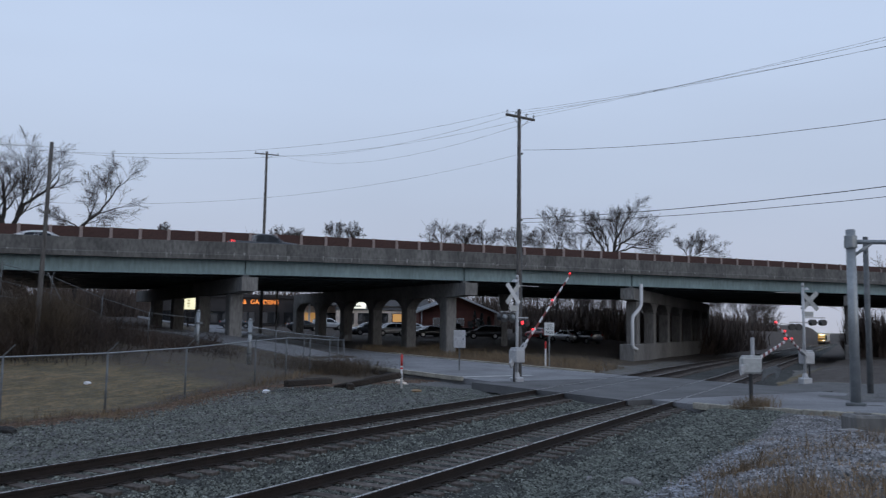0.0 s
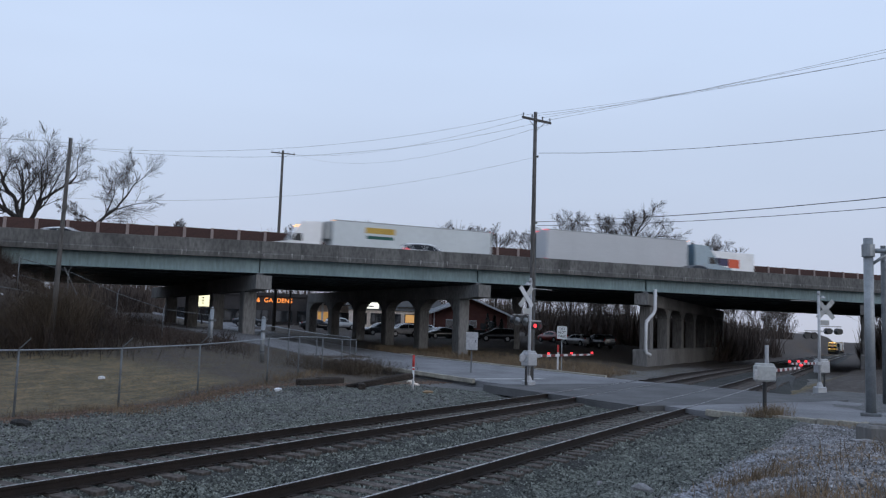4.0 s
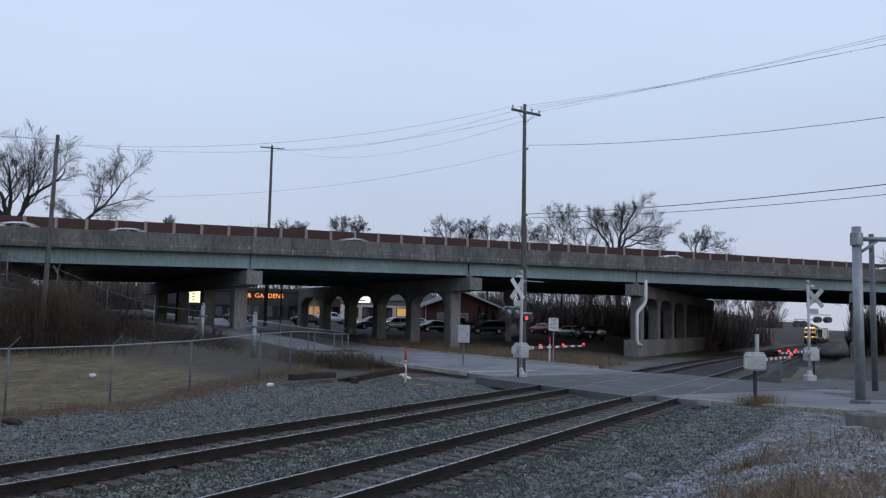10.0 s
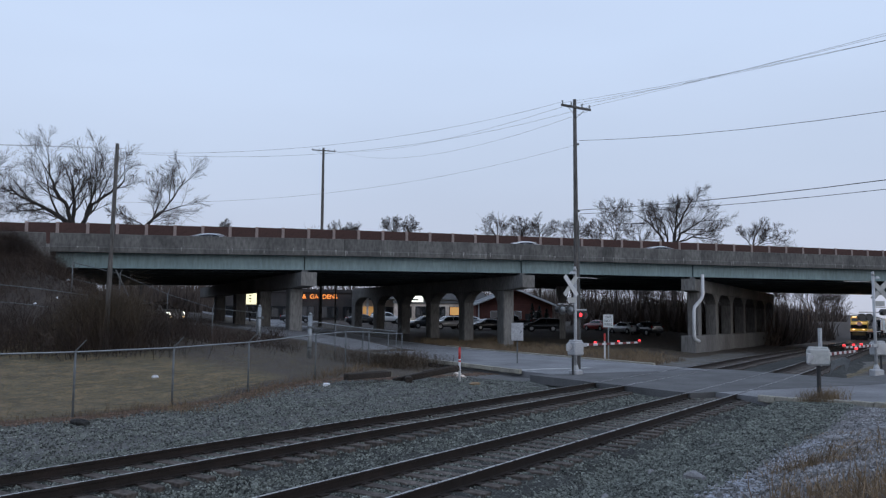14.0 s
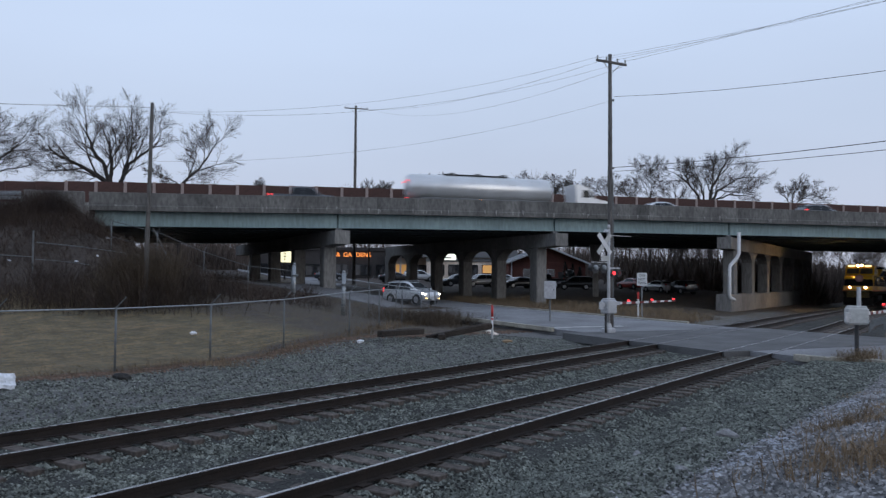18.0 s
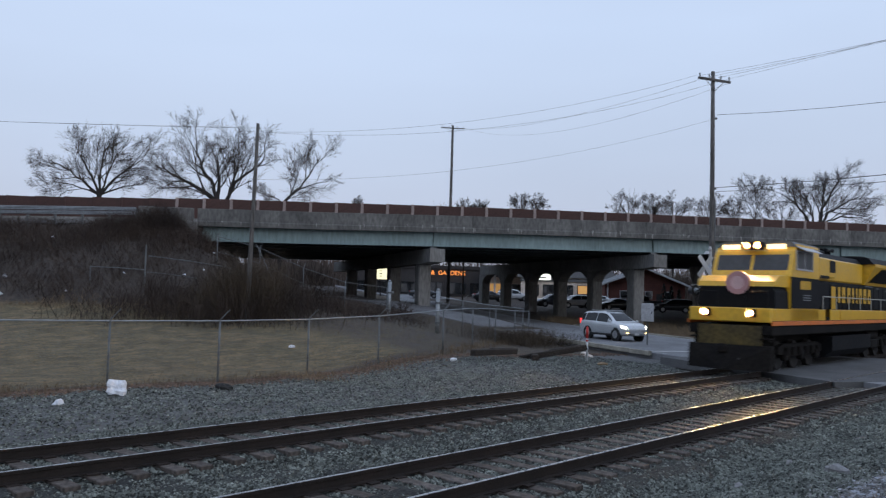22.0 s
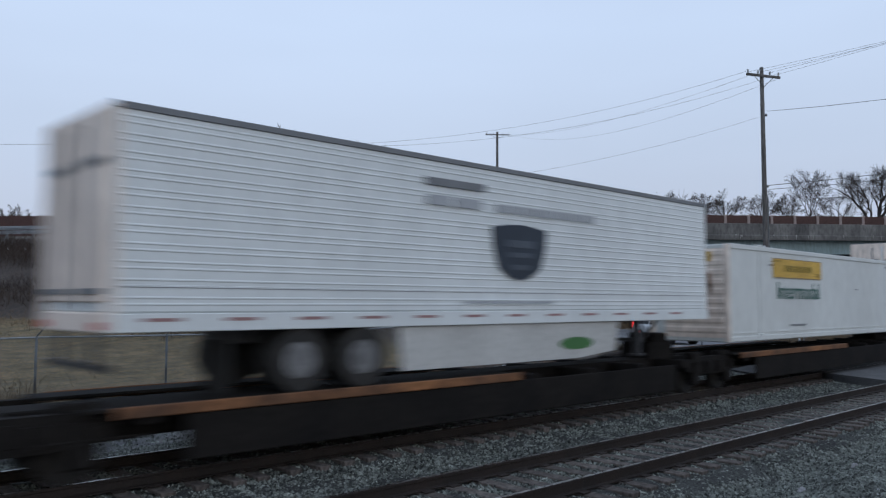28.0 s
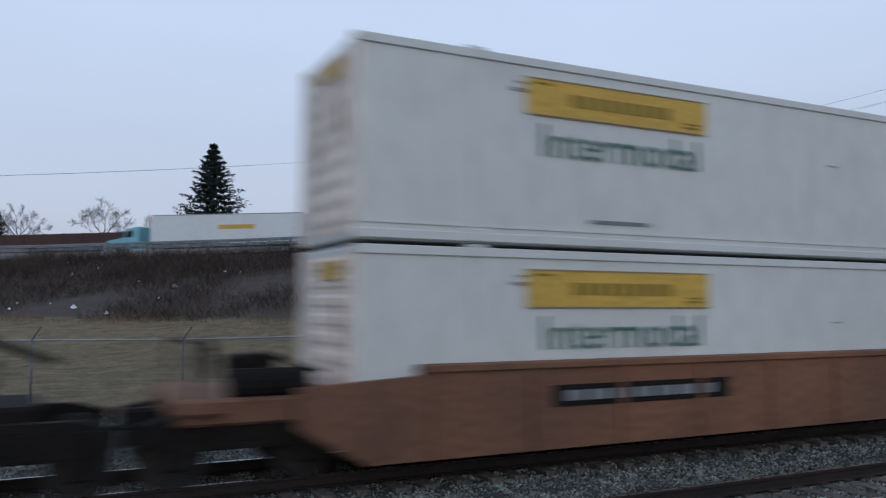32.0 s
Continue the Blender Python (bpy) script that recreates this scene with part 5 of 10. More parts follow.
for x, y in ((31.5, 29.0), (33.3, 34.6)):
    z = gh(x, y)
    t = thing("gate_post", (x, y, z), "thick bluish grey steel gate post", "gate post", "gate posts")
    part("tube", Mesh().cyl((0, 0, -0.3), (0, 0, 2.25), 0.11, 0.11, 14), M_GALV, t, "", True)
    part("cap", Mesh().cyl((0, 0, 2.25), (0, 0, 2.36), 0.12, 0.05, 12), M_GALV, t, "", True)
    part("clamp", Mesh().cyl((0, 0, 1.55), (0, 0, 1.65), 0.14, 0.14, 14).box(0.18, -0.05, 1.6, 0.2, 0.1, 0.16, 0.02).cyl((0, 0, 0.5), (0, 0, 0.6), 0.14, 0.14, 14), M_GALV_D, t)
t = thing("broken_pole", (29.6, 40.8, gh(29.6, 40.8)), "thin broken pipe leaning in the brush", "pipe")
part("pipe", Mesh().tube([(0, 0, 0), (-0.9, 0.4, 1.9), (-1.2, 0.5, 2.5)], 0.035, 6), M_GALV_D, t)

# ---- debris ----
LOG = mat("charred_timber", (0.022, 0.018, 0.015), (0.045, 0.036, 0.03), 0.95, big=1.2, fine=14, bump=0.8, fine_amt=0.5)
for x, y, L, rz, tilt, lab in ((29.1, 19.95, 3.0, -38, -10, "long old dark railway timber leaning on rubble"), (26.0, 20.7, 3.1, 5, 1, "old dark timber lying in the gravel"), (28.1, 20.2, 0.9, 40, 0, "short rotten timber in the gravel")):
    g = Mesh().box(0, 0, 0, L, 0.3, 0.24, 0.03).box(L * 0.2, 0.05, 0.02, L * 0.5, 0.27, 0.25, 0.04)
    ob = solo("timber", g, LOG, lab, "timber", group="old timbers")
    ob.matrix_basis = pose(x, y, gh(x, y) + 0.12 + (0.2 if tilt else 0), 0, tilt, rz)


def lump(seed, sx_, sy_, sz_, rough=0.3, n=10):
    rng = np.random.RandomState(seed)
    g = Mesh()
    rows, cols = n // 2, n
    ph = rng.uniform(0, 6, 6)
    for i in range(rows + 1):
        th = math.pi * i / rows
        for j in range(cols):
            a = 2 * math.pi * j / cols
            k = 1 + rough * (0.5 * math.sin(2 * a + ph[0]) * math.sin(2 * th + ph[1]) + 0.5 * math.sin(3 * a + ph[2]) + 0.3 * math.sin(5 * th + ph[3])) * math.sin(th) + rng.uniform(-0.1, 0.1) * rough
            g.v.append((sx_ * k * math.sin(th) * math.cos(a), sy_ * k * math.sin(th) * math.sin(a), sz_ * k * math.cos(th)))
    for i in range(rows):
        for j in range(cols):
            g.f.append((i * cols + j, i * cols + (j + 1) % cols, (i + 1) * cols + (j + 1) % cols, (i + 1) * cols + j))
    return g


M_BAG = mat("white_plastic_bag", (0.72, 0.74, 0.78), (0.6, 0.62, 0.66), 0.45, big=4, fine=12, bump=0.8, fine_amt=0.15)
ob = solo("plastic_bag", lump(4, 0.24, 0.17, 0.2, 0.75, 18), M_BAG, "crumpled white plastic bag against the fence", "plastic bag")
bx, by = polar(63.95, 21.6)
ob.matrix_basis = pose(bx, by, gh(bx, by) + 0.16, 0, 0, 20)
for sx2, sy2, r_, s_, lab, mm in ((7.75, 18.65, 0.17, 11, "flat white litter on the gravel", M_BAG), (12.45, 19.35, 0.34, 12, "black torn rubber strip by the fence", M_RUBBER), (20.2, 26.6, 0.12, 14, "small pale litter in the grass", M_BAG), (24.0, 21.2, 0.2, 15, "pale litter by the fence", M_BAG), (33.9, 21.4, 0.3, 16, "broken pale board by the timbers", M_TRLDOOR), (32.6, 20.4, 0.25, 17, "broken pale board by the timbers", M_TRLDOOR), (29.2, 17.6, 0.25, 19, "brown litter heap on the gravel", M_DRYGRASS)):
    ob = solo("litter", lump(s_, r_, r_ * 0.5, 0.06 + r_ * 0.12, 0.6, 10), mm, lab, "litter", group="litter by the fence")
    ob.matrix_basis = pose(sx2, sy2, gh(sx2, sy2) + 0.05, 0, 0, s_ * 37)
g = Mesh().box(0, 0, 0, 0.95, 0.75, 0.5, 0.06).box(0.1, 0, 0.26, 0.3, 0.3, 0.06, 0.02)
ob = solo("concrete_block", g, M_CONC_D, "weathered square concrete block in the gravel", "concrete block")
kx, ky = polar(1.9, 21.0)
ob.matrix_basis = pose(kx, ky, gh(kx, ky) + 0.16, 0, 2, 20)
for kx, ky, a, b in ((12.2, 3.55, 0.28, 0.12), (10.6, 4.3, 0.14, 0.08), (14.2, 4.9, 0.12, 0.07), (17.0, 2.3, 0.3, 0.1), (19.2, 1.7, 0.4, 0.08), (20.0, 0.9, 0.5, 0.07), (9.2, 3.2, 0.12, 0.06)):
    ob = solo("rock", lump(int(kx * 10), a * 0.6, a * 0.4, b * 0.8, 0.4, 10), M_BANKSTONE, "pale angular rock on the gravel bank", "rock", group="rocks on the bank")
    ob.matrix_basis = pose(kx, ky, gh(kx, ky) + b * 0.4, 0, 0, kx * 50)

# ---- beyond the bridge: shops, house, signs ----
def wall_box(name, t, x, y, z, sx_, sy_, sz_, m, bev=0.03, label=""):
    return part(name, Mesh().box(x, y, z, sx_, sy_, sz_, bev), m, t, label)


def at_polar(az, r, yaw=None):
    x, y = polar(az, r)
    return pose(x, y, gh(x, y), 0, 0, (az - 90) if yaw is None else yaw)


t = thing("house", at_polar(28.2, 118, -50) @ Matrix.Diagonal((0.84, 1.0, 0.80, 1.0)), "red brick house with a grey gabled roof", "house")
wall_box("wall", t, 0, 5, 1.9, 13.5, 9, 3.8, M_BRICK)
part("gable", Mesh().prism([(-6.75, 3.8), (6.75, 3.8), (0, 6.6)], 1, 0.6, 9.4), M_BRICK, t)
for sg in (-1, 1):
    m = pose(sg * 3.55, 5, 5.2, 0, sg * 22.5, 0)
    part("roof", Mesh().box(0, 0, 0, 8.2, 10.4, 0.22, 0.03, m), M_ROOF, t, "grey shingle roof slope")
    part("verge", Mesh().box(0, -5.25, -0.05, 8.3, 0.1, 0.32, 0.02, m), M_WHITE, t, "white verge board")
for x in (-3.6, 0.6, 3.9):
    w = part("window", Mesh().box(x, 0.47, 1.9, 1.3, 0.1, 1.4, 0.02), M_WHITE, t)
    part("pane", Mesh().box(x, 0.41, 1.9, 1.1, 0.04, 1.2), M_GLASS, w)
part("downpipe", Mesh().cyl((-6.3, 0.4, 0), (-6.3, 0.4, 3.9), 0.1, 0.1, 8), M_WHITE, t, "white downpipe")
part("door", Mesh().box(2.4, 0.46, 1.05, 1.0, 0.1, 2.1, 0.02), M_DARKWALL, t)

t = thing("shop", at_polar(33.6, 134, -55), "low shop with a grey roof and warm lit windows", "shop")
wall_box("wall", t, 0, 4, 1.9, 15, 8, 3.8, M_TRLDOOR)
part("roof", Mesh().prism([(-8.2, 3.8), (8.2, 3.8), (6.6, 6.0), (-6.6, 6.0)], 1, -0.6, 8.6), M_ROOF, t, "grey mansard roof")
for x in (-5.6, -2.8, 0.0, 2.8, 5.6):
    w = part("window", Mesh().box(x, -0.05, 1.7, 2.2, 0.1, 1.9, 0.02), M_DARKWALL, t)
    part("pane", Mesh().box(x, -0.12, 1.9, 1.9, 0.04, 1.3), M_AMBER if x == 2.8 else M_GLASS, w, "warm lit pane" if x == 2.8 else "dark pane")
part("fascia", Mesh().box(0, -0.2, 3.4, 15.2, 0.15, 0.5, 0.02), M_ROOF, t, "grey fascia board")

t = thing("service_station", at_polar(37.0, 140, -52), "service station shop with lit white fascia sign", "shop")
wall_box("wall", t, 0, 4, 1.8, 12, 8, 3.6, M_TRLDOOR)
part("canopy", Mesh().box(0, -3.0, 4.2, 11, 6, 0.7, 0.05), M_WHITE, t)
for x in (-4, 4):
    part("canopy_post", Mesh().box(x, -3, 1.95, 0.35, 0.35, 3.9, 0.02), M_WHITE, t)
for x in (-3.5, 0, 3.5):
    part("shop_window", Mesh().box(x, -0.05, 1.6, 2.6, 0.1, 1.7, 0.02), M_AMBER if x else M_GLASS, t, "warm lit window" if x else "dark window")
t = thing("lit_sign", at_polar(35.45, 128, None), "white lit sign board on two posts", "shop sign")
for x in (-1.2, 1.2):
    part("post", Mesh().box(x, 0, 1.0, 0.2, 0.2, 3.0, 0.02), M_DARKWALL, t)
zs = 2.45 + 128 * math.tan(radians(1.62)) - gh(*polar(35.45, 128))
part("board", Mesh().box(0, 0, zs, 3.3, 0.3, 1.75, 0.08), M_SIGNWHITE, t, "lit white board")
for i, (w, z) in enumerate(((2.6, zs + 0.3), (1.6, zs - 0.5))):
    part("dark_bar", Mesh().box(0.1, -0.16, z, w, 0.02, 0.42 if i == 0 else 0.2), M_GREYTXT, t)

t = thing("strip_mall", at_polar(42.6, 140, -46), "long dark shop front with glowing orange letters", "shop")
wall_box("wall", t, 0, 5, 2.6, 30, 10, 5.2, M_DARKWALL)
for x in range(-13, 14, 4):
    part("window", Mesh().box(x, -0.05, 1.4, 3.2, 0.1, 1.9, 0.02), M_GLASS, t)
part("parapet", Mesh().box(0, -0.1, 5.0, 30.4, 0.4, 0.6, 0.03), M_DARKWALL, t)
writing("sign_text", "&  GARDENS", 1.05, M_SIGNORANGE, t, pose(1.5, -0.35, 4.0, 90, 0, 0), depth=0.03)

t = thing("pylon_sign", at_polar(46.75, 106, None), "cream lit pylon sign with dark bars", "pylon sign")
zc = 2.45 + 106 * math.tan(radians(1.5)) - gh(*polar(46.75, 106))
part("post", Mesh().box(0, 0.1, zc / 2, 0.22, 0.2, zc, 0.02), M_DARKWALL, t)
part("board", Mesh().prism([(-0.78, zc - 1.0), (0.78, zc - 1.0), (0.78, zc + 0.75), (0.45, zc + 1.05), (-0.45, zc + 1.05), (-0.78, zc + 0.75)], 1, -0.15, 0.15), M_SIGNYEL, t, "lit cream board")
for z, w in ((0.45, 0.5), (0.1, 0.3), (-0.25, 0.35), (-0.6, 0.25)):
    part("dark_bar", Mesh().box(0, -0.16, zc + z, w, 0.02, 0.12), M_GREYTXT, t)
part("lower_board", Mesh().box(0, 0, zc - 1.7, 0.6, 0.14, 0.7, 0.02), M_DARKWALL, t)
for az, r in ((39.6, 110), (40.9, 96), (36.9, 150)):
    x, y = polar(az, r)
    t = thing("street_pole", (x, y, gh(x, y)), "slim dark pole in the parking lot", "pole", "parking lot poles")
    part("shaft", Mesh().cyl((0, 0, -0.3), (0, 0, 9.0), 0.1, 0.08, 8), M_POLE, t)
for az, r, s_ in ((26.5, 108, 1.0), (26.0, 108, 0.85), (27.0, 109, 1.1)):
    x, y = polar(az, r)
    t = thing("conical_shrub", (x, y, gh(x, y)), "dark clipped conical evergreen shrub by the house", "shrub", "conical shrubs")
    rng = np.random.RandomState(int(az * 10))
    vs, fs = [], []
    for k in range(700):
        z = rng.uniform(0, 1) ** 1.3
        rr = (1 - z) * 0.75 * s_ * rng.uniform(0.7, 1.05)
        a = rng.uniform(0, 6.283)
        c = Vector((rr * math.cos(a), rr * math.sin(a), 0.15 + z * 3.0 * s_))
        d = Vector((math.cos(a), math.sin(a), rng.uniform(0.2, 1.0))).normalized() * 0.22
        e = Vector((-math.sin(a), math.cos(a), rng.uniform(-0.4, 0.4))) * 0.07
        b0 = len(vs)
        vs += [tuple(c - e), tuple(c + e), tuple(c + d)]
        fs.append((b0, b0 + 1, b0 + 2))
    ob = new("foliage", raw_data("foliage", vs, fs, M_NEEDLE))
    ob.parent = t
    part("stem", Mesh().cyl((0, 0, -0.1), (0, 0, 2.4 * s_), 0.06, 0.02, 6), M_BARK, t)

# ---- trees, brush, grass, loose stones ----
def grow(rng, p, d, length, r, depth, segs, out, twigs, spread=0.55, up=0.12, minr=0.012):
    """Branches as polylines of (points, r0, r1), splitting on the way."""
    pts = [p.copy()]
    q, dd = p.copy(), d.copy()
    n = max(2, segs)
    for i in range(n):
        dd = (dd + Vector((rng.uniform(-1, 1), rng.uniform(-1, 1), rng.uniform(-0.75, 0.95))) * 0.2 + Vector((0, 0, up * 0.5))).normalized()
        q = q + dd * (length / n)
        pts.append(q.copy())
    r1 = max(minr * 0.6, r * (0.7 if depth > 3 else 0.55 if depth else 0.3))
    (out if r > 0.03 else twigs).append((pts, r, r1))
    if depth == 0:
        for _ in range(2):
            e = pts[-1] if _ else pts[len(pts) // 2]
            v = (dd + Vector((rng.uniform(-1, 1), rng.uniform(-1, 1), rng.uniform(-0.6, 0.8))) * 0.8).normalized()
            twigs.append(([e, e + v * length * rng.uniform(0.5, 0.9)], minr, minr * 0.5))
        return
    kids = rng.below(2, 4) if depth > 2 else rng.below(3, 5)
    for k in range(kids):
        f = rng.uniform(0.35, 1.0) if k else 1.0
        i = min(n - 1, int(f * n))
        base = pts[i + 1] if k else pts[-1]
        axis_ = Vector((rng.uniform(-1, 1), rng.uniform(-1, 1), rng.uniform(-0.3, 0.5)))
        nd = (dd + axis_.normalized() * spread * rng.uniform(0.7, 1.5) + Vector((0, 0, up))).normalized()
        grow(rng, base, nd, length * rng.uniform(0.68, 0.92), r1 * (0.95 if k == 0 else rng.uniform(0.55, 0.85)), depth - 1, max(2, segs - 1), out, twigs, spread, up, minr)


def tubes(lines, sides):
    vs, fs = [], []
    for pts, r0, r1 in lines:
        k = len(pts)
        b0 = len(vs)
        up = None
        for i, p in enumerate(pts):
            d = (pts[min(i + 1, k - 1)] - pts[max(i - 1, 0)])
            d = d.normalized() if d.length > 1e-6 else Vector((0, 0, 1))
            u = (up - up.dot(d) * d) if up is not None else d.orthogonal()
            u = u.normalized() if u.length > 1e-6 else d.orthogonal().normalized()
            up = u
            w = d.cross(u)
            rr = r0 + (r1 - r0) * i / (k - 1)
            for j in range(sides):
                a = 2 * math.pi * j / sides
                c = p + rr * (math.cos(a) * u + math.sin(a) * w)
                vs.append((c.x, c.y, c.z))
        for i in range(k - 1):
            for j in range(sides):
                fs.append((b0 + i * sides + j, b0 + i * sides + (j + 1) % sides, b0 + (i + 1) * sides + (j + 1) % sides, b0 + (i + 1) * sides + j))
    return vs, fs


def limb(rng, pts, r, level, big, small, fine, kids):
    """A limb along a polyline, its radius tapering; side branches leave it, four levels deep."""
    n = len(pts)
    (big if r > 0.045 else small).append((pts, r, max(fine, r * (0.22 if level < 2 else 0.4))))
    if level == 4:
        return
    seg = [(pts[i + 1] - pts[i]).length for i in range(n - 1)]
    length = sum(seg)
    for k in range(kids[level]):
        f = (0.22, 0.15, 0.1, 0.1)[level] + (0.78, 0.85, 0.9, 0.9)[level] * (k + rng.uniform(0.1, 1.0)) / kids[level]
        q, i = min(f, 0.999) * length, 0
        while i < n - 2 and q > seg[i]:
            q -= seg[i]
            i += 1
        d = (pts[i + 1] - pts[i]).normalized()
        p = pts[i] + d * q
        side = d.cross(Vector((rng.uniform(-1, 1), rng.uniform(-1, 1), rng.uniform(-1, 1)))).normalized()
        a = rng.uniform(0.4, 0.85)
        v = (d * math.cos(a) + side * math.sin(a) + Vector((0, 0, 0.10))).normalized()
        ln = length * (0.58, 0.62, 0.66, 0.72)[level] * (1.1 - 0.45 * f) * rng.uniform(0.7, 1.25)
        m = (5, 4, 3, 2)[level]
        way, out = v, [p]
        for _ in range(m):
            way = (way + Vector((rng.uniform(-1, 1), rng.uniform(-1, 1), rng.uniform(-0.8, 0.9))) * 0.15).normalized()
            out.append(out[-1] + way * (ln / m))
        limb(rng, out, max(fine, r * (1 - 0.6 * f) * (0.5, 0.5, 0.5, 0.6)[level]), level + 1, big, small, fine, kids)


def smooth_line(rng, pts, n=3):
    """Points put between those of a coarse line, a little crooked."""
    out = [Vector(pts[0])]
    for a, b in zip(pts, pts[1:]):
        a, b = Vector(a), Vector(b)
        w = (b - a).length * 0.05
        for k in range(1, n + 1):
            out.append(a.lerp(b, k / n) + (Vector((rng.uniform(-w, w), rng.uniform(-w, w), rng.uniform(-w, w))) if k < n else Vector()))
    return out


def tree(az, r, fork_elev, top_elev, stems, label, seed, wide=1.0, kids=(6, 6, 6, 4), fine=0.0122, flip=1):
    """A bare tree: a bole up to its fork, then the given main stems (x to the side, y back, z up from the fork; radius)."""
    rng = Dice(seed)
    x, y = polar(az, r)
    zb = gh(x, y)
    z0 = 2.45 + r * math.tan(radians(fork_elev)) - zb
    top = max(p[2] for pts, _ in stems for p in pts)
    k = (r * math.tan(radians(top_elev)) - r * math.tan(radians(fork_elev))) / top
    t = thing("tree", (x, y, zb, 0, 0, az - 90), label, "tree", "bare trees")
    big, small = [], []
    thick = max(rr for _, rr in stems) * 1.25
    big.append(([Vector((0, 0, -0.4)), Vector((0.1, 0, z0 * 0.5)), Vector((0, 0, z0 - 1.5))], thick * 1.25, thick))
    for pts, rr in stems:
        line = [(flip * px_ * k * wide, py_ * k * wide, z0 + pz * k) for px_, py_, pz in pts]
        limb(rng, [Vector((0, 0, z0 - 1.7))] + smooth_line(rng, line), rr, 0, big, small, fine, kids)
    high = max(p.z for ln in big + small for p in ln[0]) - z0
    want = r * math.tan(radians(top_elev)) - r * math.tan(radians(fork_elev))
    fork = Vector((0, 0, z0))
    big = big[:1] + [([fork + (p - fork) * (want / high) for p in pts], a, b) for pts, a, b in big[1:]]
    small = [([fork + (p - fork) * (want / high) for p in pts], a, b) for pts, a, b in small]
    for nm, me in (("trunk", raw_data("trunk", *tubes(big, 5), M_BARK)), ("crown", raw_data("crown", *tubes(small, 3), M_TWIG))):
        ob = new(nm, me)
        ob.parent = t


SPREADING = [([(-0.4, 0, -0.6), (-2.5, 0.5, 1.2), (-6, 1, 3.2), (-10, 1.5, 5.0), (-12, 1.6, 7.0)], 0.40), ([(-0.1, 0, -0.5), (-1, 0, 3), (-3.2, -0.5, 6), (-4.5, -1, 9), (-5, -1, 11.6)], 0.34), ([(0.1, 0.3, -0.5), (0.2, 0.4, 3), (-0.2, 0.8, 7), (-0.4, 1, 9.5)], 0.36),
             ([(1.8, 0, -0.6), (2.6, 0, 1.5), (3.6, 0.3, 4), (6.3, 0.6, 6.3), (9.0, 0.8, 8.6), (9.8, 1, 10.2)], 0.34), ([(2.0, 0.5, 0), (3, 1, 4), (4.0, 1.5, 8), (4.3, 1.6, 11)], 0.22), ([(-1.5, 0.5, 0.3), (-4.5, -1.5, 1.4), (-7.5, -2.5, 1.6)], 0.16)]
LEANING = [([(0.2, 0, -0.3), (1.2, 0, 0.8), (3.2, 0.2, 2.7), (5.2, 0.4, 6), (6.6, 0.6, 8.6)], 0.26), ([(0, 0, 0), (-1.5, 0.3, 1.0), (-3.8, 0.6, 1.6)], 0.12), ([(1.5, 0, 1.2), (2.6, 0.5, 4.6), (2.8, 0.8, 7.0)], 0.15)]
ROUND = [([(0, 0, 0), (0, 0, 2), (0.3, 0, 6), (0.5, 0, 9)], 0.26), ([(-0.2, 0, 0), (-3, 0.5, 2.5), (-6.3, 1, 4.6), (-8.6, 1.2, 5.8)], 0.24), ([(0.3, 0, 0), (2.5, -0.5, 3), (5.3, -1, 5.6), (7.4, -1, 7.3)], 0.25), ([(-0.2, 0.2, 0.2), (-1.5, 1, 3.5), (-3.5, 1.4, 7), (-4.4, 1.5, 8.6)], 0.24), ([(0.4, 0, 0), (4.2, 1, 1.9), (8.2, 1.5, 3.0)], 0.18), ([(-0.4, 0, 0), (-4.5, -1, 1.3), (-8.0, -1.5, 1.7)], 0.15), ([(0.2, 0, 0.3), (1.5, -1, 4.5), (2.8, -1.5, 8.2)], 0.2)]
OAK = [([(-1.6, 0, -0.4), (-3.3, 0, 3), (-6.0, 0.4, 6.4), (-8.0, 0.6, 8.0)], 0.28), ([(-1.4, 0, 0), (-1.9, 0.5, 5), (-3.3, 0.8, 8.6)], 0.24), ([(0, 0, 0), (0.5, 0, 4), (2.3, -0.4, 7.6), (3.6, -0.6, 10.4)], 0.36), ([(0.2, 0, 0), (1.7, 0.5, 3), (5, 1, 5.3), (8.0, 1.3, 7.0)], 0.30), ([(0.4, 0, 0.2), (4.3, -0.3, 2.0), (7.6, -0.6, 1.5), (10.0, -0.8, 2.0)], 0.20), ([(0.1, 0.3, 0.4), (0.6, 0.8, 6), (0.9, 1, 9.6)], 0.22)]
LOWDOME = [([(-0.2, 0, 0), (-1.2, 0, 1.8), (-3.0, 0, 3.4)], 0.14), ([(0.1, 0, 0), (0.5, 0, 2.6), (1.6, 0, 5.2)], 0.17), ([(0.4, 0, 0), (2.2, 0.5, 1.4), (5.0, 0.8, 2.9), (7.2, 1, 2.2)], 0.15), ([(0.4, 0, 0), (2.8, -0.5, 0.8), (5.6, -0.8, 1.2)], 0.10)]
FAN = [([(0, 0, 0), (0.2, 0, 2), (0.3, 0, 4.6)], 0.15), ([(-0.1, 0, 0), (-1.3, 0.4, 1.8), (-2.4, 0.6, 3.9)], 0.14), ([(0.1, 0, 0), (1.4, -0.4, 1.9), (2.6, -0.6, 3.7)], 0.14), ([(-0.2, 0, 0), (-2.2, -0.4, 1.0), (-3.6, -0.6, 2.0)], 0.10), ([(0.2, 0, 0), (2.3, 0.3, 1.1), (3.7, 0.5, 2.1)], 0.10)]
TALL = [([(0, 0, 0), (0.3, 0, 3), (0.2, 0, 7.6)], 0.14), ([(-0.1, 0, 0.5), (-1.5, 0.3, 3.4), (-2.8, 0.4, 5.6)], 0.12), ([(0.1, 0, 1), (1.2, 0.2, 4), (1.7, 0.3, 6.6)], 0.11)]
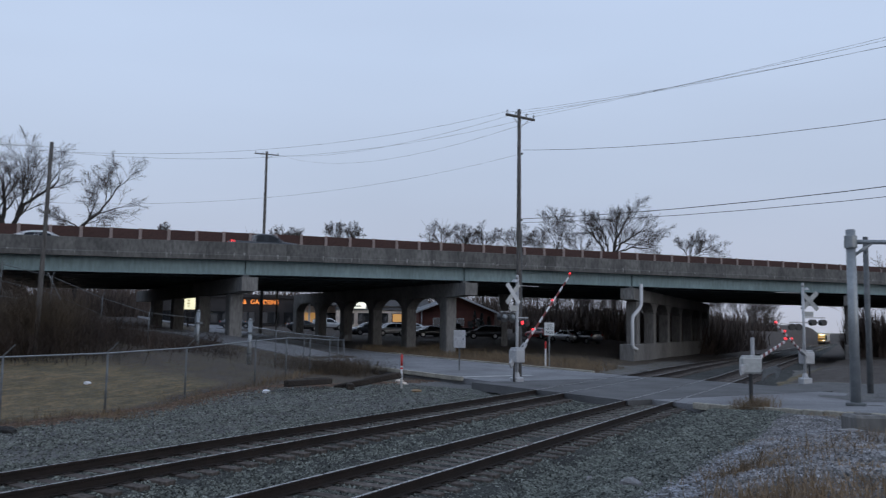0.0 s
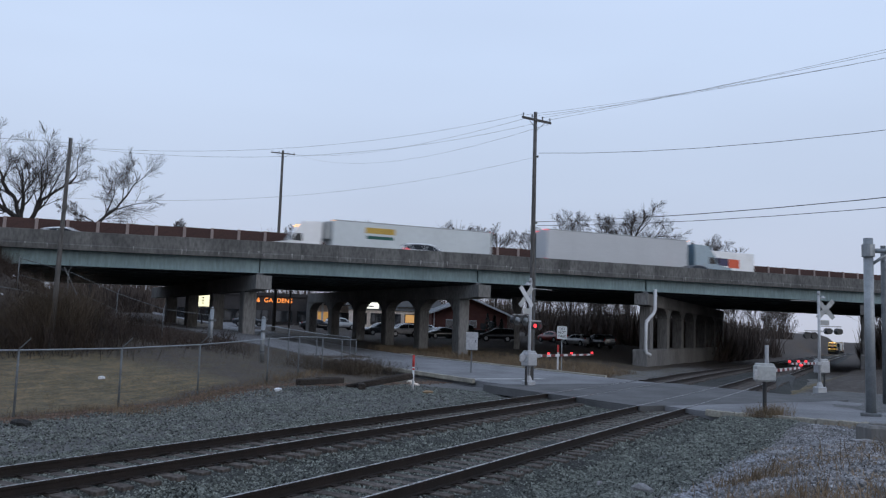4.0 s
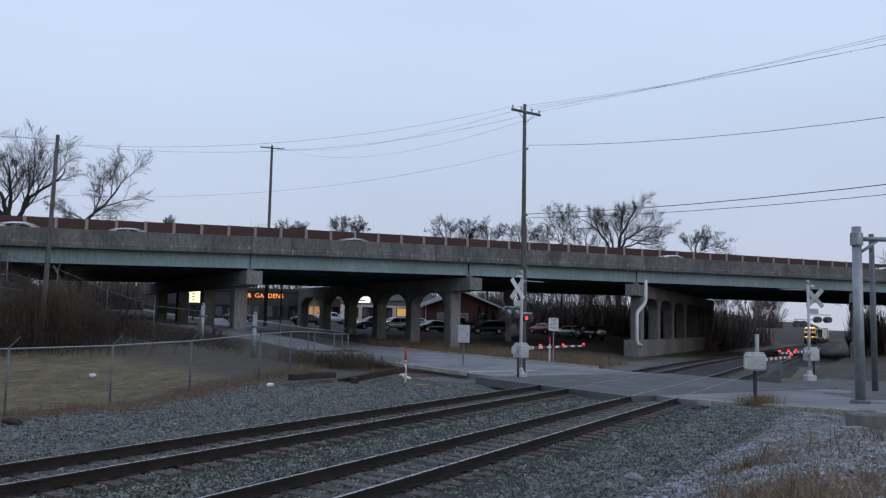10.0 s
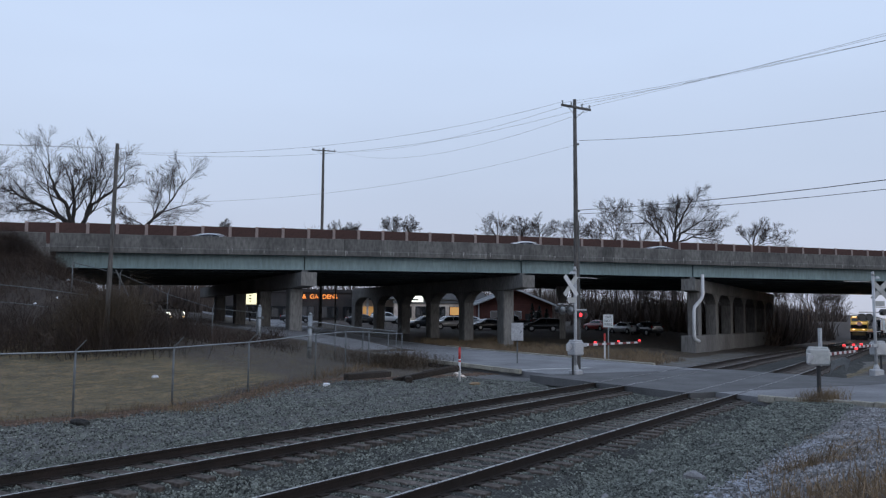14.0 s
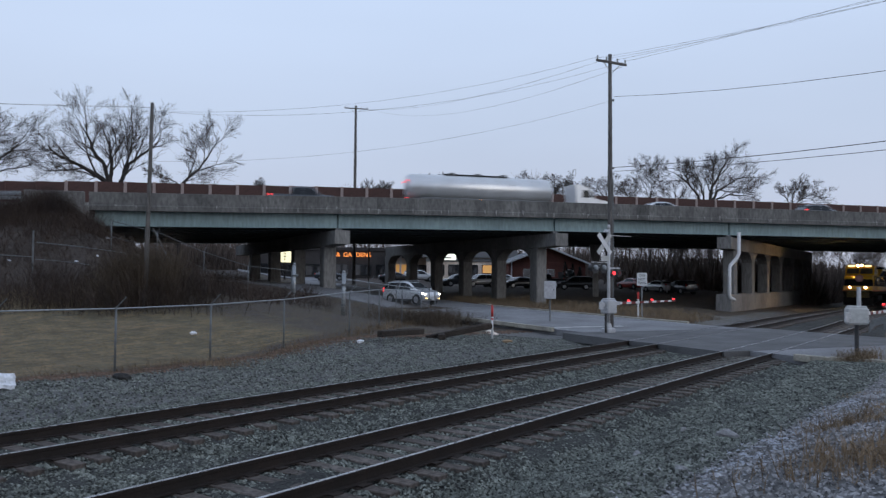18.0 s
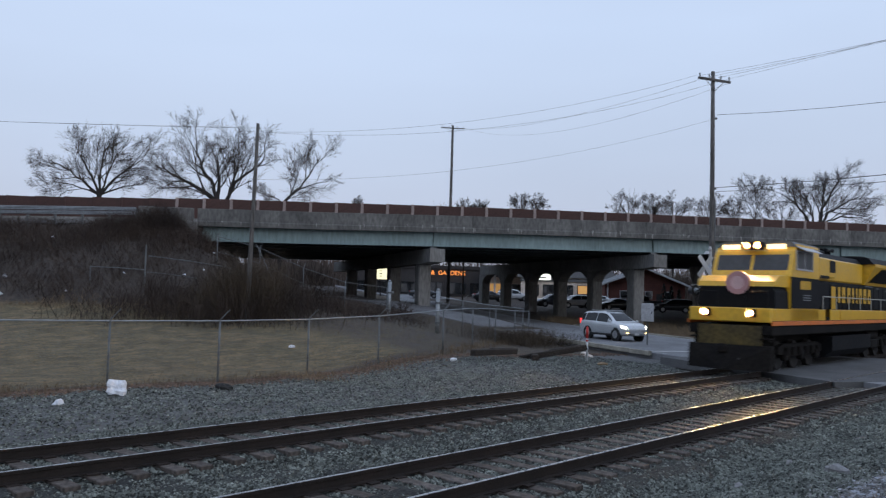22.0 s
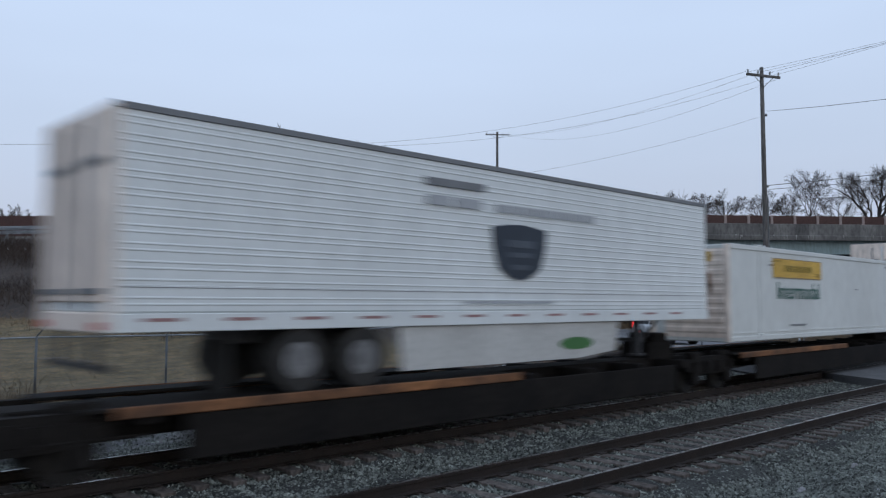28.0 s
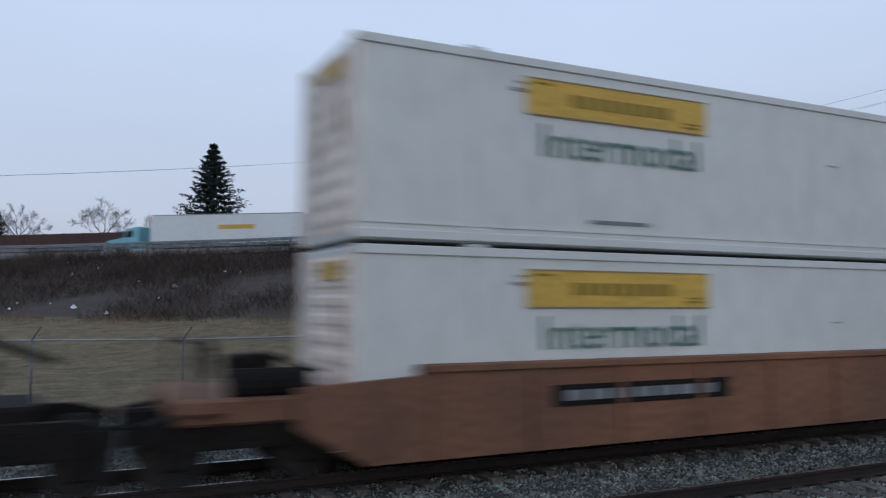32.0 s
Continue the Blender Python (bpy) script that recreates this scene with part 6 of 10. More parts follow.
tree(58.2, 122, 6.1, 12.3, SPREADING, "large spreading bare tree with dark limbs behind the noise barrier", 11)
tree(53.9, 120, 6.1, 11.4, LEANING, "bare tree leaning outwards behind the noise barrier", 12)
tree(65.7, 132, 5.9, 10.7, ROUND, "broad rounded bare tree behind the noise barrier", 13, 1.0)
tree(17.3, 158, 5.2, 9.5, OAK, "large spreading bare oak behind the highway", 14, 1.1)
tree(12.2, 168, 4.9, 7.0, LOWDOME, "low arching bare tree behind the highway", 15, 1.0, (6, 6, 5, 3), 0.015)
tree(21.2, 165, 5.4, 8.7, TALL, "slender bare tree behind the highway", 16, 0.9, (6, 5, 5, 3), 0.015)
small_kids = (5, 5, 5, 3)
for i, (az, r, e0, e1, wide, lab) in enumerate(((29.4, 172, 5.7, 7.75, 0.95, "rounded bare tree behind the highway"), (27.8, 178, 5.7, 7.6, 0.55, "narrow bare tree behind the highway"), (26.45, 176, 5.6, 7.65, 0.85, "rounded bare tree behind the highway"), (24.2, 174, 5.6, 7.6, 1.15, "broad bare tree behind the highway"),
                                               (22.6, 182, 5.5, 7.2, 0.8, "small bare tree behind the highway"), (19.6, 184, 5.2, 7.0, 1.2, "small bare tree behind the highway"), (36.85, 178, 6.0, 7.5, 0.75, "small bare tree behind the highway"), (35.7, 180, 6.0, 7.5, 0.7, "small bare tree behind the highway"),
                                               (40.9, 186, 5.9, 7.05, 1.0, "small bare tree behind the highway"), (39.9, 190, 5.9, 6.9, 0.8, "small bare tree behind the highway"), (48.6, 195, 5.9, 6.9, 0.5, "small hazy bare tree behind the highway"), (86.5, 190, 4.2, 6.9, 1.0, "hazy bare tree beyond the highway"),
                                               (83.0, 200, 4.0, 5.9, 1.2, "small bare tree beyond the highway"), (74.0, 180, 4.6, 6.0, 1.1, "small bare tree beyond the highway"), (91.5, 190, 4.0, 6.2, 1.2, "hazy bare tree beyond the highway"))):
    tree(az, r, e0, e1, FAN, lab, 30 + i, wide, small_kids, 0.0135, 1 if i % 2 else -1)

# far woods: joined trunks and twigs, seen under the bridge and beside the line
def far_woods():
    rng = Dice(77)
    big, small = [], []
    spots = [(rng.uniform(2.8, 25), rng.uniform(122, 190)) for _ in range(105)] + [(rng.uniform(5.2, 9.5), rng.uniform(165, 260)) for _ in range(24)] + [(rng.uniform(24, 56), rng.uniform(165, 230)) for _ in range(34)] + [(rng.uniform(-8, 2.5), rng.uniform(110, 220)) for _ in range(16)]
    for az, r in spots:
        x, y = polar(az, r)
        yt = y - track_y(x, 9.8)
        if abs(yt) < 9:
            continue
        z = gh(x, y)
        h = rng.uniform(6, 9.5) if az < 25 else rng.uniform(10, 15)
        grow(rng, Vector((x, y, z - 0.3)), Vector((rng.uniform(-0.1, 0.1), rng.uniform(-0.1, 0.1), 1)).normalized(), h * 0.42, rng.uniform(0.12, 0.22), 4, 3, big, small, 0.6, 0.12, 0.02)
    small = [(p, max(a, 0.022), max(b, 0.018)) for p, a, b in small]
    vs, fs = tubes(big + small, 3)
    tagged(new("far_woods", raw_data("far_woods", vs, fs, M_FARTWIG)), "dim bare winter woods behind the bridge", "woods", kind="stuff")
    # brushy undergrowth of the woods
    vs, fs = [], []
    n = 60000
    az = rng.uniform(-8, 56, n)
    r = rng.uniform(112, 235, n)
    for k in range(n):
        x, y = polar(az[k], r[k])
        if abs(y - track_y(x, 9.8)) < 8 or (24 < az[k] < 50 and r[k] < 162):
            continue
        z = gh(x, y) if r[k] < 200 else 2.6
        h = rng.uniform(0.6, 2.6) + (rng.uniform(0, 1) ** 2 * 4.5 if az[k] < 25 else 8.0 * rng.uniform() if r[k] > 168 else 2.5 * rng.uniform())
        a = rng.uniform(0, 6.28)
        w = rng.uniform(0.06, 0.2)
        lx, ly = rng.uniform(-1.5, 1.5, 2)
        b0 = len(vs)
        vs += [(x - w * math.cos(a), y - w * math.sin(a), z), (x + w * math.cos(a), y + w * math.sin(a), z), (x + lx, y + ly, z + h)]
        fs.append((b0, b0 + 1, b0 + 2))
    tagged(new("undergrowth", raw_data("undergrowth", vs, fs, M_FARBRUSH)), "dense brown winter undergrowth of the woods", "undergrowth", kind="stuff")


far_woods()


def conifer(az, r, top_elev, label, wide=1.0):
    x, y = polar(az, r)
    zb = gh(x, y)
    H = 2.45 + r * math.tan(radians(top_elev)) - zb
    t = thing("spruce", (x, y, zb), label, "spruce", "spruces")
    part("trunk", Mesh().cyl((0, 0, -0.3), (0, 0, H * 0.98), H * 0.014, 0.03, 8), M_BARK, t)
    rng = Dice(int(az * 7))
    vs, fs = [], []
    nt = 26
    for i in range(nt):
        f = i / (nt - 1)
        z = H * (0.10 + 0.88 * f)
        L = wide * H * 0.40 * (1 - f) ** 0.85 + 0.25
        nb = int(15 - 7 * f)
        for b in range(nb):
            a = 2 * math.pi * b / nb + rng.uniform(-0.25, 0.25) + i
            ln = L * rng.uniform(0.7, 1.12)
            ca, sa = math.cos(a), math.sin(a)
            for s in range(60):
                k = rng.uniform(0.05, 1.0)
                px_, py_ = ca * ln * k, sa * ln * k
                pz = z - 0.30 * ln * k + 0.16 * ln * k * k * 2 + rng.uniform(-0.1, 0.1)
                q = 0.85 * (1 - 0.4 * k)
                d = Vector((ca * 0.5 + rng.uniform(-0.9, 0.9), sa * 0.5 + rng.uniform(-0.9, 0.9), rng.uniform(-0.75, 0.25))).normalized() * q
                e = Vector((-sa, ca, rng.uniform(-0.5, 0.5))) * 0.2
                b0 = len(vs)
                vs += [(px_ - e.x, py_ - e.y, pz - e.z), (px_ + e.x, py_ + e.y, pz + e.z), (px_ + d.x, py_ + d.y, pz + d.z)]
                fs.append((b0, b0 + 1, b0 + 2))
    ob = new("crown", raw_data("crown", vs, fs, M_NEEDLE))
    ob.parent = t


conifer(79.65, 128, 10.8, "tall dark green spruce behind the highway", 1.12)
conifer(93.2, 140, 6.6, "dark green spruce behind the highway", 0.9)


# ---- brush on the highway bank ----
def brush(name, n, place, hmin, hmax, material, label, category, seed, w0=0.012, lean=0.5, kinks=2, droop=0.0):
    """Many thin bent stems as slim two-sided blades, one joined mesh."""
    rng = Dice(seed)
    vs, fs = [], []
    made = 0
    tries = 0
    while made < n and tries < n * 12:
        tries += 1
        q = place(rng)
        if q is None:
            continue
        x, y = q
        z = gh(x, y) - 0.05
        h = rng.uniform(hmin, hmax) * (0.55 + 0.45 * (1 + wob(float(x), float(y), 2.2, 7.0)))
        a = rng.uniform(0, 6.283)
        lx, ly = rng.uniform(-lean, lean) * h, rng.uniform(-lean, lean) * h
        wx, wy = math.cos(a) * w0, math.sin(a) * w0
        mx, my, mz = x + lx * 0.35 + rng.uniform(-0.1, 0.1) * h, y + ly * 0.35 + rng.uniform(-0.1, 0.1) * h, z + h * 0.55
        b0 = len(vs)
        vs += [(x - wx, y - wy, z), (x + wx, y + wy, z), (mx + wx * 0.7, my + wy * 0.7, mz), (mx - wx * 0.7, my - wy * 0.7, mz), (x + lx, y + ly, z + h * rng.uniform(0.75 - droop, 1.0 - 0.3 * droop))]
        fs += [(b0, b0 + 1, b0 + 2, b0 + 3), (b0 + 3, b0 + 2, b0 + 4)]
        for k in range(kinks):
            f = rng.uniform(0.3, 0.9)
            sx_, sy_, sz_ = x + (mx - x) * f, y + (my - y) * f, z + (mz - z) * f
            ex, ey, ez = sx_ + rng.uniform(-0.45, 0.45) * h, sy_ + rng.uniform(-0.45, 0.45) * h, sz_ + rng.uniform(0.05, 0.5) * h
            b0 = len(vs)
            vs += [(sx_ - wx * 0.6, sy_ - wy * 0.6, sz_), (sx_ + wx * 0.6, sy_ + wy * 0.6, sz_), (ex, ey, ez)]
            fs.append((b0, b0 + 1, b0 + 2))
        made += 1
    return tagged(new(name, raw_data(name, vs, fs, material)), label, category, kind="stuff")


def on_bank(rng):
    s, d = rng.uniform(-75, 7), rng.uniform(43.5, 62)
    k = float(wob(s, d, 4.0, 3)) + 0.35 * rng.uniform(-1, 1)
    if k < -0.35 + 0.9 * max(0.0, (48.5 - d) / 5) or (s > -6 and rng.uniform() < 0.3):
        return None
    return s * UX + d * NX, s * UY + d * NY


brush("bank_brush", 17000, on_bank, 0.3, 1.25, M_BRUSH, "tangled brown winter brush covering the highway bank", "brush", 31, 0.013, 1.5, 6, 0.6)


def by_pole(rng):
    x, y = P3[0] + rng.normal(0.5, 3.2), P3[1] + rng.normal(2.5, 2.6)
    d = x * NX + y * NY
    return (x, y) if 38 < d < 60 else None


brush("pole_thicket", 2600, by_pole, 0.6, 2.5, M_BRUSH, "tall brown thicket round the dark pole", "thicket", 32, 0.012, 0.9, 7, 0.4)


def bank_top(rng):
    s, d = rng.uniform(-75, -7), rng.uniform(54, 61.5)
    return s * UX + d * NX, s * UY + d * NY


brush("bank_top_scrub", 5200, bank_top, 0.8, 2.1, M_BRUSH, "dark scrub along the top of the bank", "scrub", 33, 0.014, 1.1, 7, 0.5)


def wing_vines(rng):
    s, d = rng.uniform(-15.5, -7.6), rng.uniform(57.5, 62.2)
    return s * UX + d * NX, s * UY + d * NY


brush("wing_wall_scrub", 2000, wing_vines, 0.7, 1.9, M_BRUSH, "brown climbing scrub against the wing wall", "scrub", 39, 0.012, 0.7, 8, 0.5)


def by_fence(rng):
    i = rng.below(9, len(front) - 1)
    k = rng.uniform()
    x = front[i][0] + (front[i + 1][0] - front[i][0]) * k + rng.normal(0, 0.3)
    y = front[i][1] + (front[i + 1][1] - front[i][1]) * k + rng.normal(-0.1, 0.35)
    return x, y


brush("fence_weeds", 3200, by_fence, 0.05, 0.42, M_VERGE, "dry brown weeds along the fence foot", "weeds", 34, 0.008, 0.4, 2)


def fence_corner(rng):
    x, y = rng.normal(36.5, 2.2), rng.normal(27.5, 1.2)
    return (x, y) if y < 30 and x < 40.2 else None


brush("corner_brush", 1900, fence_corner, 0.4, 1.5, M_TANBRUSH, "thin tan-brown brush at the fence corner", "brush", 35, 0.006, 0.9, 5, 0.4)


def leaf_strip(rng):
    i = rng.below(0, len(front) - 1)
    k = rng.uniform()
    x = front[i][0] + (front[i + 1][0] - front[i][0]) * k
    y = front[i][1] + (front[i + 1][1] - front[i][1]) * k
    return x + rng.normal(0, 0.3), y + rng.normal(-0.3, 0.38)


brush("leaf_litter", 9000, leaf_strip, 0.02, 0.1, M_DEADLEAF, "dead red-brown leaves blown along the fence foot", "leaf litter", 61, 0.022, 1.2, 1)


def bank_foot(rng):
    s, d = rng.uniform(-48, -6), rng.normal(44.6, 0.9)
    if wob(s, d, 2.6, 5) < -0.25:
        return None
    return s * UX + d * NX, s * UY + d * NY


brush("bank_foot_grass", 5200, bank_foot, 0.12, 0.5, M_VERGE, "long tan dead grass at the foot of the bank", "dry grass", 62, 0.01, 1.0, 2, 0.4)


def pole_bush(rng):
    return P3[0] + rng.normal(0.6, 1.0), P3[1] + rng.normal(1.2, 1.0)


brush("pole_shrub", 1100, pole_bush, 1.2, 3.9, M_TANBRUSH, "tall rounded brown shrub behind the dark pole", "shrub", 63, 0.007, 0.45, 11, 0.45)


def wing_bush(rng):
    s, d = rng.normal(-10.3, 1.0), rng.uniform(58.5, 61.3)
    return s * UX + d * NX, s * UY + d * NY


brush("wing_wall_shrub", 800, wing_bush, 1.0, 3.0, M_BRUSH, "dark bare shrub growing up the wing wall", "shrub", 64, 0.008, 0.4, 10, 0.4)


def verge(rng):
    k, w = rng.uniform(7, 42), rng.uniform(5.6, 15)
    x, y = street_pt(k, w)
    return (x, y) if y > track_y(x, 9.8) + 6.5 else None


brush("verge_grass", 11000, verge, 0.2, 0.75, M_VERGE, "dry tan grass on the verge beside the street", "dry grass", 36, 0.012, 0.6, 1)


def field(rng):
    x, y = rng.uniform(-14, 34), rng.uniform(20.2, 44)
    d = x * NX + y * NY
    if d > 45 or (x > 20 and y < 19 + (x - 20) * 0.45):
        return None
    return x, y


brush("field_grass", 30000, field, 0.03, 0.13, M_GREENGRASS, "short brown-green winter grass of the field", "grass", 37, 0.012, 0.9, 1)


def camera_bank(rng):
    x, y = rng.uniform(4.6, 27), rng.uniform(-1.5, 3.2)
    k = float(wob(x, y, 1.6, 5))
    if k < 0.05 + 0.22 * y:
        return None
    return x, y


brush("bank_grass", 4200, camera_bank, 0.05, 0.22, M_DRYGRASS, "dry tan grass tufts on the gravel bank", "dry grass", 38, 0.006, 0.8, 2)
for i, (x, y, n, sp, h, lab) in enumerate(((27.0, 3.95, 520, 0.28, 1.25, "dry brown weed clump near the gate machine"), (12.6, 1.85, 14, 0.15, 1.1, "dark dry weed stalks on the bank"), (12.4, 0.8, 9, 0.25, 1.4, "dark dry weed stalks on the bank"), (11.8, 1.7, 320, 0.38, 0.42, "tawny grass clump on the bank"), (11.6, 1.9, 70, 0.16, 0.7, "dark dry weed stalks on the bank"), (13.2, 0.9, 300, 0.8, 0.45, "dry tan grass clump on the bank"), (8.3, 1.0, 500, 0.5, 0.5, "dry tan grass clump on the bank"), (17.5, 0.2, 260, 1.0, 0.4, "dry tan grass clump on the bank"), (15.0, 0.2, 50, 0.3, 0.9, "thin dark weed stalks on the bank"), (6.4, 21.0, 120, 0.3, 1.3, "thin dry weed stalks at the fence"), (16.0, 19.7, 200, 0.5, 0.6, "dry weeds at the fence"))):
    def clump(rng, x=x, y=y, sp=sp):
        return x + rng.normal(0, sp), y + rng.normal(0, sp)
    brush("weed_clump", n, clump, h * 0.2, h * 0.7, M_VERGE if "dark" in lab or "brown" in lab or "weed" in lab else M_DRYGRASS, lab, "weeds", 50 + i, 0.006, 0.35, 3)


# ---- loose stones and snow ----
def stones(name, n, place, smin, smax, material, label, seed):
    """Many small angular stones, each an irregular pyramid, in one joined mesh."""
    rng = np.random.RandomState(seed)
    base = np.array([(1, 0, 0), (-1, 0, 0), (0, 1, 0), (0, -1, 0), (0, 0, 1)], float) + np.array([0, 0, -0.15])
    faces = np.array([(0, 2, 4), (2, 1, 4), (1, 3, 4), (3, 0, 4)])
    pos = place(rng, n)
    n = len(pos)
    sz = rng.uniform(smin, smax, (n, 1, 1)) * rng.uniform(0.6, 1.3, (n, 1, 3))
    v = base[None] * sz * rng.uniform(0.75, 1.25, (n, 5, 3))
    a, b = rng.uniform(0, 6.28, n), rng.uniform(-0.7, 0.7, n)
    ca, sa, cb, sb = np.cos(a), np.sin(a), np.cos(b), np.sin(b)
    rot = np.zeros((n, 3, 3))
    rot[:, 0, 0], rot[:, 0, 1] = ca, -sa
    rot[:, 1, 0], rot[:, 1, 1], rot[:, 1, 2] = sa * cb, ca * cb, -sb
    rot[:, 2, 0], rot[:, 2, 1], rot[:, 2, 2] = sa * sb, ca * sb, cb
    v = np.einsum("nij,nkj->nki", rot, v) + pos[:, None, :]
    f = faces[None] + (np.arange(n) * 5)[:, None, None]
    return tagged(new(name, raw_data(name, v.reshape(-1, 3).tolist(), f.reshape(-1, 3).tolist(), material)), label, "stones", kind="stuff")


BED = [(-5.2, -0.62), (-4.4, -0.42), (-3.7, -0.26), (-3.2, -0.215), (-2.2, -0.205), (-1.2, -0.215), (-0.5, -0.27), (0.2, -0.285), (0.9, -0.26), (1.3, -0.215), (2.2, -0.205), (3.1, -0.215), (3.6, -0.25), (4.2, -0.32), (4.9, -0.38), (5.8, -0.55)]


def on_bed(rng, n):
    u = rng.uniform(0, 1, n)
    x = -7 + 46 * u ** 1.25
    y = rng.uniform(2.9, 15.6, n)
    x = np.where((x > 27.8 + (y - 4) * 0.25) & (x < 46), x - 28, x)
    z = np.interp(y - 9.815, [p[0] for p in BED], [p[1] for p in BED]) + 0.0
    z = np.maximum(z, ground_h(x, y))
    keep = np.ones(n, bool)
    for tr in (TRACK_NEAR, TRACK_FAR):
        for sg in (-1, 1):
            keep &= np.abs(y - tr - sg * GAUGE / 2) > 0.09
        on_tie = (np.abs(((x + 12.0) % 0.52) - 0.26) > 0.145) & (np.abs(y - tr) < 1.3)
        keep &= ~(on_tie & (rng.uniform(0, 1, n) < 0.9))
    return np.stack([x, y, z + 0.006], -1)[keep]


stones("ballast_stones", 165000, on_bed, 0.018, 0.040, M_STONE, "loose angular grey ballast stones between the rails", 41)


def on_shoulder(rng, n):
    x = 4 + 25 * rng.uniform(0, 1, n) ** 1.15
    y = 3.0 + 2.9 * rng.uniform(0, 1, n) ** 0.9
    return np.stack([x, y, np.maximum(ground_h(x, y), np.interp(y - 9.815, [p[0] for p in BED], [p[1] for p in BED])) + 0.006], -1)


stones("shoulder_stones", 46000, on_shoulder, 0.018, 0.046, M_STONE, "dark loose gravel on the near shoulder of the line", 46)


def on_side(rng, n):
    x = rng.uniform(-8, 33, n)
    y = 14.6 + (gravel_edge(x) - 14.7) * rng.uniform(0, 1, n)
    return np.stack([x, y, ground_h(x, y) + 0.006], -1)


stones("side_stones", 52000, on_side, 0.018, 0.040, M_STONE, "grey gravel beyond the far track", 42)


def on_near(rng, n):
    x = -5 + 33 * rng.uniform(0, 1, n) ** 1.1
    y = np.minimum(rng.normal(1.2, 1.4, n), 3.5 - rng.uniform(0, 0.9, n) + 0.3 * np.sin(x * 0.9) - 0.06 * np.clip(x - 14, 0, 20))
    return np.stack([x, y, ground_h(x, y) + 0.005], -1)


stones("bank_stones", 56000, on_near, 0.012, 0.036, M_BANKSTONE, "small grey gravel of the near bank", 43)


def on_edge(rng, n):
    i = rng.randint(9, len(front) - 2, n)
    k = rng.uniform(0, 1, n)
    f = np.array(front)
    x = f[i, 0] + (f[i + 1, 0] - f[i, 0]) * k
    y = np.minimum(f[i, 1] + (f[i + 1, 1] - f[i, 1]) * k, gravel_edge(x) + 0.35) - np.abs(rng.normal(0.35, 0.35, n))
    return np.stack([x, y, ground_h(x, y) + 0.012], -1)


M_LEAF = mat("dead_leaves", (0.17, 0.115, 0.085), (0.08, 0.056, 0.044), 0.9, big=3, fine=12, bump=0.2, rnd=0.6)
stones("dead_leaves", 6000, on_edge, 0.025, 0.06, M_LEAF, "curled brown dead leaves along the fence foot", 44)


def snow_patches():
    rng = Dice(9)
    vs, fs = [], []
    for x0, y0, a, b, n in ((10.5, 2.6, 3.2, 0.35, 320), (15.5, 2.5, 4.0, 0.4, 380), (21.0, 1.6, 3.0, 0.6, 260)):
        for k in range(n):
            x, y = x0 + rng.normal(0, a * 0.55), y0 + rng.normal(0, b * 0.6)
            z = gh(x, y) + 0.016
            r = rng.uniform(0.01, 0.032)
            b0 = len(vs)
            m = 6
            for j in range(m):
                q = 2 * math.pi * j / m
                rr = r * rng.uniform(0.6, 1.2)
                vs.append((x + rr * math.cos(q) * 1.5, y + rr * math.sin(q), z + rng.uniform(-0.006, 0.006)))
            vs.append((x, y, z + r * 0.35))
            fs += [(b0 + j, b0 + (j + 1) % m, b0 + m) for j in range(m)]
    tagged(new("snow_remnants", raw_data("snow_remnants", vs, fs, M_SNOW)), "thin remnants of old snow between gravel stones", "snow", kind="stuff")


snow_patches()

# scattered white litter on the bank
def litter_bank(rng, n):
    s, d = rng.uniform(-70, -6, n), rng.uniform(45, 60, n)
    x, y = s * UX + d * NX, s * UY + d * NY
    return np.stack([x, y, ground_h(x, y) + 0.15], -1)


stones("bank_litter", 46, litter_bank, 0.08, 0.2, M_BAG, "pale scraps of litter caught on the bank", 45)

# ---- the train: local x runs from its front to its rear, y away from the camera, z from the rail tops ----
def rail_wheel(r=0.53):
    g = Mesh()
    for sy in (-1, 1):
        g.cyl((0, sy * 0.68, r), (0, sy * 0.82, r), r, r, 20)
        g.cyl((0, sy * 0.64, r), (0, sy * 0.69, r), r + 0.028, r + 0.028, 20)
    g.cyl((0, -1.0, r), (0, 1.0, r), 0.09, 0.09, 8)
    return g


def bogie(parent, x, axles, r=0.53, length=4.6, name="bogie"):
    """One truck under a rail vehicle: side frames, bolster, wheelsets, journal boxes, springs."""
    g = Mesh()
    for sy in (-1, 1):
        g.prism([(-length / 2, 0.62), (-length / 2, 0.86), (-length / 2 + 0.5, 0.98), (length / 2 - 0.5, 0.98), (length / 2, 0.86), (length / 2, 0.62), (length * 0.22, 0.50), (-length * 0.22, 0.50)], 1, sy * 1.0 - 0.09, sy * 1.0 + 0.09, pose(x, 0, 0))
    g.box(x, 0, 0.75, 0.5, 2.2, 0.34, 0.03)
    b = part(name, g, M_GRIME, parent, "grimy cast steel side frames")
    for a in axles:
        w = part("wheelset", rail_wheel(r), M_WHEEL, b)
        w.matrix_basis = pose(x + a, 0, 0)
        j = Mesh().box(x + a, -1.06, r, 0.34, 0.22, 0.36, 0.04).box(x + a, 1.06, r, 0.34, 0.22, 0.36, 0.04)
        part("journal_box", j, M_GRIME, b)
    s = Mesh()
    for k in range(2 * len(axles)):
        xx = x - length * 0.36 + length * 0.72 * k / max(1, 2 * len(axles) - 1)
        s.cyl((xx, -1.13, 0.56), (xx, -1.13, 0.86), 0.09, 0.09, 8)
    part("spring", s, M_GRIME, b)
    return b


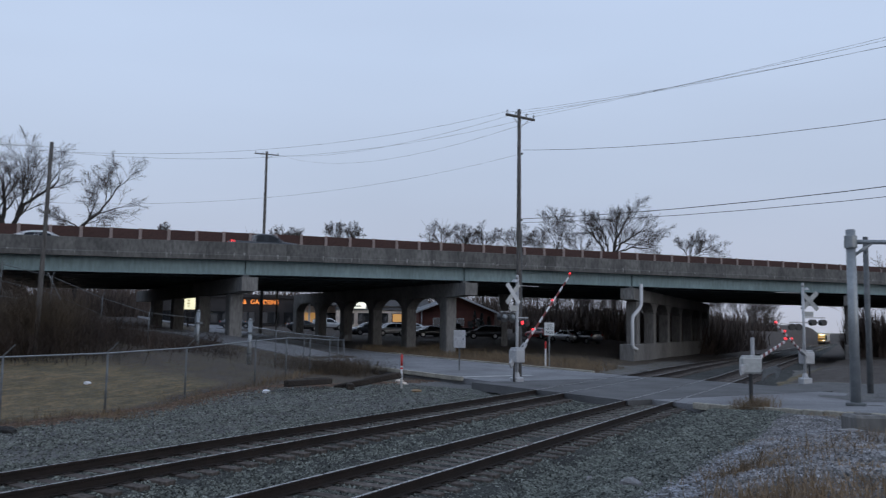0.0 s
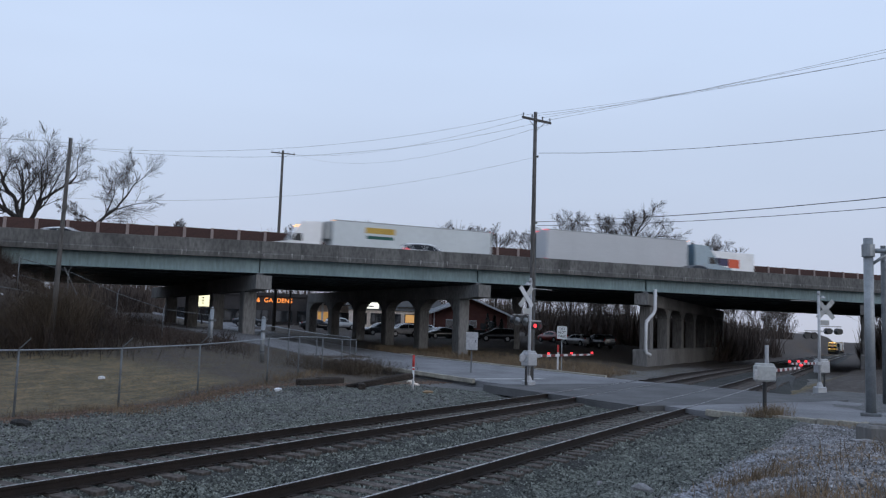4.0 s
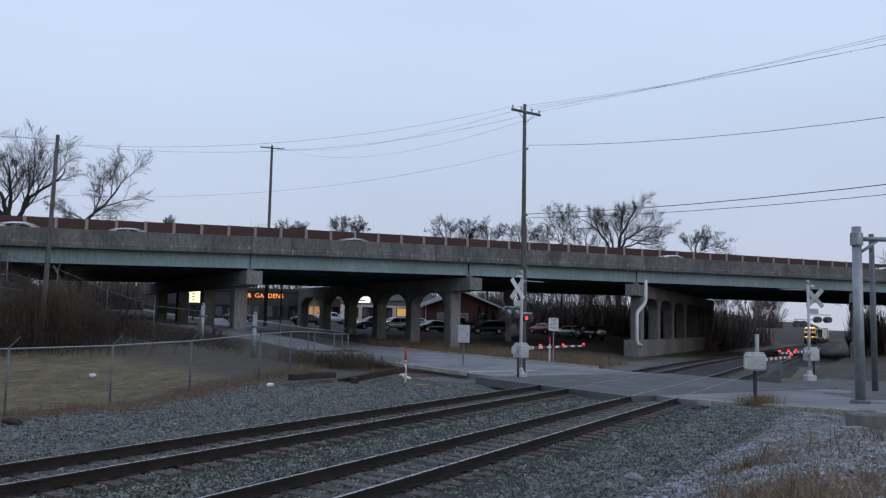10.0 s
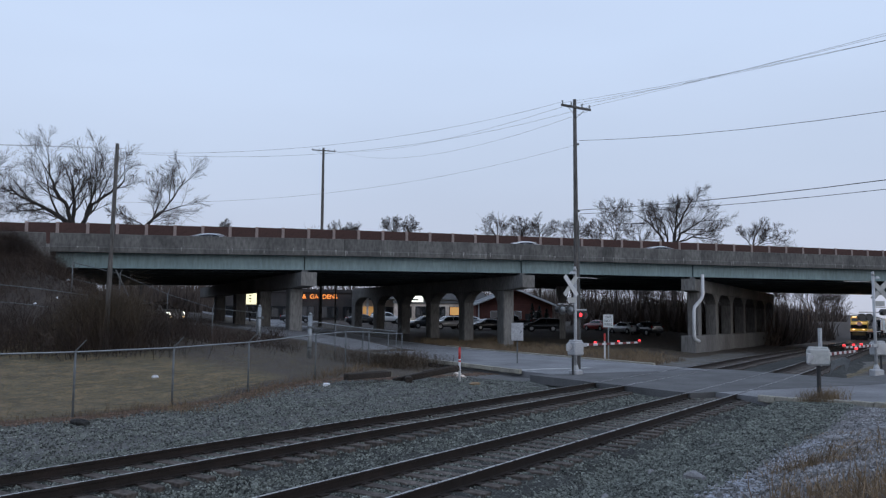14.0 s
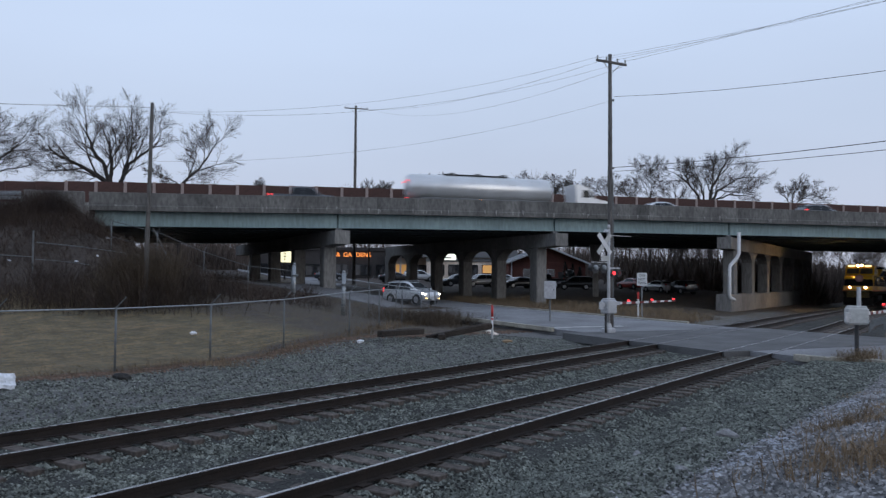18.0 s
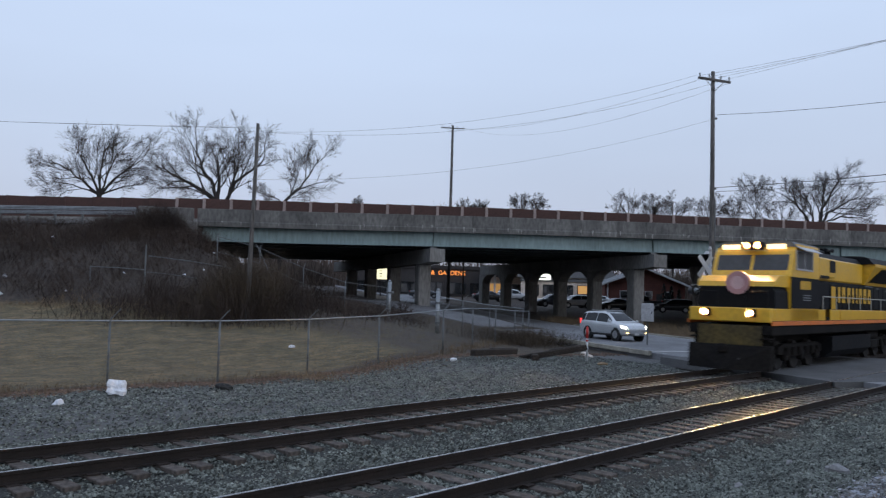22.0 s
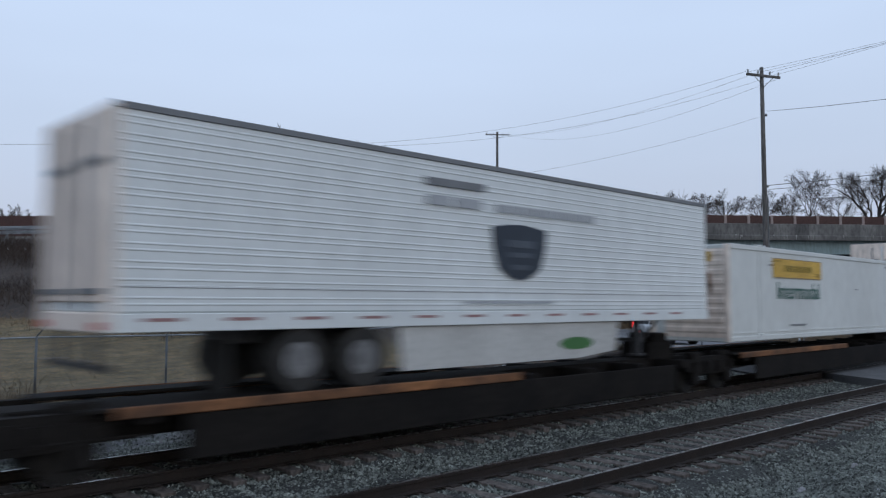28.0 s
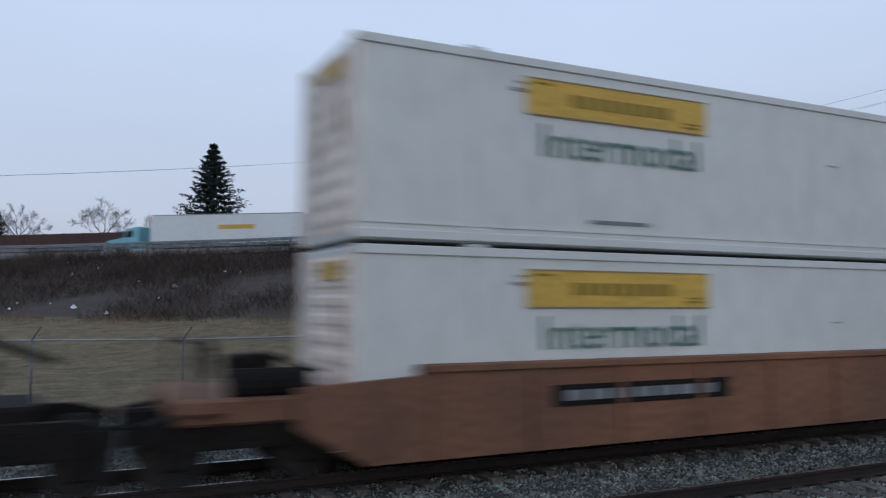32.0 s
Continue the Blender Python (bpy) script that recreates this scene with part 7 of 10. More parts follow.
def bars(parent, name, m, material, items, label=""):
    """Flat raised bars on a vehicle's near side: (x0, x1, z0, z1) at y of m."""
    g = Mesh()
    for x0, x1, z0, z1 in items:
        g.box((x0 + x1) / 2, m, (z0 + z1) / 2, abs(x1 - x0), 0.012, abs(z1 - z0))
    return part(name, g, material, parent, label)


def handrail(parent, x0, x1, y, z, n, material):
    g = Mesh().tube([(x0, y, z), (x1, y, z)], 0.02, 6)
    for i in range(n + 1):
        x = x0 + (x1 - x0) * i / n
        g.tube([(x, y, z), (x, y, 1.75)], 0.018, 5)
    return part("handrail", g, material, parent)


def ladder(parent, x, y, material, n=4, w=0.6):
    g = Mesh()
    for i in range(n):
        g.box(x, y, 0.42 + i * 0.36, w, 0.3, 0.04, 0.008)
    g.box(x - w / 2, y, 1.0, 0.04, 0.2, 1.5).box(x + w / 2, y, 1.0, 0.04, 0.2, 1.5)
    return part("steps", g, material, parent, "steel end steps")


def coupler(parent, x, sg):
    g = Mesh().box(x + sg * 0.2, 0, 0.85, 0.55, 0.26, 0.26, 0.05).box(x + sg * 0.42, 0.06, 0.85, 0.2, 0.32, 0.34, 0.07)
    part("coupler", g, M_GRIME, parent)
    part("air_hose", Mesh().tube([(x, -0.5, 0.9), (x + sg * 0.2, -0.52, 0.55), (x + sg * 0.45, -0.5, 0.5)], 0.035, 6), M_RUBBER, parent)


def lamp(parent, x, y, z, r):
    """A sealed-beam lamp facing -x: hood, reflector and the small bulb at its bottom."""
    g = Mesh()
    n = 18
    for xx, rr in ((x, r + 0.02), (x - 0.16, r + 0.02), (x - 0.16, r), (x - 0.03, r)):
        g.v += [(xx, y + rr * math.cos(2 * math.pi * k / n), z + rr * math.sin(2 * math.pi * k / n)) for k in range(n)]
    for i in range(3):
        g.f += [(i * n + j, i * n + (j + 1) % n, (i + 1) * n + (j + 1) % n, (i + 1) * n + j) for j in range(n)]
    part("lamp_hood", g, M_LBLACK, parent, "black lamp hood")
    part("lamp_reflector", Mesh().cyl((x - 0.04, y, z), (x, y, z), r, r, 18), M_LAMPGLASS, parent, "glowing warm reflector")
    part("lamp_bulb", Mesh().cyl((x - 0.05, y, z), (x - 0.04, y, z), 0.05, 0.05, 12), M_TRAINLAMP, parent, "bright bulb")


def yellow_loco():
    t = thing("locomotive", (0, 0, 0), "yellow and black diesel locomotive with lit headlamps, leading the train", "locomotive", "locomotives")
    L = 21.5
    part("underframe", Mesh().box(L / 2, 0, 1.52, L - 0.1, 3.0, 0.34, 0.03).box(L / 2, 0, 1.25, L - 5, 1.0, 0.5), M_GRIME, t)
    part("sill_stripe", Mesh().box(L / 2, -1.52, 1.775, L, 0.05, 0.15, 0.01).box(L / 2, 1.52, 1.775, L, 0.05, 0.15, 0.01), M_STRIPE, t, "orange stripe along the frame")
    g = Mesh()
    for a, b in ((0.3, 6.2), (6.9, 8.2), (8.3, 18.8), (19.1, 20.4), (20.9, 21.4)):
        g.box((a + b) / 2, -1.47, 2.08, b - a, 0.06, 0.43, 0.015).box((a + b) / 2, 1.47, 2.08, b - a, 0.06, 0.43, 0.015)
    part("walkway_skirt", g, M_YEL, t, "yellow side skirt")
    part("walkway", Mesh().box(L / 2, 0, 1.84, L - 0.2, 3.0, 0.05, 0.01), M_GRIME, t)
    # low nose
    nose = Mesh().prism([(-1.44, 1.9), (1.44, 1.9), (1.40, 2.9), (1.2, 3.25), (-1.2, 3.25), (-1.40, 2.9)], 0, 0.62, 2.5)
    part("nose", nose, M_LBLACK, t, "black nose")
    part("nose_top", Mesh().prism([(0.58, 3.08), (0.62, 3.26), (0.95, 3.46), (2.6, 3.58), (2.6, 3.08)], 1, -1.42, 1.42), M_YEL, t, "yellow nose top")
    part("nose_band", Mesh().box(0.33, 0, 2.05, 0.66, 2.96, 0.5, 0.03), M_YEL, t, "yellow band over the pilot")
    e = Mesh().cyl((0.50, -0.1, 3.2), (0.74, -0.1, 3.2), 0.42, 0.42, 24)
    em = part("emblem", e, M_ROSE, t, "round pink emblem")
    part("emblem_ring", Mesh().cyl((0.48, -0.1, 3.2), (0.51, -0.1, 3.2), 0.24, 0.24, 20), M_ROSEPALE, em)
    # cab
    cab = Mesh().prism([(2.0, 1.9), (2.0, 3.5), (2.45, 4.45), (2.75, 4.72), (5.3, 4.72), (5.3, 1.9)], 1, -1.5, 1.5)
    c = part("cab", cab, M_YEL, t, "yellow cab")
    part("cab_lower_band", Mesh().box(3.65, -1.51, 2.9, 3.3, 0.02, 1.16).box(3.65, 1.51, 2.9, 3.3, 0.02, 1.16), M_LBLACK, c, "black band round the cab")
    part("cab_roof", Mesh().prism([(-1.52, 4.62), (1.52, 4.62), (1.3, 4.82), (-1.3, 4.82)], 0, 2.6, 5.5), M_GALV_D, c, "grey cab roof")
    part("side_window", Mesh().box(3.5, -1.515, 4.12, 1.75, 0.03, 0.62, 0.02).box(3.5, 1.515, 4.12, 1.75, 0.03, 0.62, 0.02), M_CABGLASS, c)
    part("window_frame", Mesh().box(3.5, -1.52, 4.46, 1.95, 0.05, 0.06).box(3.5, -1.52, 3.78, 1.95, 0.05, 0.06).box(2.56, -1.52, 4.12, 0.06, 0.05, 0.7).box(4.44, -1.52, 4.12, 0.06, 0.05, 0.7).box(3.45, -1.525, 4.12, 0.05, 0.05, 0.62), M_SILVER, c)
    w = Mesh()
    for y0, y1 in ((-1.34, -0.06), (0.06, 1.34)):
        w.add([(2.10, y0, 3.72), (2.10, y1, 3.72), (2.38, y1, 4.32), (2.38, y0, 4.32), (2.16, y0, 3.72), (2.16, y1, 3.72), (2.44, y1, 4.32), (2.44, y0, 4.32)],
              [(0, 1, 2, 3), (7, 6, 5, 4), (0, 4, 5, 1), (1, 5, 6, 2), (2, 6, 7, 3), (3, 7, 4, 0)])
    part("windscreen", w, M_CABGLASS, c)
    bars(t, "number_bar", -1.53, M_YEL, [(3.0 + 0.31 * i, 3.24 + 0.31 * i, 3.04, 3.36) for i in range(4)], "plain yellow bars on the cab side")
    bars(t, "small_lettering", -1.53, M_GREYTXT, [(3.3, 4.2, 2.62 + 0.09 * i, 2.66 + 0.09 * i) for i in range(3)])
    # hood
    part("hood", Mesh().box(12.9, 0, 2.9, 15.3, 1.96, 1.2, 0.03), M_LBLACK, t, "black lower hood")
    part("hood_upper", Mesh().box(9.6, 0, 4.0, 8.6, 1.98, 0.98, 0.06), M_YEL, t, "yellow upper hood")
    part("equipment_box", Mesh().box(6.4, -1.15, 3.98, 1.5, 0.5, 0.86, 0.05).box(7.85, -1.1, 4.02, 0.9, 0.4, 0.8, 0.05), M_YEL, t, "yellow blower housing")
    part("blower_grille", Mesh().box(7.85, -1.31, 4.1, 0.75, 0.03, 0.5, 0.01).box(6.4, -1.41, 3.62, 1.2, 0.03, 0.12, 0.01), M_LBLACK, t)
    # flared radiator section
    g = Mesh().prism([(-1.0, 3.5), (1.0, 3.5), (1.5, 4.38), (1.5, 4.52), (-1.5, 4.52), (-1.5, 4.38)], 0, 14.1, 20.7)
    part("radiator_flare", g, M_YEL, t, "yellow flared radiator section")
    gr = Mesh()
    for sy in (-1, 1):
        gr.add([(14.5, sy * 1.11, 3.64), (19.5, sy * 1.11, 3.64), (20.3, sy * 1.49, 4.30), (15.5, sy * 1.49, 4.30), (14.5, sy * 1.03, 3.64), (19.5, sy * 1.03, 3.64), (20.3, sy * 1.41, 4.30), (15.5, sy * 1.41, 4.30)],
               [(0, 1, 2, 3), (7, 6, 5, 4), (0, 4, 5, 1), (1, 5, 6, 2), (2, 6, 7, 3), (3, 7, 4, 0)])
    part("radiator_grille", gr, M_LBLACK, t, "black radiator grille")
    part("hood_roof", Mesh().prism([(-0.95, 4.48), (0.95, 4.48), (0.72, 4.72), (-0.72, 4.72)], 0, 5.4, 14.2).prism([(-1.48, 4.5), (1.48, 4.5), (1.2, 4.82), (-1.2, 4.82)], 0, 13.9, 20.6), M_LBLACK, t, "black roof")
    for x in (15.6, 17.4, 19.2):
        part("roof_fan", Mesh().cyl((x, 0, 4.8), (x, 0, 4.95), 0.72, 0.68, 24), M_LBLACK, t)
    part("exhaust", Mesh().box(9.8, 0, 4.82, 1.3, 0.5, 0.24, 0.04), M_LBLACK, t)
    h = Mesh()
    for i, ln in enumerate((0.62, 0.5, 0.42)):
        h.cyl((11.3, -0.2 + 0.2 * i, 5.0), (11.3 - ln, -0.2 + 0.2 * i, 5.0), 0.035, 0.10, 10)
        h.cyl((11.3, -0.2 + 0.2 * i, 5.0), (11.3 + ln * 0.8, -0.2 + 0.2 * i, 5.03), 0.035, 0.09, 10)
    h.box(11.3, 0, 4.86, 0.08, 0.5, 0.26)
    part("horn", h, M_LBLACK, t)
    # doors of the engine room, and the road name as plain blocks
    d = Mesh()
    for i in range(13):
        d.box(9.0 + 0.92 * i, -0.99, 2.88, 0.86, 0.03, 1.05, 0.012)
    part("engine_door", d, M_LBLACK, t)
    xs = [8.75, 9.75, 10.35, 11.2, 12.0, 12.65, 13.15, 13.95, 14.75]
    ws = [0.8, 0.38, 0.62, 0.62, 0.36, 0.3, 0.62, 0.62, 0.62]
    hs = [0.98] + [0.7] * 8
    ws = [k * 0.76 for k in ws]
    bars(t, "name_block", -1.015, M_YEL, [(x, x + w_, 3.3 - h_, 3.3) for x, w_, h_ in zip(xs, ws, hs)], "plain yellow blocks along the hood")
    bars(t, "name_gap", -1.024, M_LBLACK, [(x + w_ * 0.38, x + w_ * 0.62, 2.74, 2.98) for x, w_ in zip(xs[2:], ws[2:])])
    bars(t, "hood_label", -1.02, M_GREYTXT, [(14.2, 15.6, 3.42, 3.46), (16.3, 16.8, 3.36, 3.4), (18.1, 18.5, 3.26, 3.3), (6.3, 6.8, 3.36, 3.42), (6.2, 6.7, 2.6, 2.66)])
    part("dynamic_brake_hatch", Mesh().box(6.9, -1.0, 2.2, 1.5, 0.06, 0.5, 0.02), M_GRIME, t)
    handrail(t, 6.0, 20.9, -1.46, 2.82, 8, M_SKIRT)
    handrail(t, 6.0, 20.9, 1.46, 2.82, 8, M_YEL)
    g = Mesh().tube([(0.2, -1.3, 1.8), (0.2, -1.3, 2.9), (0.2, -0.5, 2.9), (0.2, -0.5, 1.8)], 0.02, 6).tube([(0.2, 1.3, 1.8), (0.2, 1.3, 2.9), (0.2, 0.5, 2.9), (0.2, 0.5, 1.8)], 0.02, 6)
    part("end_rail", g, M_LBLACK, t)
    for x in (0.45, 21.0):
        ladder(t, x, -1.25, M_GRIME)
    # pilot, plow, tanks
    part("pilot", Mesh().box(0.12, 0, 1.32, 0.25, 2.3, 0.72, 0.03), M_ENDPLATE, t, "grimy yellow end plate")
    pl = Mesh()
    for sy in (-1, 1):
        pl.add([(-0.62, 0, 0.12), (-0.30, 0, 0.98), (0.05, 0, 0.98), (-0.05, 0, 0.12), (-0.05, sy * 1.48, 0.12), (0.02, sy * 1.48, 0.98), (0.3, sy * 1.48, 0.98), (0.3, sy * 1.48, 0.12)],
               [(0, 4, 5, 1), (1, 5, 6, 2), (2, 6, 7, 3), (3, 7, 4, 0), (4, 7, 6, 5), (0, 1, 2, 3)])
    part("snow_plow", pl, M_GRIME, t, "grimy vee-shaped plow")
    for y in (-1.28, 1.28):
        part("corner_step", Mesh().box(0.2, y, 0.5, 0.5, 0.34, 0.05, 0.01).box(0.2, y, 0.86, 0.5, 0.34, 0.05, 0.01).box(0.2, y, 1.22, 0.5, 0.34, 0.05, 0.01).box(0.44, y, 0.95, 0.04, 0.34, 1.2), M_GRIME, t)
    part("sun_visor", Mesh().add([(2.5, -1.53, 4.60), (4.5, -1.53, 4.60), (4.5, -1.86, 4.44), (2.5, -1.86, 4.44), (2.5, -1.53, 4.63), (4.5, -1.53, 4.63), (4.5, -1.86, 4.47), (2.5, -1.86, 4.47)], [(0, 1, 2, 3), (7, 6, 5, 4), (0, 4, 5, 1), (1, 5, 6, 2), (2, 6, 7, 3), (3, 7, 4, 0)]), M_SILVER, t, "silver sun visor over the cab window")
    part("rear_pilot", Mesh().box(L - 0.1, 0, 1.0, 0.22, 2.8, 1.1, 0.03).box(L - 0.25, 0, 0.4, 0.3, 2.6, 0.35, 0.03), M_LBLACK, t)
    part("fuel_tank", Mesh().prism([(-1.45, 1.2), (1.45, 1.2), (1.45, 0.6), (1.1, 0.3), (-1.1, 0.3), (-1.45, 0.6)], 0, 7.3, 13.4), M_LBLACK, t, "black fuel tank")
    part("air_reservoir", Mesh().cyl((13.6, -1.15, 1.1), (15.2, -1.15, 1.1), 0.2, 0.2, 12).box(14.3, -1.2, 0.72, 1.2, 0.4, 0.4, 0.03), M_GRIME, t)
    bogie(t, 4.5, (-1.85, 0, 1.85), 0.53, 5.2)
    bogie(t, 17.0, (-1.85, 0, 1.85), 0.53, 5.2)
    coupler(t, 0, -1)
    coupler(t, L, 1)
    # lamps
    hl = part("headlamp", Mesh().box(2.38, 0, 4.66, 0.2, 0.75, 0.3, 0.04), M_LBLACK, t, "twin roof headlamp, lit")
    for y in (-0.2, 0.2):
        lamp(hl, 2.27, y, 4.66, 0.15)
    part("number_board", Mesh().box(2.36, -0.85, 4.62, 0.05, 0.7, 0.18, 0.01).box(2.36, 0.85, 4.62, 0.05, 0.7, 0.18, 0.01), M_NUMBER, t, "lit number board, plain")
    for y in (-0.82, 0.82):
        dl = part("ditch_lamp", Mesh().box(0.0, y, 2.12, 0.16, 0.34, 0.3, 0.05), M_LBLACK, t, "lit ditch lamp")
        lamp(dl, -0.09, y, 2.12, 0.13)
    part("marker_lamp", Mesh().box(L - 0.05, -1.2, 2.05, 0.06, 0.4, 0.12, 0.01), M_AMBERLAMP, t, "amber end marker")
    return t


def black_loco():
    """Black freight locomotive, cab trailing."""
    t = thing("locomotive", (0, 0, 0), "black diesel locomotive with white sill stripe, cab at the rear", "locomotive", "locomotives")
    L = 21.3
    part("underframe", Mesh().box(L / 2, 0, 1.5, L - 0.1, 3.0, 0.36, 0.03).box(L / 2, 0, 1.2, L - 5, 1.0, 0.5), M_GRIME, t)
    part("sill_stripe", Mesh().box(L / 2, -1.52, 1.76, L - 0.3, 0.04, 0.12, 0.01).box(L / 2, 1.52, 1.76, L - 0.3, 0.04, 0.12, 0.01), M_WHITE, t, "white stripe along the frame")
    part("walkway", Mesh().box(L / 2, 0, 1.85, L - 0.2, 3.0, 0.05, 0.01), M_GRIME, t)
    part("hood", Mesh().prism([(-1.0, 1.87), (1.0, 1.87), (1.0, 4.1), (0.72, 4.55), (-0.72, 4.55), (-1.0, 4.1)], 0, 0.9, 17.4), M_NAVY, t, "black long hood")
    g = Mesh().prism([(-1.0, 3.7), (1.0, 3.7), (1.48, 4.05), (1.48, 4.5), (1.1, 4.76), (-1.1, 4.76), (-1.48, 4.5), (-1.48, 4.05)], 0, 1.0, 6.2)
    part("radiator_wing", g, M_NAVY, t, "overhanging radiator wing")
    part("radiator_grille", Mesh().box(3.6, -1.49, 4.28, 4.6, 0.03, 0.32, 0.01).box(3.6, -1.01, 3.1, 4.0, 0.03, 0.9, 0.01), M_GRIME, t)
    d = Mesh()
    for i in range(11):
        d.box(7.0 + 0.88 * i, -1.01, 2.95, 0.82, 0.03, 1.6, 0.012)
    part("engine_door", d, M_NAVY, t)
    part("roof_fan", Mesh().cyl((8.0, 0, 4.5), (8.0, 0, 4.72), 0.7, 0.66, 20), M_NAVY, t)
    part("exhaust", Mesh().box(10.4, 0, 4.65, 1.6, 0.6, 0.26, 0.04), M_NAVY, t)
    part("dynamic_brake", Mesh().prism([(-1.0, 3.9), (1.0, 3.9), (1.2, 4.2), (1.1, 4.65), (-1.1, 4.65), (-1.2, 4.2)], 0, 13.6, 17.2), M_NAVY, t)
    c = part("cab", Mesh().prism([(17.3, 1.9), (17.3, 4.62), (19.3, 4.62), (19.75, 4.4), (20.1, 3.5), (20.1, 1.9)], 1, -1.5, 1.5), M_NAVY, t, "black cab")
    part("cab_roof", Mesh().prism([(-1.54, 4.55), (1.54, 4.55), (1.25, 4.78), (-1.25, 4.78)], 0, 17.2, 19.5), M_GALV_D, c, "pale grey cab roof")
    part("side_window", Mesh().box(18.45, -1.515, 3.9, 1.4, 0.03, 0.62, 0.02).box(18.45, 1.515, 3.9, 1.4, 0.03, 0.62, 0.02), M_CABGLASS, c)
    part("nose", Mesh().prism([(20.0, 1.9), (20.0, 3.35), (20.95, 3.2), (21.05, 1.9)], 1, -1.15, 1.15), M_NAVY, t)
    for x0, w_ in ((0.93, 1.3), (20.15, 0.85)):
        st = Mesh()
        for i in range(4):
            yb = -1.02 if x0 < 5 else -1.17
            st.box(x0 + w_ / 2, yb, 2.36 + 0.26 * i, w_, 0.02, 0.13)
            st.box(x0 + 0.0 if x0 < 5 else x0 + w_ + 0.05, 0, 2.36 + 0.26 * i, 0.03, 2.0, 0.13)
        part("end_stripe", st, M_WHITE, t, "white safety stripes on the end")
    lg = Mesh()
    for i in range(5):
        z = 2.98 + 0.135 * i
        lg.add([(6.2 + 0.09 * i, -1.035, z), (8.8 + 0.09 * i - 0.1, -1.035, z), (8.85 + 0.09 * i, -1.035, z + 0.085), (6.25 + 0.09 * i, -1.035, z + 0.085)], [(0, 1, 2, 3)])
    lg.add([(9.0, -1.035, 2.92), (9.4, -1.035, 2.92), (10.2, -1.035, 3.6), (9.9, -1.035, 3.6)], [(0, 1, 2, 3)])
    lg.box(10.0, -1.03, 3.0, 0.9, 0.012, 0.14).box(10.55, -1.03, 3.3, 0.9, 0.012, 0.5)
    part("emblem", lg, M_WHITE, t, "white striped emblem, plain shapes")
    bars(t, "lettering_bar", -1.035, M_GALV, [(8.7, 10.7, 2.52, 2.64), (8.7, 10.7, 2.70, 2.82)])
    bars(t, "number_bar", -1.53, M_WHITE, [(17.85 + 0.3 * i, 18.08 + 0.3 * i, 3.08, 3.34) for i in range(4)], "plain white bars on the cab side")
    bars(t, "number_bar", -1.035, M_GALV, [(1.3 + 0.3 * i, 1.52 + 0.3 * i, 3.62, 3.82) for i in range(4)])
    bars(t, "side_label", -1.03, M_GALV, [(1.6, 2.3, 2.1, 2.15), (7.6, 8.2, 2.55, 2.58), (13.4, 13.9, 3.2, 3.3), (12.0, 12.5, 2.2, 2.25), (2.4, 3.2, 3.62, 3.68)])
    part("class_lamp", Mesh().box(0.86, -0.78, 3.36, 0.08, 0.16, 0.10, 0.02), M_AMBERLAMP, t, "glowing amber end lamp")
    part("red_label", Mesh().box(17.7, -1.53, 2.85, 0.35, 0.012, 0.1), M_RED, t)
    handrail(t, 1.0, 17.2, -1.46, 2.85, 9, M_GALV_D)
    handrail(t, 1.0, 17.2, 1.46, 2.85, 9, M_GALV_D)
    for x in (0.5, 20.7):
        ladder(t, x, -1.25, M_GALV_D, 5)
    part("pilot", Mesh().box(0.12, 0, 1.05, 0.22, 2.9, 1.2, 0.03).box(L - 0.12, 0, 1.05, 0.22, 2.9, 1.2, 0.03), M_NAVY, t)
    part("fuel_tank", Mesh().prism([(-1.4, 1.2), (1.4, 1.2), (1.4, 0.55), (1.1, 0.3), (-1.1, 0.3), (-1.4, 0.55)], 0, 7.2, 12.0), M_GRIME, t)
    for x in (12.3, 14.0):
        part("air_reservoir", Mesh().cyl((x, -1.2, 1.15), (x + 1.5, -1.2, 1.15), 0.24, 0.24, 14), M_GALV_D, t)
    bogie(t, 4.3, (-1.9, 0, 1.9), 0.53, 5.2)
    bogie(t, 17.0, (-1.9, 0, 1.9), 0.53, 5.2)
    coupler(t, 0, -1)
    coupler(t, L, 1)
    return t


def road_wheel(g, x, z, y, r=0.5, w=0.28):
    g.cyl((x, y - w / 2, z), (x, y + w / 2, z), r, r, 20)


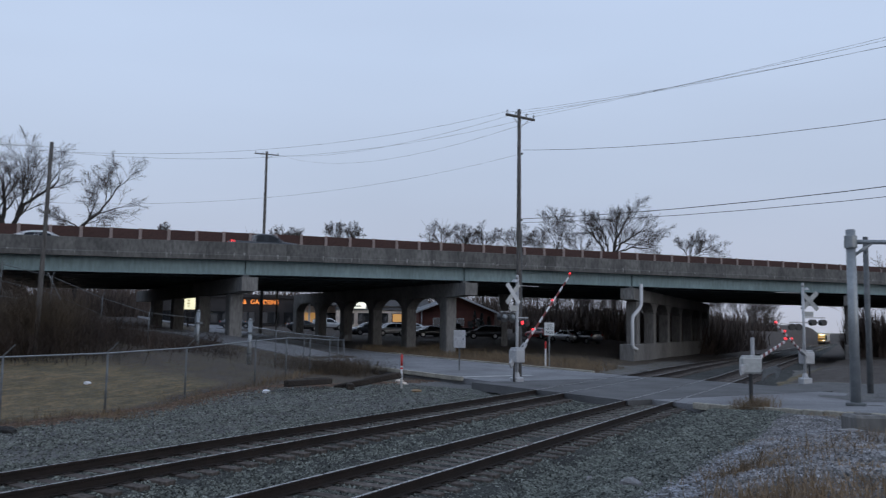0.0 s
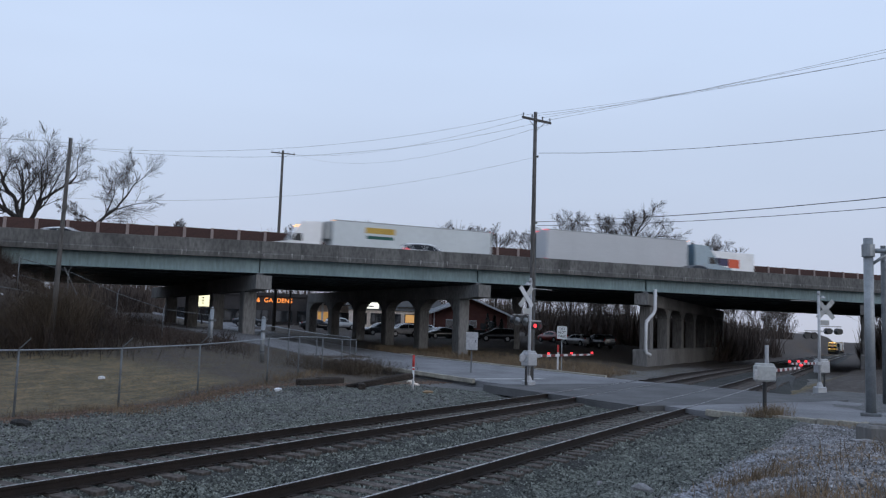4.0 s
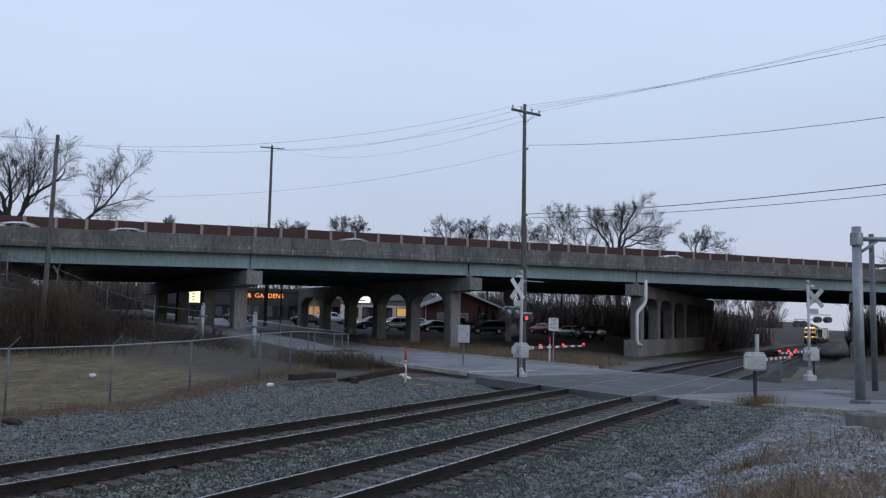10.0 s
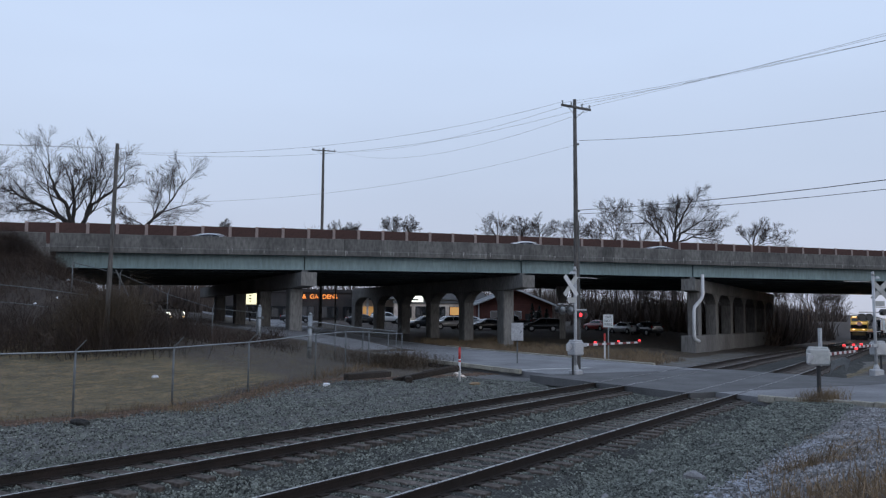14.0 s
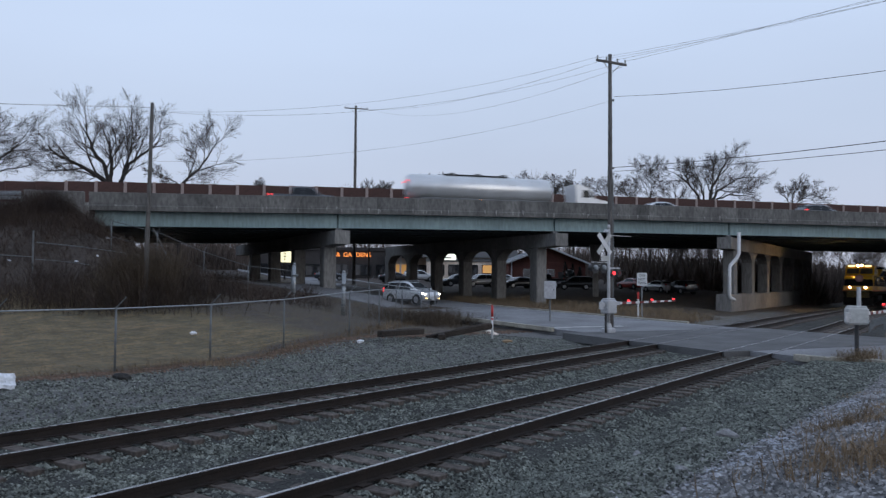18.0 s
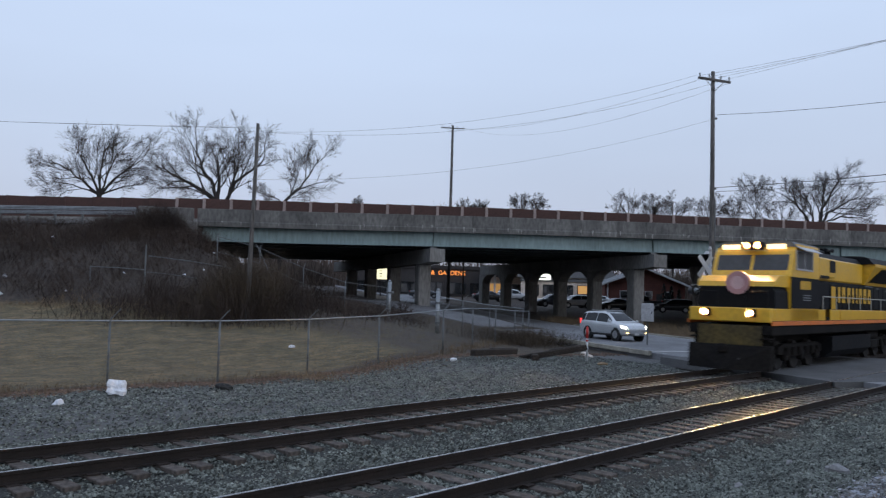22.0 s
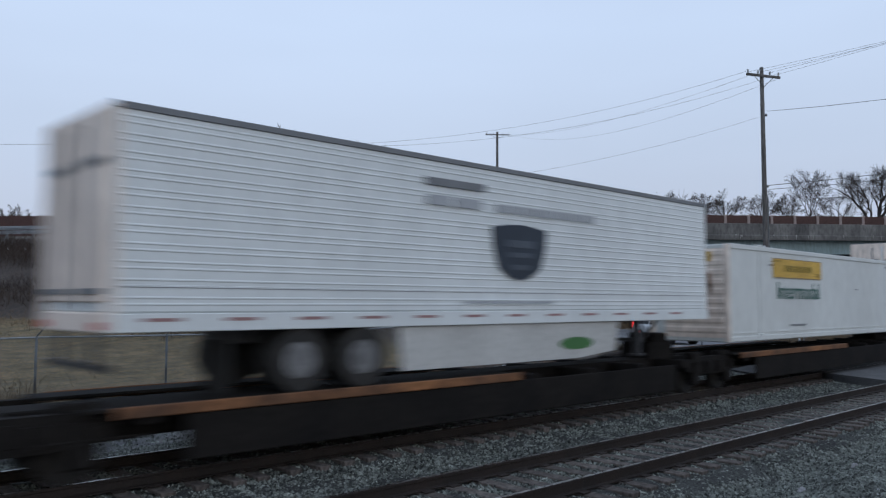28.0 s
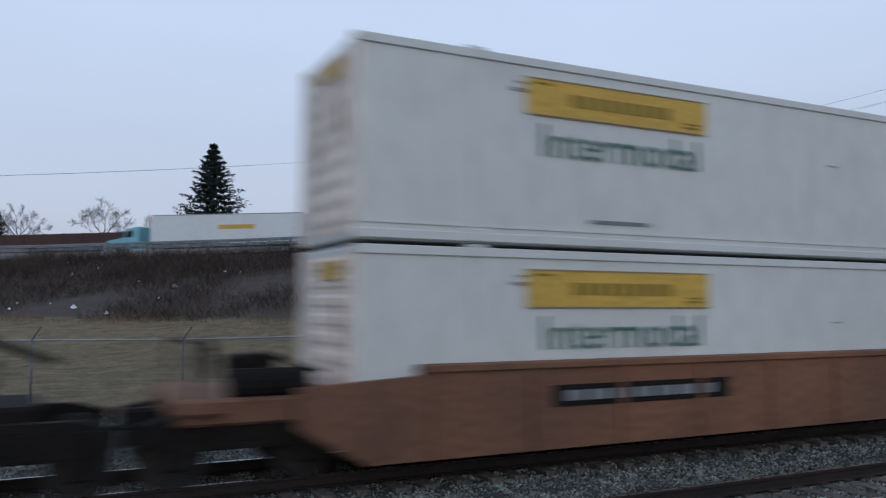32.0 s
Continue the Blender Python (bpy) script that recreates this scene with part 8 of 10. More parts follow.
def trailer(name, x0, x1, zb, zt, label, ribbed=True):
    """A road trailer: ribbed skin, rails, doors at the end that leads, wheels, side skirt, landing legs."""
    t = thing(name, (0, 0, 0), label, "semi trailer", "trailers on the train")
    L = x1 - x0
    b = part("body", Mesh().box(L / 2, 0, (zb + 0.25 + zt) / 2, L, 2.56, zt - zb - 0.25, 0.03), M_TRL, t, "white body")
    if ribbed:
        g = Mesh()
        n = 11
        for i in range(n):
            z = zb + 0.42 + (zt - zb - 0.62) * i / (n - 1)
            for dz in (-0.045, 0.045):
                g.prism([(-1.28, z + dz - 0.02), (-1.290, z + dz - 0.007), (-1.290, z + dz + 0.007), (-1.28, z + dz + 0.02)], 0, 0.1, L - 0.05)
        part("belt_line", Mesh().box(L / 2, -1.283, zb + 0.62, L - 0.2, 0.012, 0.03), M_GREYTXT, b)
        part("rib", g, M_TRL, b)
    part("bottom_rail", Mesh().box(L / 2, -1.28, zb + 0.12, L, 0.07, 0.26, 0.01).box(L / 2, 1.28, zb + 0.12, L, 0.07, 0.26, 0.01), M_TRL, t)
    part("top_rail", Mesh().box(L / 2, -1.28, zt - 0.02, L, 0.06, 0.10, 0.01).box(L / 2, 1.28, zt - 0.02, L, 0.06, 0.10, 0.01).box(L / 2, 0, zt + 0.015, L, 2.5, 0.03), M_GREYTXT, t, "dark roof edge")
    for y in (-0.64, 0.64):
        dr = part("rear_door", Mesh().box(-0.02, y, (zb + 0.3 + zt) / 2, 0.06, 1.2, zt - zb - 0.5, 0.02), M_TRLDOOR, t, "dirty white rear door")
        part("lock_rod", Mesh().tube([(-0.07, y * 0.6, zb + 0.3), (-0.07, y * 0.6, zt - 0.2)], 0.02, 6).box(-0.06, y, zt - 0.75, 0.03, 1.0, 0.1).box(-0.06, y, zb + 0.55, 0.03, 1.0, 0.08), M_GREYTXT, dr)
    part("rear_frame", Mesh().box(0, 0, zb + 0.12, 0.14, 2.56, 0.28, 0.02).box(0, -1.24, (zb + zt) / 2, 0.1, 0.1, zt - zb).box(0, 1.24, (zb + zt) / 2, 0.1, 0.1, zt - zb).box(0, 0, zt - 0.06, 0.1, 2.5, 0.12), M_TRLDOOR, t)
    part("tail_lamp", Mesh().box(-0.08, -1.05, zb + 0.08, 0.03, 0.25, 0.1).box(-0.08, 1.05, zb + 0.08, 0.03, 0.25, 0.1), M_RED, t)
    part("underride_guard", Mesh().box(0.05, 0, zb - 0.5, 0.1, 2.3, 0.1).box(0.05, -0.6, zb - 0.25, 0.08, 0.1, 0.5).box(0.05, 0.6, zb - 0.25, 0.08, 0.1, 0.5), M_BLACK, t)
    # conspicuity tape
    g = Mesh()
    for i in range(int(L / 1.25)):
        g.box(0.7 + 1.25 * i, -1.318, zb + 0.16, 0.55, 0.006, 0.05)
    part("reflective_tape", g, plain("red_tape", (0.27, 0.15, 0.145)) if "red_tape" not in bpy.data.materials else bpy.data.materials["red_tape"], t)
    # wheels
    zw = 1.02 + 0.5
    if L > 12:
        ax = (3.02, 4.28)
    else:
        ax = (L - 2.0,)
    for a in ax:
        w = Mesh()
        for y in (-1.12, -0.82, 0.82, 1.12):
            road_wheel(w, a, zw, y)
        wh = part("tyre", w, M_RUBBER, t)
        part("hub", Mesh().cyl((a, -1.27, zw), (a, -1.22, zw), 0.29, 0.25, 16).cyl((a, -1.30, zw), (a, -1.25, zw), 0.11, 0.11, 10).cyl((a, 1.22, zw), (a, 1.27, zw), 0.25, 0.29, 16), M_HUB, wh, "bright steel hub")
    part("suspension", Mesh().box(sum(ax) / len(ax), 0, zb - 0.12, 2.6, 1.1, 0.28, 0.03), M_BLACK, t)
    if L > 12:
        part("mud_flap", Mesh().box(1.75, -0.95, zw - 0.05, 0.03, 0.7, 0.8), M_RUBBER, t)
        part("side_skirt", Mesh().prism([(5.1, zb - 0.02), (5.2, zb - 0.8), (10.4, zb - 0.8), (11.8, zb - 0.68), (11.95, zb - 0.02)], 1, -1.24, -1.21), M_SKIRT, t, "dingy white side skirt")
    lx = L - 2.9 if L > 12 else 1.6
    part("landing_leg", Mesh().box(lx, -0.9, zb - 0.42, 0.16, 0.16, 0.9).box(lx, 0.9, zb - 0.42, 0.16, 0.16, 0.9).box(lx, 0, zb - 0.5, 0.08, 1.8, 0.08).box(lx, -0.9, zb - 0.86, 0.3, 0.3, 0.05), M_BLACK, t)
    part("landing_brace", Mesh().tube([(lx, -0.9, zb - 0.7), (lx + 1.4, -0.6, zb - 0.05)], 0.04, 6), M_BLACK, t)
    return t


def crest(t, x, z, y=-1.325):
    g = Mesh()
    pts = [(1.36 * a, 0.88 * c) for a, c in [(-0.62, 0.5), (-0.35, 0.56), (0, 0.6), (0.35, 0.56), (0.62, 0.5), (0.6, 0.1), (0.48, -0.42), (0.25, -0.62), (0, -0.7), (-0.25, -0.62), (-0.48, -0.42), (-0.6, 0.1)]]
    g.prism([(x + a, z + c) for a, c in pts], 1, y - 0.006, y + 0.006)
    e = part("emblem", g, M_CREST, t, "dark shield emblem, plain")
    bars(e, "emblem_bar", y - 0.012, M_EMBAR, [(x - 0.42, x + 0.42, z + 0.05, z + 0.2), (x - 0.36, x + 0.36, z - 0.15, z - 0.05), (x - 0.3, x + 0.3, z - 0.4, z - 0.3)])


def container(name, zb, zt, label, L=16.15, dark_base=True):
    t = thing(name, (0, 0, 0), label, "container", "containers on the train")
    b = part("body", Mesh().box(L / 2, 0, (zb + zt) / 2, L, 2.54, zt - zb, 0.03), M_CONT, t, "off-white steel body")
    g = Mesh()
    for z in (zb + 0.09, zt - 0.06):
        g.box(L / 2, -1.285, z, L, 0.04, 0.14, 0.012).box(L / 2, 1.285, z, L, 0.04, 0.14, 0.012)
    g.box(L / 2, -1.28, zb + 0.26, L, 0.02, 0.03)
    part("edge_rail", g, M_CONT, t)
    g = Mesh()
    for x in (1.95, L - 1.95):
        for z in (zb + 0.12, zt - 0.04):
            g.box(x, -1.26, z, 0.3, 0.12, 0.2, 0.02).box(x, 1.26, z, 0.3, 0.12, 0.2, 0.02)
        g.box(x, -1.283, (zb + zt) / 2, 0.14, 0.02, zt - zb - 0.2, 0.008)
    part("corner_casting", g, M_CONT, t)
    g = Mesh()
    n = 9
    for i in range(n):
        z = zb + 0.35 + (zt - zb - 0.6) * i / (n - 1)
        g.prism([(-0.012, z - 0.11), (-0.034, z - 0.05), (-0.034, z + 0.05), (-0.012, z + 0.11)], 1, -1.1, 0.75)
    part("end_wall", Mesh().box(-0.008, -0.17, (zb + zt) / 2, 0.012, 1.9, zt - zb - 0.24), M_TRLDOOR, t, "dirty cream end wall")
    part("end_ridge", g, M_TRLDOOR, t, "dirty cream end ridge")
    part("end_post", Mesh().box(0, -1.2, (zb + zt) / 2, 0.1, 0.16, zt - zb, 0.02).box(0, 1.2, (zb + zt) / 2, 0.1, 0.16, zt - zb, 0.02), M_TRLDOOR, t)
    part("end_stain", Mesh().prism([(-0.76, zt - 1.3), (-0.70, zt - 0.8), (-0.62, zt - 0.85), (-0.64, zt - 1.25), (-0.70, zt - 1.5)], 0, -0.038, -0.03).prism([(0.44, zt - 1.7), (0.46, zt - 1.3), (0.52, zt - 1.35), (0.5, zt - 1.65)], 0, -0.038, -0.03), M_RUSTDARK, t, "rusty brown stain")
    part("end_plate", Mesh().box(-0.06, -0.3, zt - 0.35, 0.02, 0.9, 0.28), M_LABY, t)
    x = 2.85
    lb = part("side_panel", Mesh().box(x + 1.9, -1.292, zt - 0.6, 3.8, 0.012, 0.62), M_LABY, t, "yellow panel with dark bars, plain")
    bars(lb, "panel_bar", -1.302, M_GREYTXT, [(x, x + 3.8, zt - 0.315, zt - 0.30), (x, x + 3.8, zt - 0.90, zt - 0.885)])
    bars(lb, "panel_bar", -1.302, M_OCHRE, [(x + 0.85 + 0.24 * i, x + 1.03 + 0.24 * i, zt - 0.7, zt - 0.5) for i in range(9)] + [(x + 0.12, x + 0.5, zt - 0.4, zt - 0.36), (x + 3.25, x + 3.65, zt - 0.82, zt - 0.78), (x + 3.3, x + 3.65, zt - 0.75, zt - 0.72)])
    writing("side_lettering", "Intermodal", 0.77, M_GREEN, t, pose(x + 1.95, -1.294, zt - 1.33, 90, 0, 0))
    bars(t, "small_mark", -1.286, M_GREYTXT, [(2.6, 3.4, zt - 0.55, zt - 0.5), (2.7, 3.3, zt - 0.42, zt - 0.39), (4.1, 5.3, zb + 0.4, zb + 0.46), (9.9, 10.1, zt - 1.2, zt - 1.17), (13.2, 14.2, zt - 0.3, zt - 0.24), (14.6, 15.3, zt - 0.55, zt - 0.5)])
    return t


def spine(name, x0, x1, label, wide=True, lead=True):
    """One platform of a spine car: centre sill, side sills, cross bearers; a truck at its leading end."""
    t = thing(name, (0, 0, 0), label, "flat car", "platforms of the train")
    L = x1 - x0
    part("centre_sill", Mesh().box(L / 2, 0, 0.72, L - 0.3, 0.75, 0.5, 0.02), M_GRIME, t)
    g = Mesh()
    for sy in (-1, 1):
        g.box(L / 2, sy * 1.3, 0.54, L - 4.6, 0.05, 0.66, 0.02)
    part("side_plate", g, M_GRIME, t, "dark side plate")
    g = Mesh()
    for sy in (-1, 1):
        g.box(5.4, sy * 1.33, 0.95, 8.2, 0.07, 0.16, 0.015)
    part("side_sill", g, M_RUSTDARK, t, "grimy faded orange side sill")
    g = Mesh()
    for sy in (-1, 1):
        g.box(5.2, sy * 0.98, 0.99, 8.6, 0.66, 0.05, 0.01)
    part("deck_plate", g, M_GRIME, t, "grimy deck plate")
    g = Mesh()
    for i in range(8):
        g.box(1.8 + (L - 3.6) * i / 7, 0, 0.86, 0.22, 2.62, 0.2, 0.02)
    part("cross_bearer", g, M_GRIME, t)
    g = Mesh().box(L - 1.5, 0, 1.15, 1.2, 0.9, 0.5, 0.03).box(L - 1.5, 0, 1.5, 0.7, 0.8, 0.25, 0.03)
    part("hitch", g, M_GRIME, t)
    part("brake_gear", Mesh().box(0.9, -0.9, 0.95, 0.6, 0.3, 0.3, 0.02).tube([(0.3, -1.1, 0.6), (1.8, -1.1, 0.6)], 0.03, 6).box(L - 0.8, -1.0, 0.95, 0.5, 0.25, 0.3, 0.02), M_GRIME, t)
    if lead:
        bogie(t, 0.0, (-0.9, 0.9), 0.42, 2.7)
    return t


def upright(t, x, lean):
    """A pair of tall orange ladder frames with plates between their posts, one each side."""
    for sy in (-1, 1):
        y = sy * 1.12
        g = Mesh()
        g.prism([(x + 0.30, 1.0), (x + 0.34, 4.85), (x + 0.40, 5.04), (x + 0.52, 5.04), (x + 0.50, 1.0)], 1, y - 0.10, y + 0.10)
        g.prism([(x - 0.38, 1.5), (x - 0.37, 4.35), (x - 0.29, 4.35), (x - 0.28, 1.5)], 1, y - 0.05, y + 0.05)
        g.tube([(x - 0.33, y, 4.3), (x - 0.28, y, 4.6), (x - 0.05, y, 4.82), (x + 0.38, y, 4.95)], 0.07, 8)
        for z, h in ((2.15, 0.32), (3.0, 0.1), (3.75, 0.3)):
            g.box(x + 0.05, y, z, 0.72, 0.12, h, 0.02)
        g.prism([(x - 0.55, 1.3), (x - 0.55, 1.65), (x - 0.2, 1.85), (x + 0.5, 1.85), (x + 0.6, 1.3)], 1, y - 0.12, y + 0.12)
        part("upright", g, M_RUSTOR, t, "tall faded orange upright frame")
    part("upright_link", Mesh().box(x + 0.1, 0, 1.45, 0.3, 2.1, 0.3, 0.04), M_RUSTOR, t)


def build_train():
    """All vehicles with the place of their origin at 28 s, metres along the line."""
    out = []
    out.append((yellow_loco(), -82.1, 11))
    b2 = black_loco()
    out.append((b2, -59.9, 10.6))
    b3 = copy_thing(b2, pose(0, 0, 0))
    out.append((b3, -37.7, 10.6))
    flat = "rusty spine platform with faded orange sills"
    cuts = [-13.6, 3.1, 21.0, 38.4, 56.6, 73.4]
    for i, (a, b) in enumerate(zip(cuts, cuts[1:])):
        s = spine("spine_platform", a, b, flat + (", carrying a short trailer" if i == 0 else ", carrying a container" if i == 2 else ", empty with tall uprights" if i == 4 else ", carrying a long trailer"))
        if i == 0:
            coupler(s, -1.2, -1)
            part("end_sill", Mesh().box(-0.9, 0, 0.85, 0.8, 2.4, 0.3, 0.03).box(-1.15, -0.9, 1.2, 0.06, 0.5, 0.5), M_GRIME, s)
        if i == 4:
            g = Mesh()
            for sy in (-1, 1):
                g.box(6.6, sy * 1.2, 1.58, 12.6, 0.14, 0.32, 0.02)
            g.box(7.3, 0.0, 1.62, 13.0, 0.3, 0.2, 0.02)
            part("upper_beam", g, M_RUSTOR, s, "faded orange upper side beam")
            bars(s, "beam_plate", -1.275, M_GALV, [(-0.1 + 0.55, 1.0, 1.54, 1.7), (3.85, 4.55, 1.54, 1.7), (7.2, 7.9, 1.54, 1.7)], "pale plates")
            bars(s, "beam_stripe", -1.276, M_WHITE, [(9.37, 10.67, 1.53 + 0.06 * k, 1.55 + 0.06 * k) for k in range(4)])
            part("stowed_block", Mesh().box(5.8, 0.5, 1.86, 2.1, 0.4, 0.2, 0.03).box(8.0, 0.5, 1.84, 1.9, 0.35, 0.18, 0.03), M_RUSTOR, s)
            part("tape_block", Mesh().box(0.7, 0.3, 1.86, 0.42, 0.4, 0.24, 0.03), M_LABY, s)
            upright(s, 1.25, 0)
            upright(s, 13.1, 0)
            bogie(s, 16.6, (-0.9, 0.9), 0.42, 2.7)
            part("brake_stand", Mesh().box(15.2, -0.7, 1.5, 0.5, 0.5, 1.0, 0.05).tube([(15.0, -1.1, 1.0), (15.0, -1.1, 2.0), (15.9, -1.1, 2.0), (15.9, -1.1, 1.0)], 0.035, 6).cyl((15.6, -0.9, 1.55), (16.5, -0.9, 1.55), 0.17, 0.17, 12), M_GRIME, s)
            part("side_panel", Mesh().box(9.2, -1.28, 1.16, 3.6, 0.03, 0.14, 0.005), M_GALV_D, s, "pale grey panel strip")
            part("end_coupling", Mesh().box(16.2, 0, 0.9, 1.6, 1.6, 0.5, 0.05).tube([(15.6, -1.0, 1.7), (16.4, -1.0, 2.0), (17.2, -1.0, 1.7)], 0.05, 6), M_GRIME, s)
        out.append((s, a, (b - a) / 2))
    p = trailer("short_trailer", 0, 8.4, 2.1, 5.22, "white short road trailer with blue and orange emblem", ribbed=False)
    e = Mesh()
    for pts in ([(0.6, 4.84), (1.42, 4.84), (1.3, 3.95), (0.86, 3.95)], [(1.58, 4.84), (2.14, 4.84), (2.16, 3.95), (1.54, 3.95)], [(2.32, 4.84), (2.95, 4.84), (2.97, 3.95), (2.28, 3.95)]):
        e.prism(pts, 1, -1.33, -1.318)
    part("emblem", e, M_BLUE, p, "blue blocks of an emblem, plain")
    e2 = Mesh().prism([(0.68, 3.87), (2.85, 3.84), (0.66, 3.76)], 1, -1.33, -1.318).prism([(0.64, 3.71), (2.85, 3.80), (0.58, 3.48)], 1, -1.33, -1.318)
    part("emblem_wedge", e2, M_ORED, p, "orange-red wedge")
    bars(p, "lettering_bar", -1.325, M_BLUE, [(1.54, 2.8, 3.36, 3.44), (1.6, 2.75, 3.28, 3.33)])
    part("door_emblem", Mesh().box(-0.09, -0.1, 4.3, 0.02, 1.5, 0.45), M_BLUE, p)
    part("door_wedge", Mesh().box(-0.09, -0.1, 3.85, 0.02, 1.5, 0.16), M_ORED, p)
    out.append((p, -13.45, 4.2))
    for x in (4.3, 38.95):
        q = trailer("long_trailer", 0, 16.15, 2.02, 5.12, "white ribbed long road trailer with dark shield emblem")
        crest(q, 8.03 if x > 30 else 8.3, 3.5)
        bars(q, "name_bar", -1.325, M_GREYTXT, [(5.65, 7.25, 4.60, 4.74)], "dark bar in place of lettering")
        bars(q, "name_bar", -1.325, M_PALETXT, [(5.68, 6.3, 4.24, 4.42), (6.4, 7.15, 4.24, 4.42)] + [(7.6 + 0.42 * i, 7.93 + 0.42 * i, 4.24, 4.40) for i in range(8)] + [(6.7, 9.4, 2.42, 2.47)], "grey bars in place of lettering")
        if x > 30:
            g = Mesh().prism([(12.97 + 0.52 * math.cos(a) * (1 + 0.2 * math.sin(3 * a)), 3.25 + 0.11 * math.sin(a)) for a in [k * math.pi / 9 for k in range(18)]], 1, -1.33, -1.318)
            part("green_decal", g, M_GREENDECAL, q, "small green decal")
        else:
            g = Mesh().prism([(10.3 + 0.6 * math.cos(a), 1.55 + 0.14 * math.sin(a)) for a in [k * math.pi / 9 for k in range(18)]], 1, -1.255, -1.243)
            part("green_decal", g, M_GREENDECAL, q, "small green decal")
        out.append((q, x, 8))
    out.append((container("container", 1.32, 4.14, "off-white long container with yellow panel, on a spine platform"), 21.8, 8))
    out.append((container("container", 0.42, 3.28, "off-white long container standing in a brown well car"), 77.55, 8))
    out.append((container("container", 3.36, 6.36, "off-white long container stacked on another container"), 77.55, 8))
    # well car under the double stack
    w = thing("well_car", (0, 0, 0), "brown steel well car with two stacked containers", "well car", "platforms of the train")
    g = Mesh()
    for sy in (-1, 1):
        g.prism([(1.6, 0.75), (2.6, 0.2), (18.2, 0.2), (19.2, 0.75), (19.2, 1.5), (3.5, 1.5), (3.4, 1.4), (1.6, 1.3)], 1, sy * 1.42 - 0.06, sy * 1.42 + 0.06)
        g.box(10.6, sy * 1.42, 1.5, 14.4, 0.24, 0.12, 0.02)
    part("side_wall", g, M_WELL, w, "brown well side")
    g = Mesh()
    for i in range(9):
        g.box(3.6 + 1.7 * i, -1.5, 0.85, 0.1, 0.06, 1.2, 0.015)
    part("side_stiffener", g, M_WELL, w)
    part("well_floor", Mesh().box(10.4, 0, 0.3, 15.6, 2.7, 0.12, 0.01), M_GRIME, w)
    part("end_platform", Mesh().box(1.3, 0, 1.0, 2.4, 2.4, 0.35, 0.04).box(0.4, 0, 1.1, 0.5, 2.9, 0.2, 0.03).box(19.8, 0, 1.0, 1.8, 2.4, 0.35, 0.04), M_WELL, w)
    part("reporting_plate", Mesh().box(7.5, -1.484, 1.01, 3.7, 0.01, 0.34), M_GRIME, w, "black plate on the well side")
    bars(w, "reporting_bar", -1.495, M_GALV, [(5.9 + 0.46 * i, 5.9 + 0.46 * i + 0.34, 0.93, 1.09) for i in range(7)], "plain pale bars")
    part("end_rail", Mesh().tube([(0.3, -1.2, 1.1), (0.3, -1.2, 1.9), (0.3, 1.2, 1.9), (0.3, 1.2, 1.1)], 0.03, 6).tube([(1.1, -1.3, 1.1), (1.1, -1.3, 1.8), (2.0, -1.3, 1.5)], 0.03, 6), M_GRIME, w)
    part("brake_wheel", Mesh().cyl((0.5, -0.8, 1.7), (0.56, -0.8, 1.7), 0.28, 0.28, 16), M_GRIME, w)
    part("brake_tank", Mesh().cyl((0.8, -0.9, 1.35), (1.9, -0.9, 1.35), 0.2, 0.2, 12).box(1.4, 0.5, 1.45, 0.7, 0.5, 0.4, 0.04), M_GRIME, w)
    bogie(w, 1.0, (-0.9, 0.9), 0.45, 2.8)
    bogie(w, 20.0, (-0.9, 0.9), 0.45, 2.8)
    coupler(w, 0.0, -1)
    out.append((w, 75.1, 10))
    return out


TRAIN = build_train()
TRAIN_SPEED = 18.4

# ---- vehicles ----
YAW_R = math.degrees(math.atan2(UY, UX))      # heading of the traffic on the highway's near lanes
M_CARGLASS = mat("dark_car_glass", (0.012, 0.014, 0.017), (0.018, 0.02, 0.023), 0.2, big=1, fine=5, bump=0.0)
M_CARGLASS.node_tree.nodes["Principled BSDF"].inputs["Specular IOR Level"].default_value = 0.22
M_TYRE = mat("tyre_rubber", (0.018, 0.018, 0.018), (0.03, 0.03, 0.029), 0.85, big=4, fine=30, bump=0.1)
M_ALLOY = mat("alloy_rim", (0.45, 0.46, 0.47), (0.3, 0.3, 0.31), 0.35, 0.8, big=4, fine=20, bump=0.02)
M_TRIM = mat("black_plastic_trim", (0.02, 0.02, 0.021), (0.03, 0.03, 0.031), 0.6, big=4, fine=30, bump=0.1)
M_CARLAMP = glow("car_headlamp", (1.0, 0.93, 0.80), 9.0)
M_FOG = glow("amber_fog_lamp", (1.0, 0.62, 0.22), 5.0)
M_TAIL = glow("car_tail_lamp", (1.0, 0.05, 0.05), 1.6)
M_TAILOFF = plain("red_tail_lens", (0.35, 0.02, 0.02), 0.25)
PAINT = {n: mat(n + "_car_paint", c, tuple(k * 0.85 for k in c), 0.3, m, big=1.2, fine=30, bump=0.01, coat=0.8, fine_amt=0.06) for n, c, m in (
    ("white", (0.70, 0.71, 0.72), 0.0), ("silver", (0.56, 0.575, 0.59), 0.3), ("grey", (0.14, 0.145, 0.155), 0.3), ("dark", (0.022, 0.026, 0.032), 0.1), ("maroon", (0.13, 0.03, 0.03), 0.1), ("blue", (0.10, 0.19, 0.26), 0.1), ("teal", (0.16, 0.42, 0.50), 0.1), ("pale", (0.5, 0.53, 0.55), 0.3), ("red", (0.36, 0.03, 0.025), 0.0))}

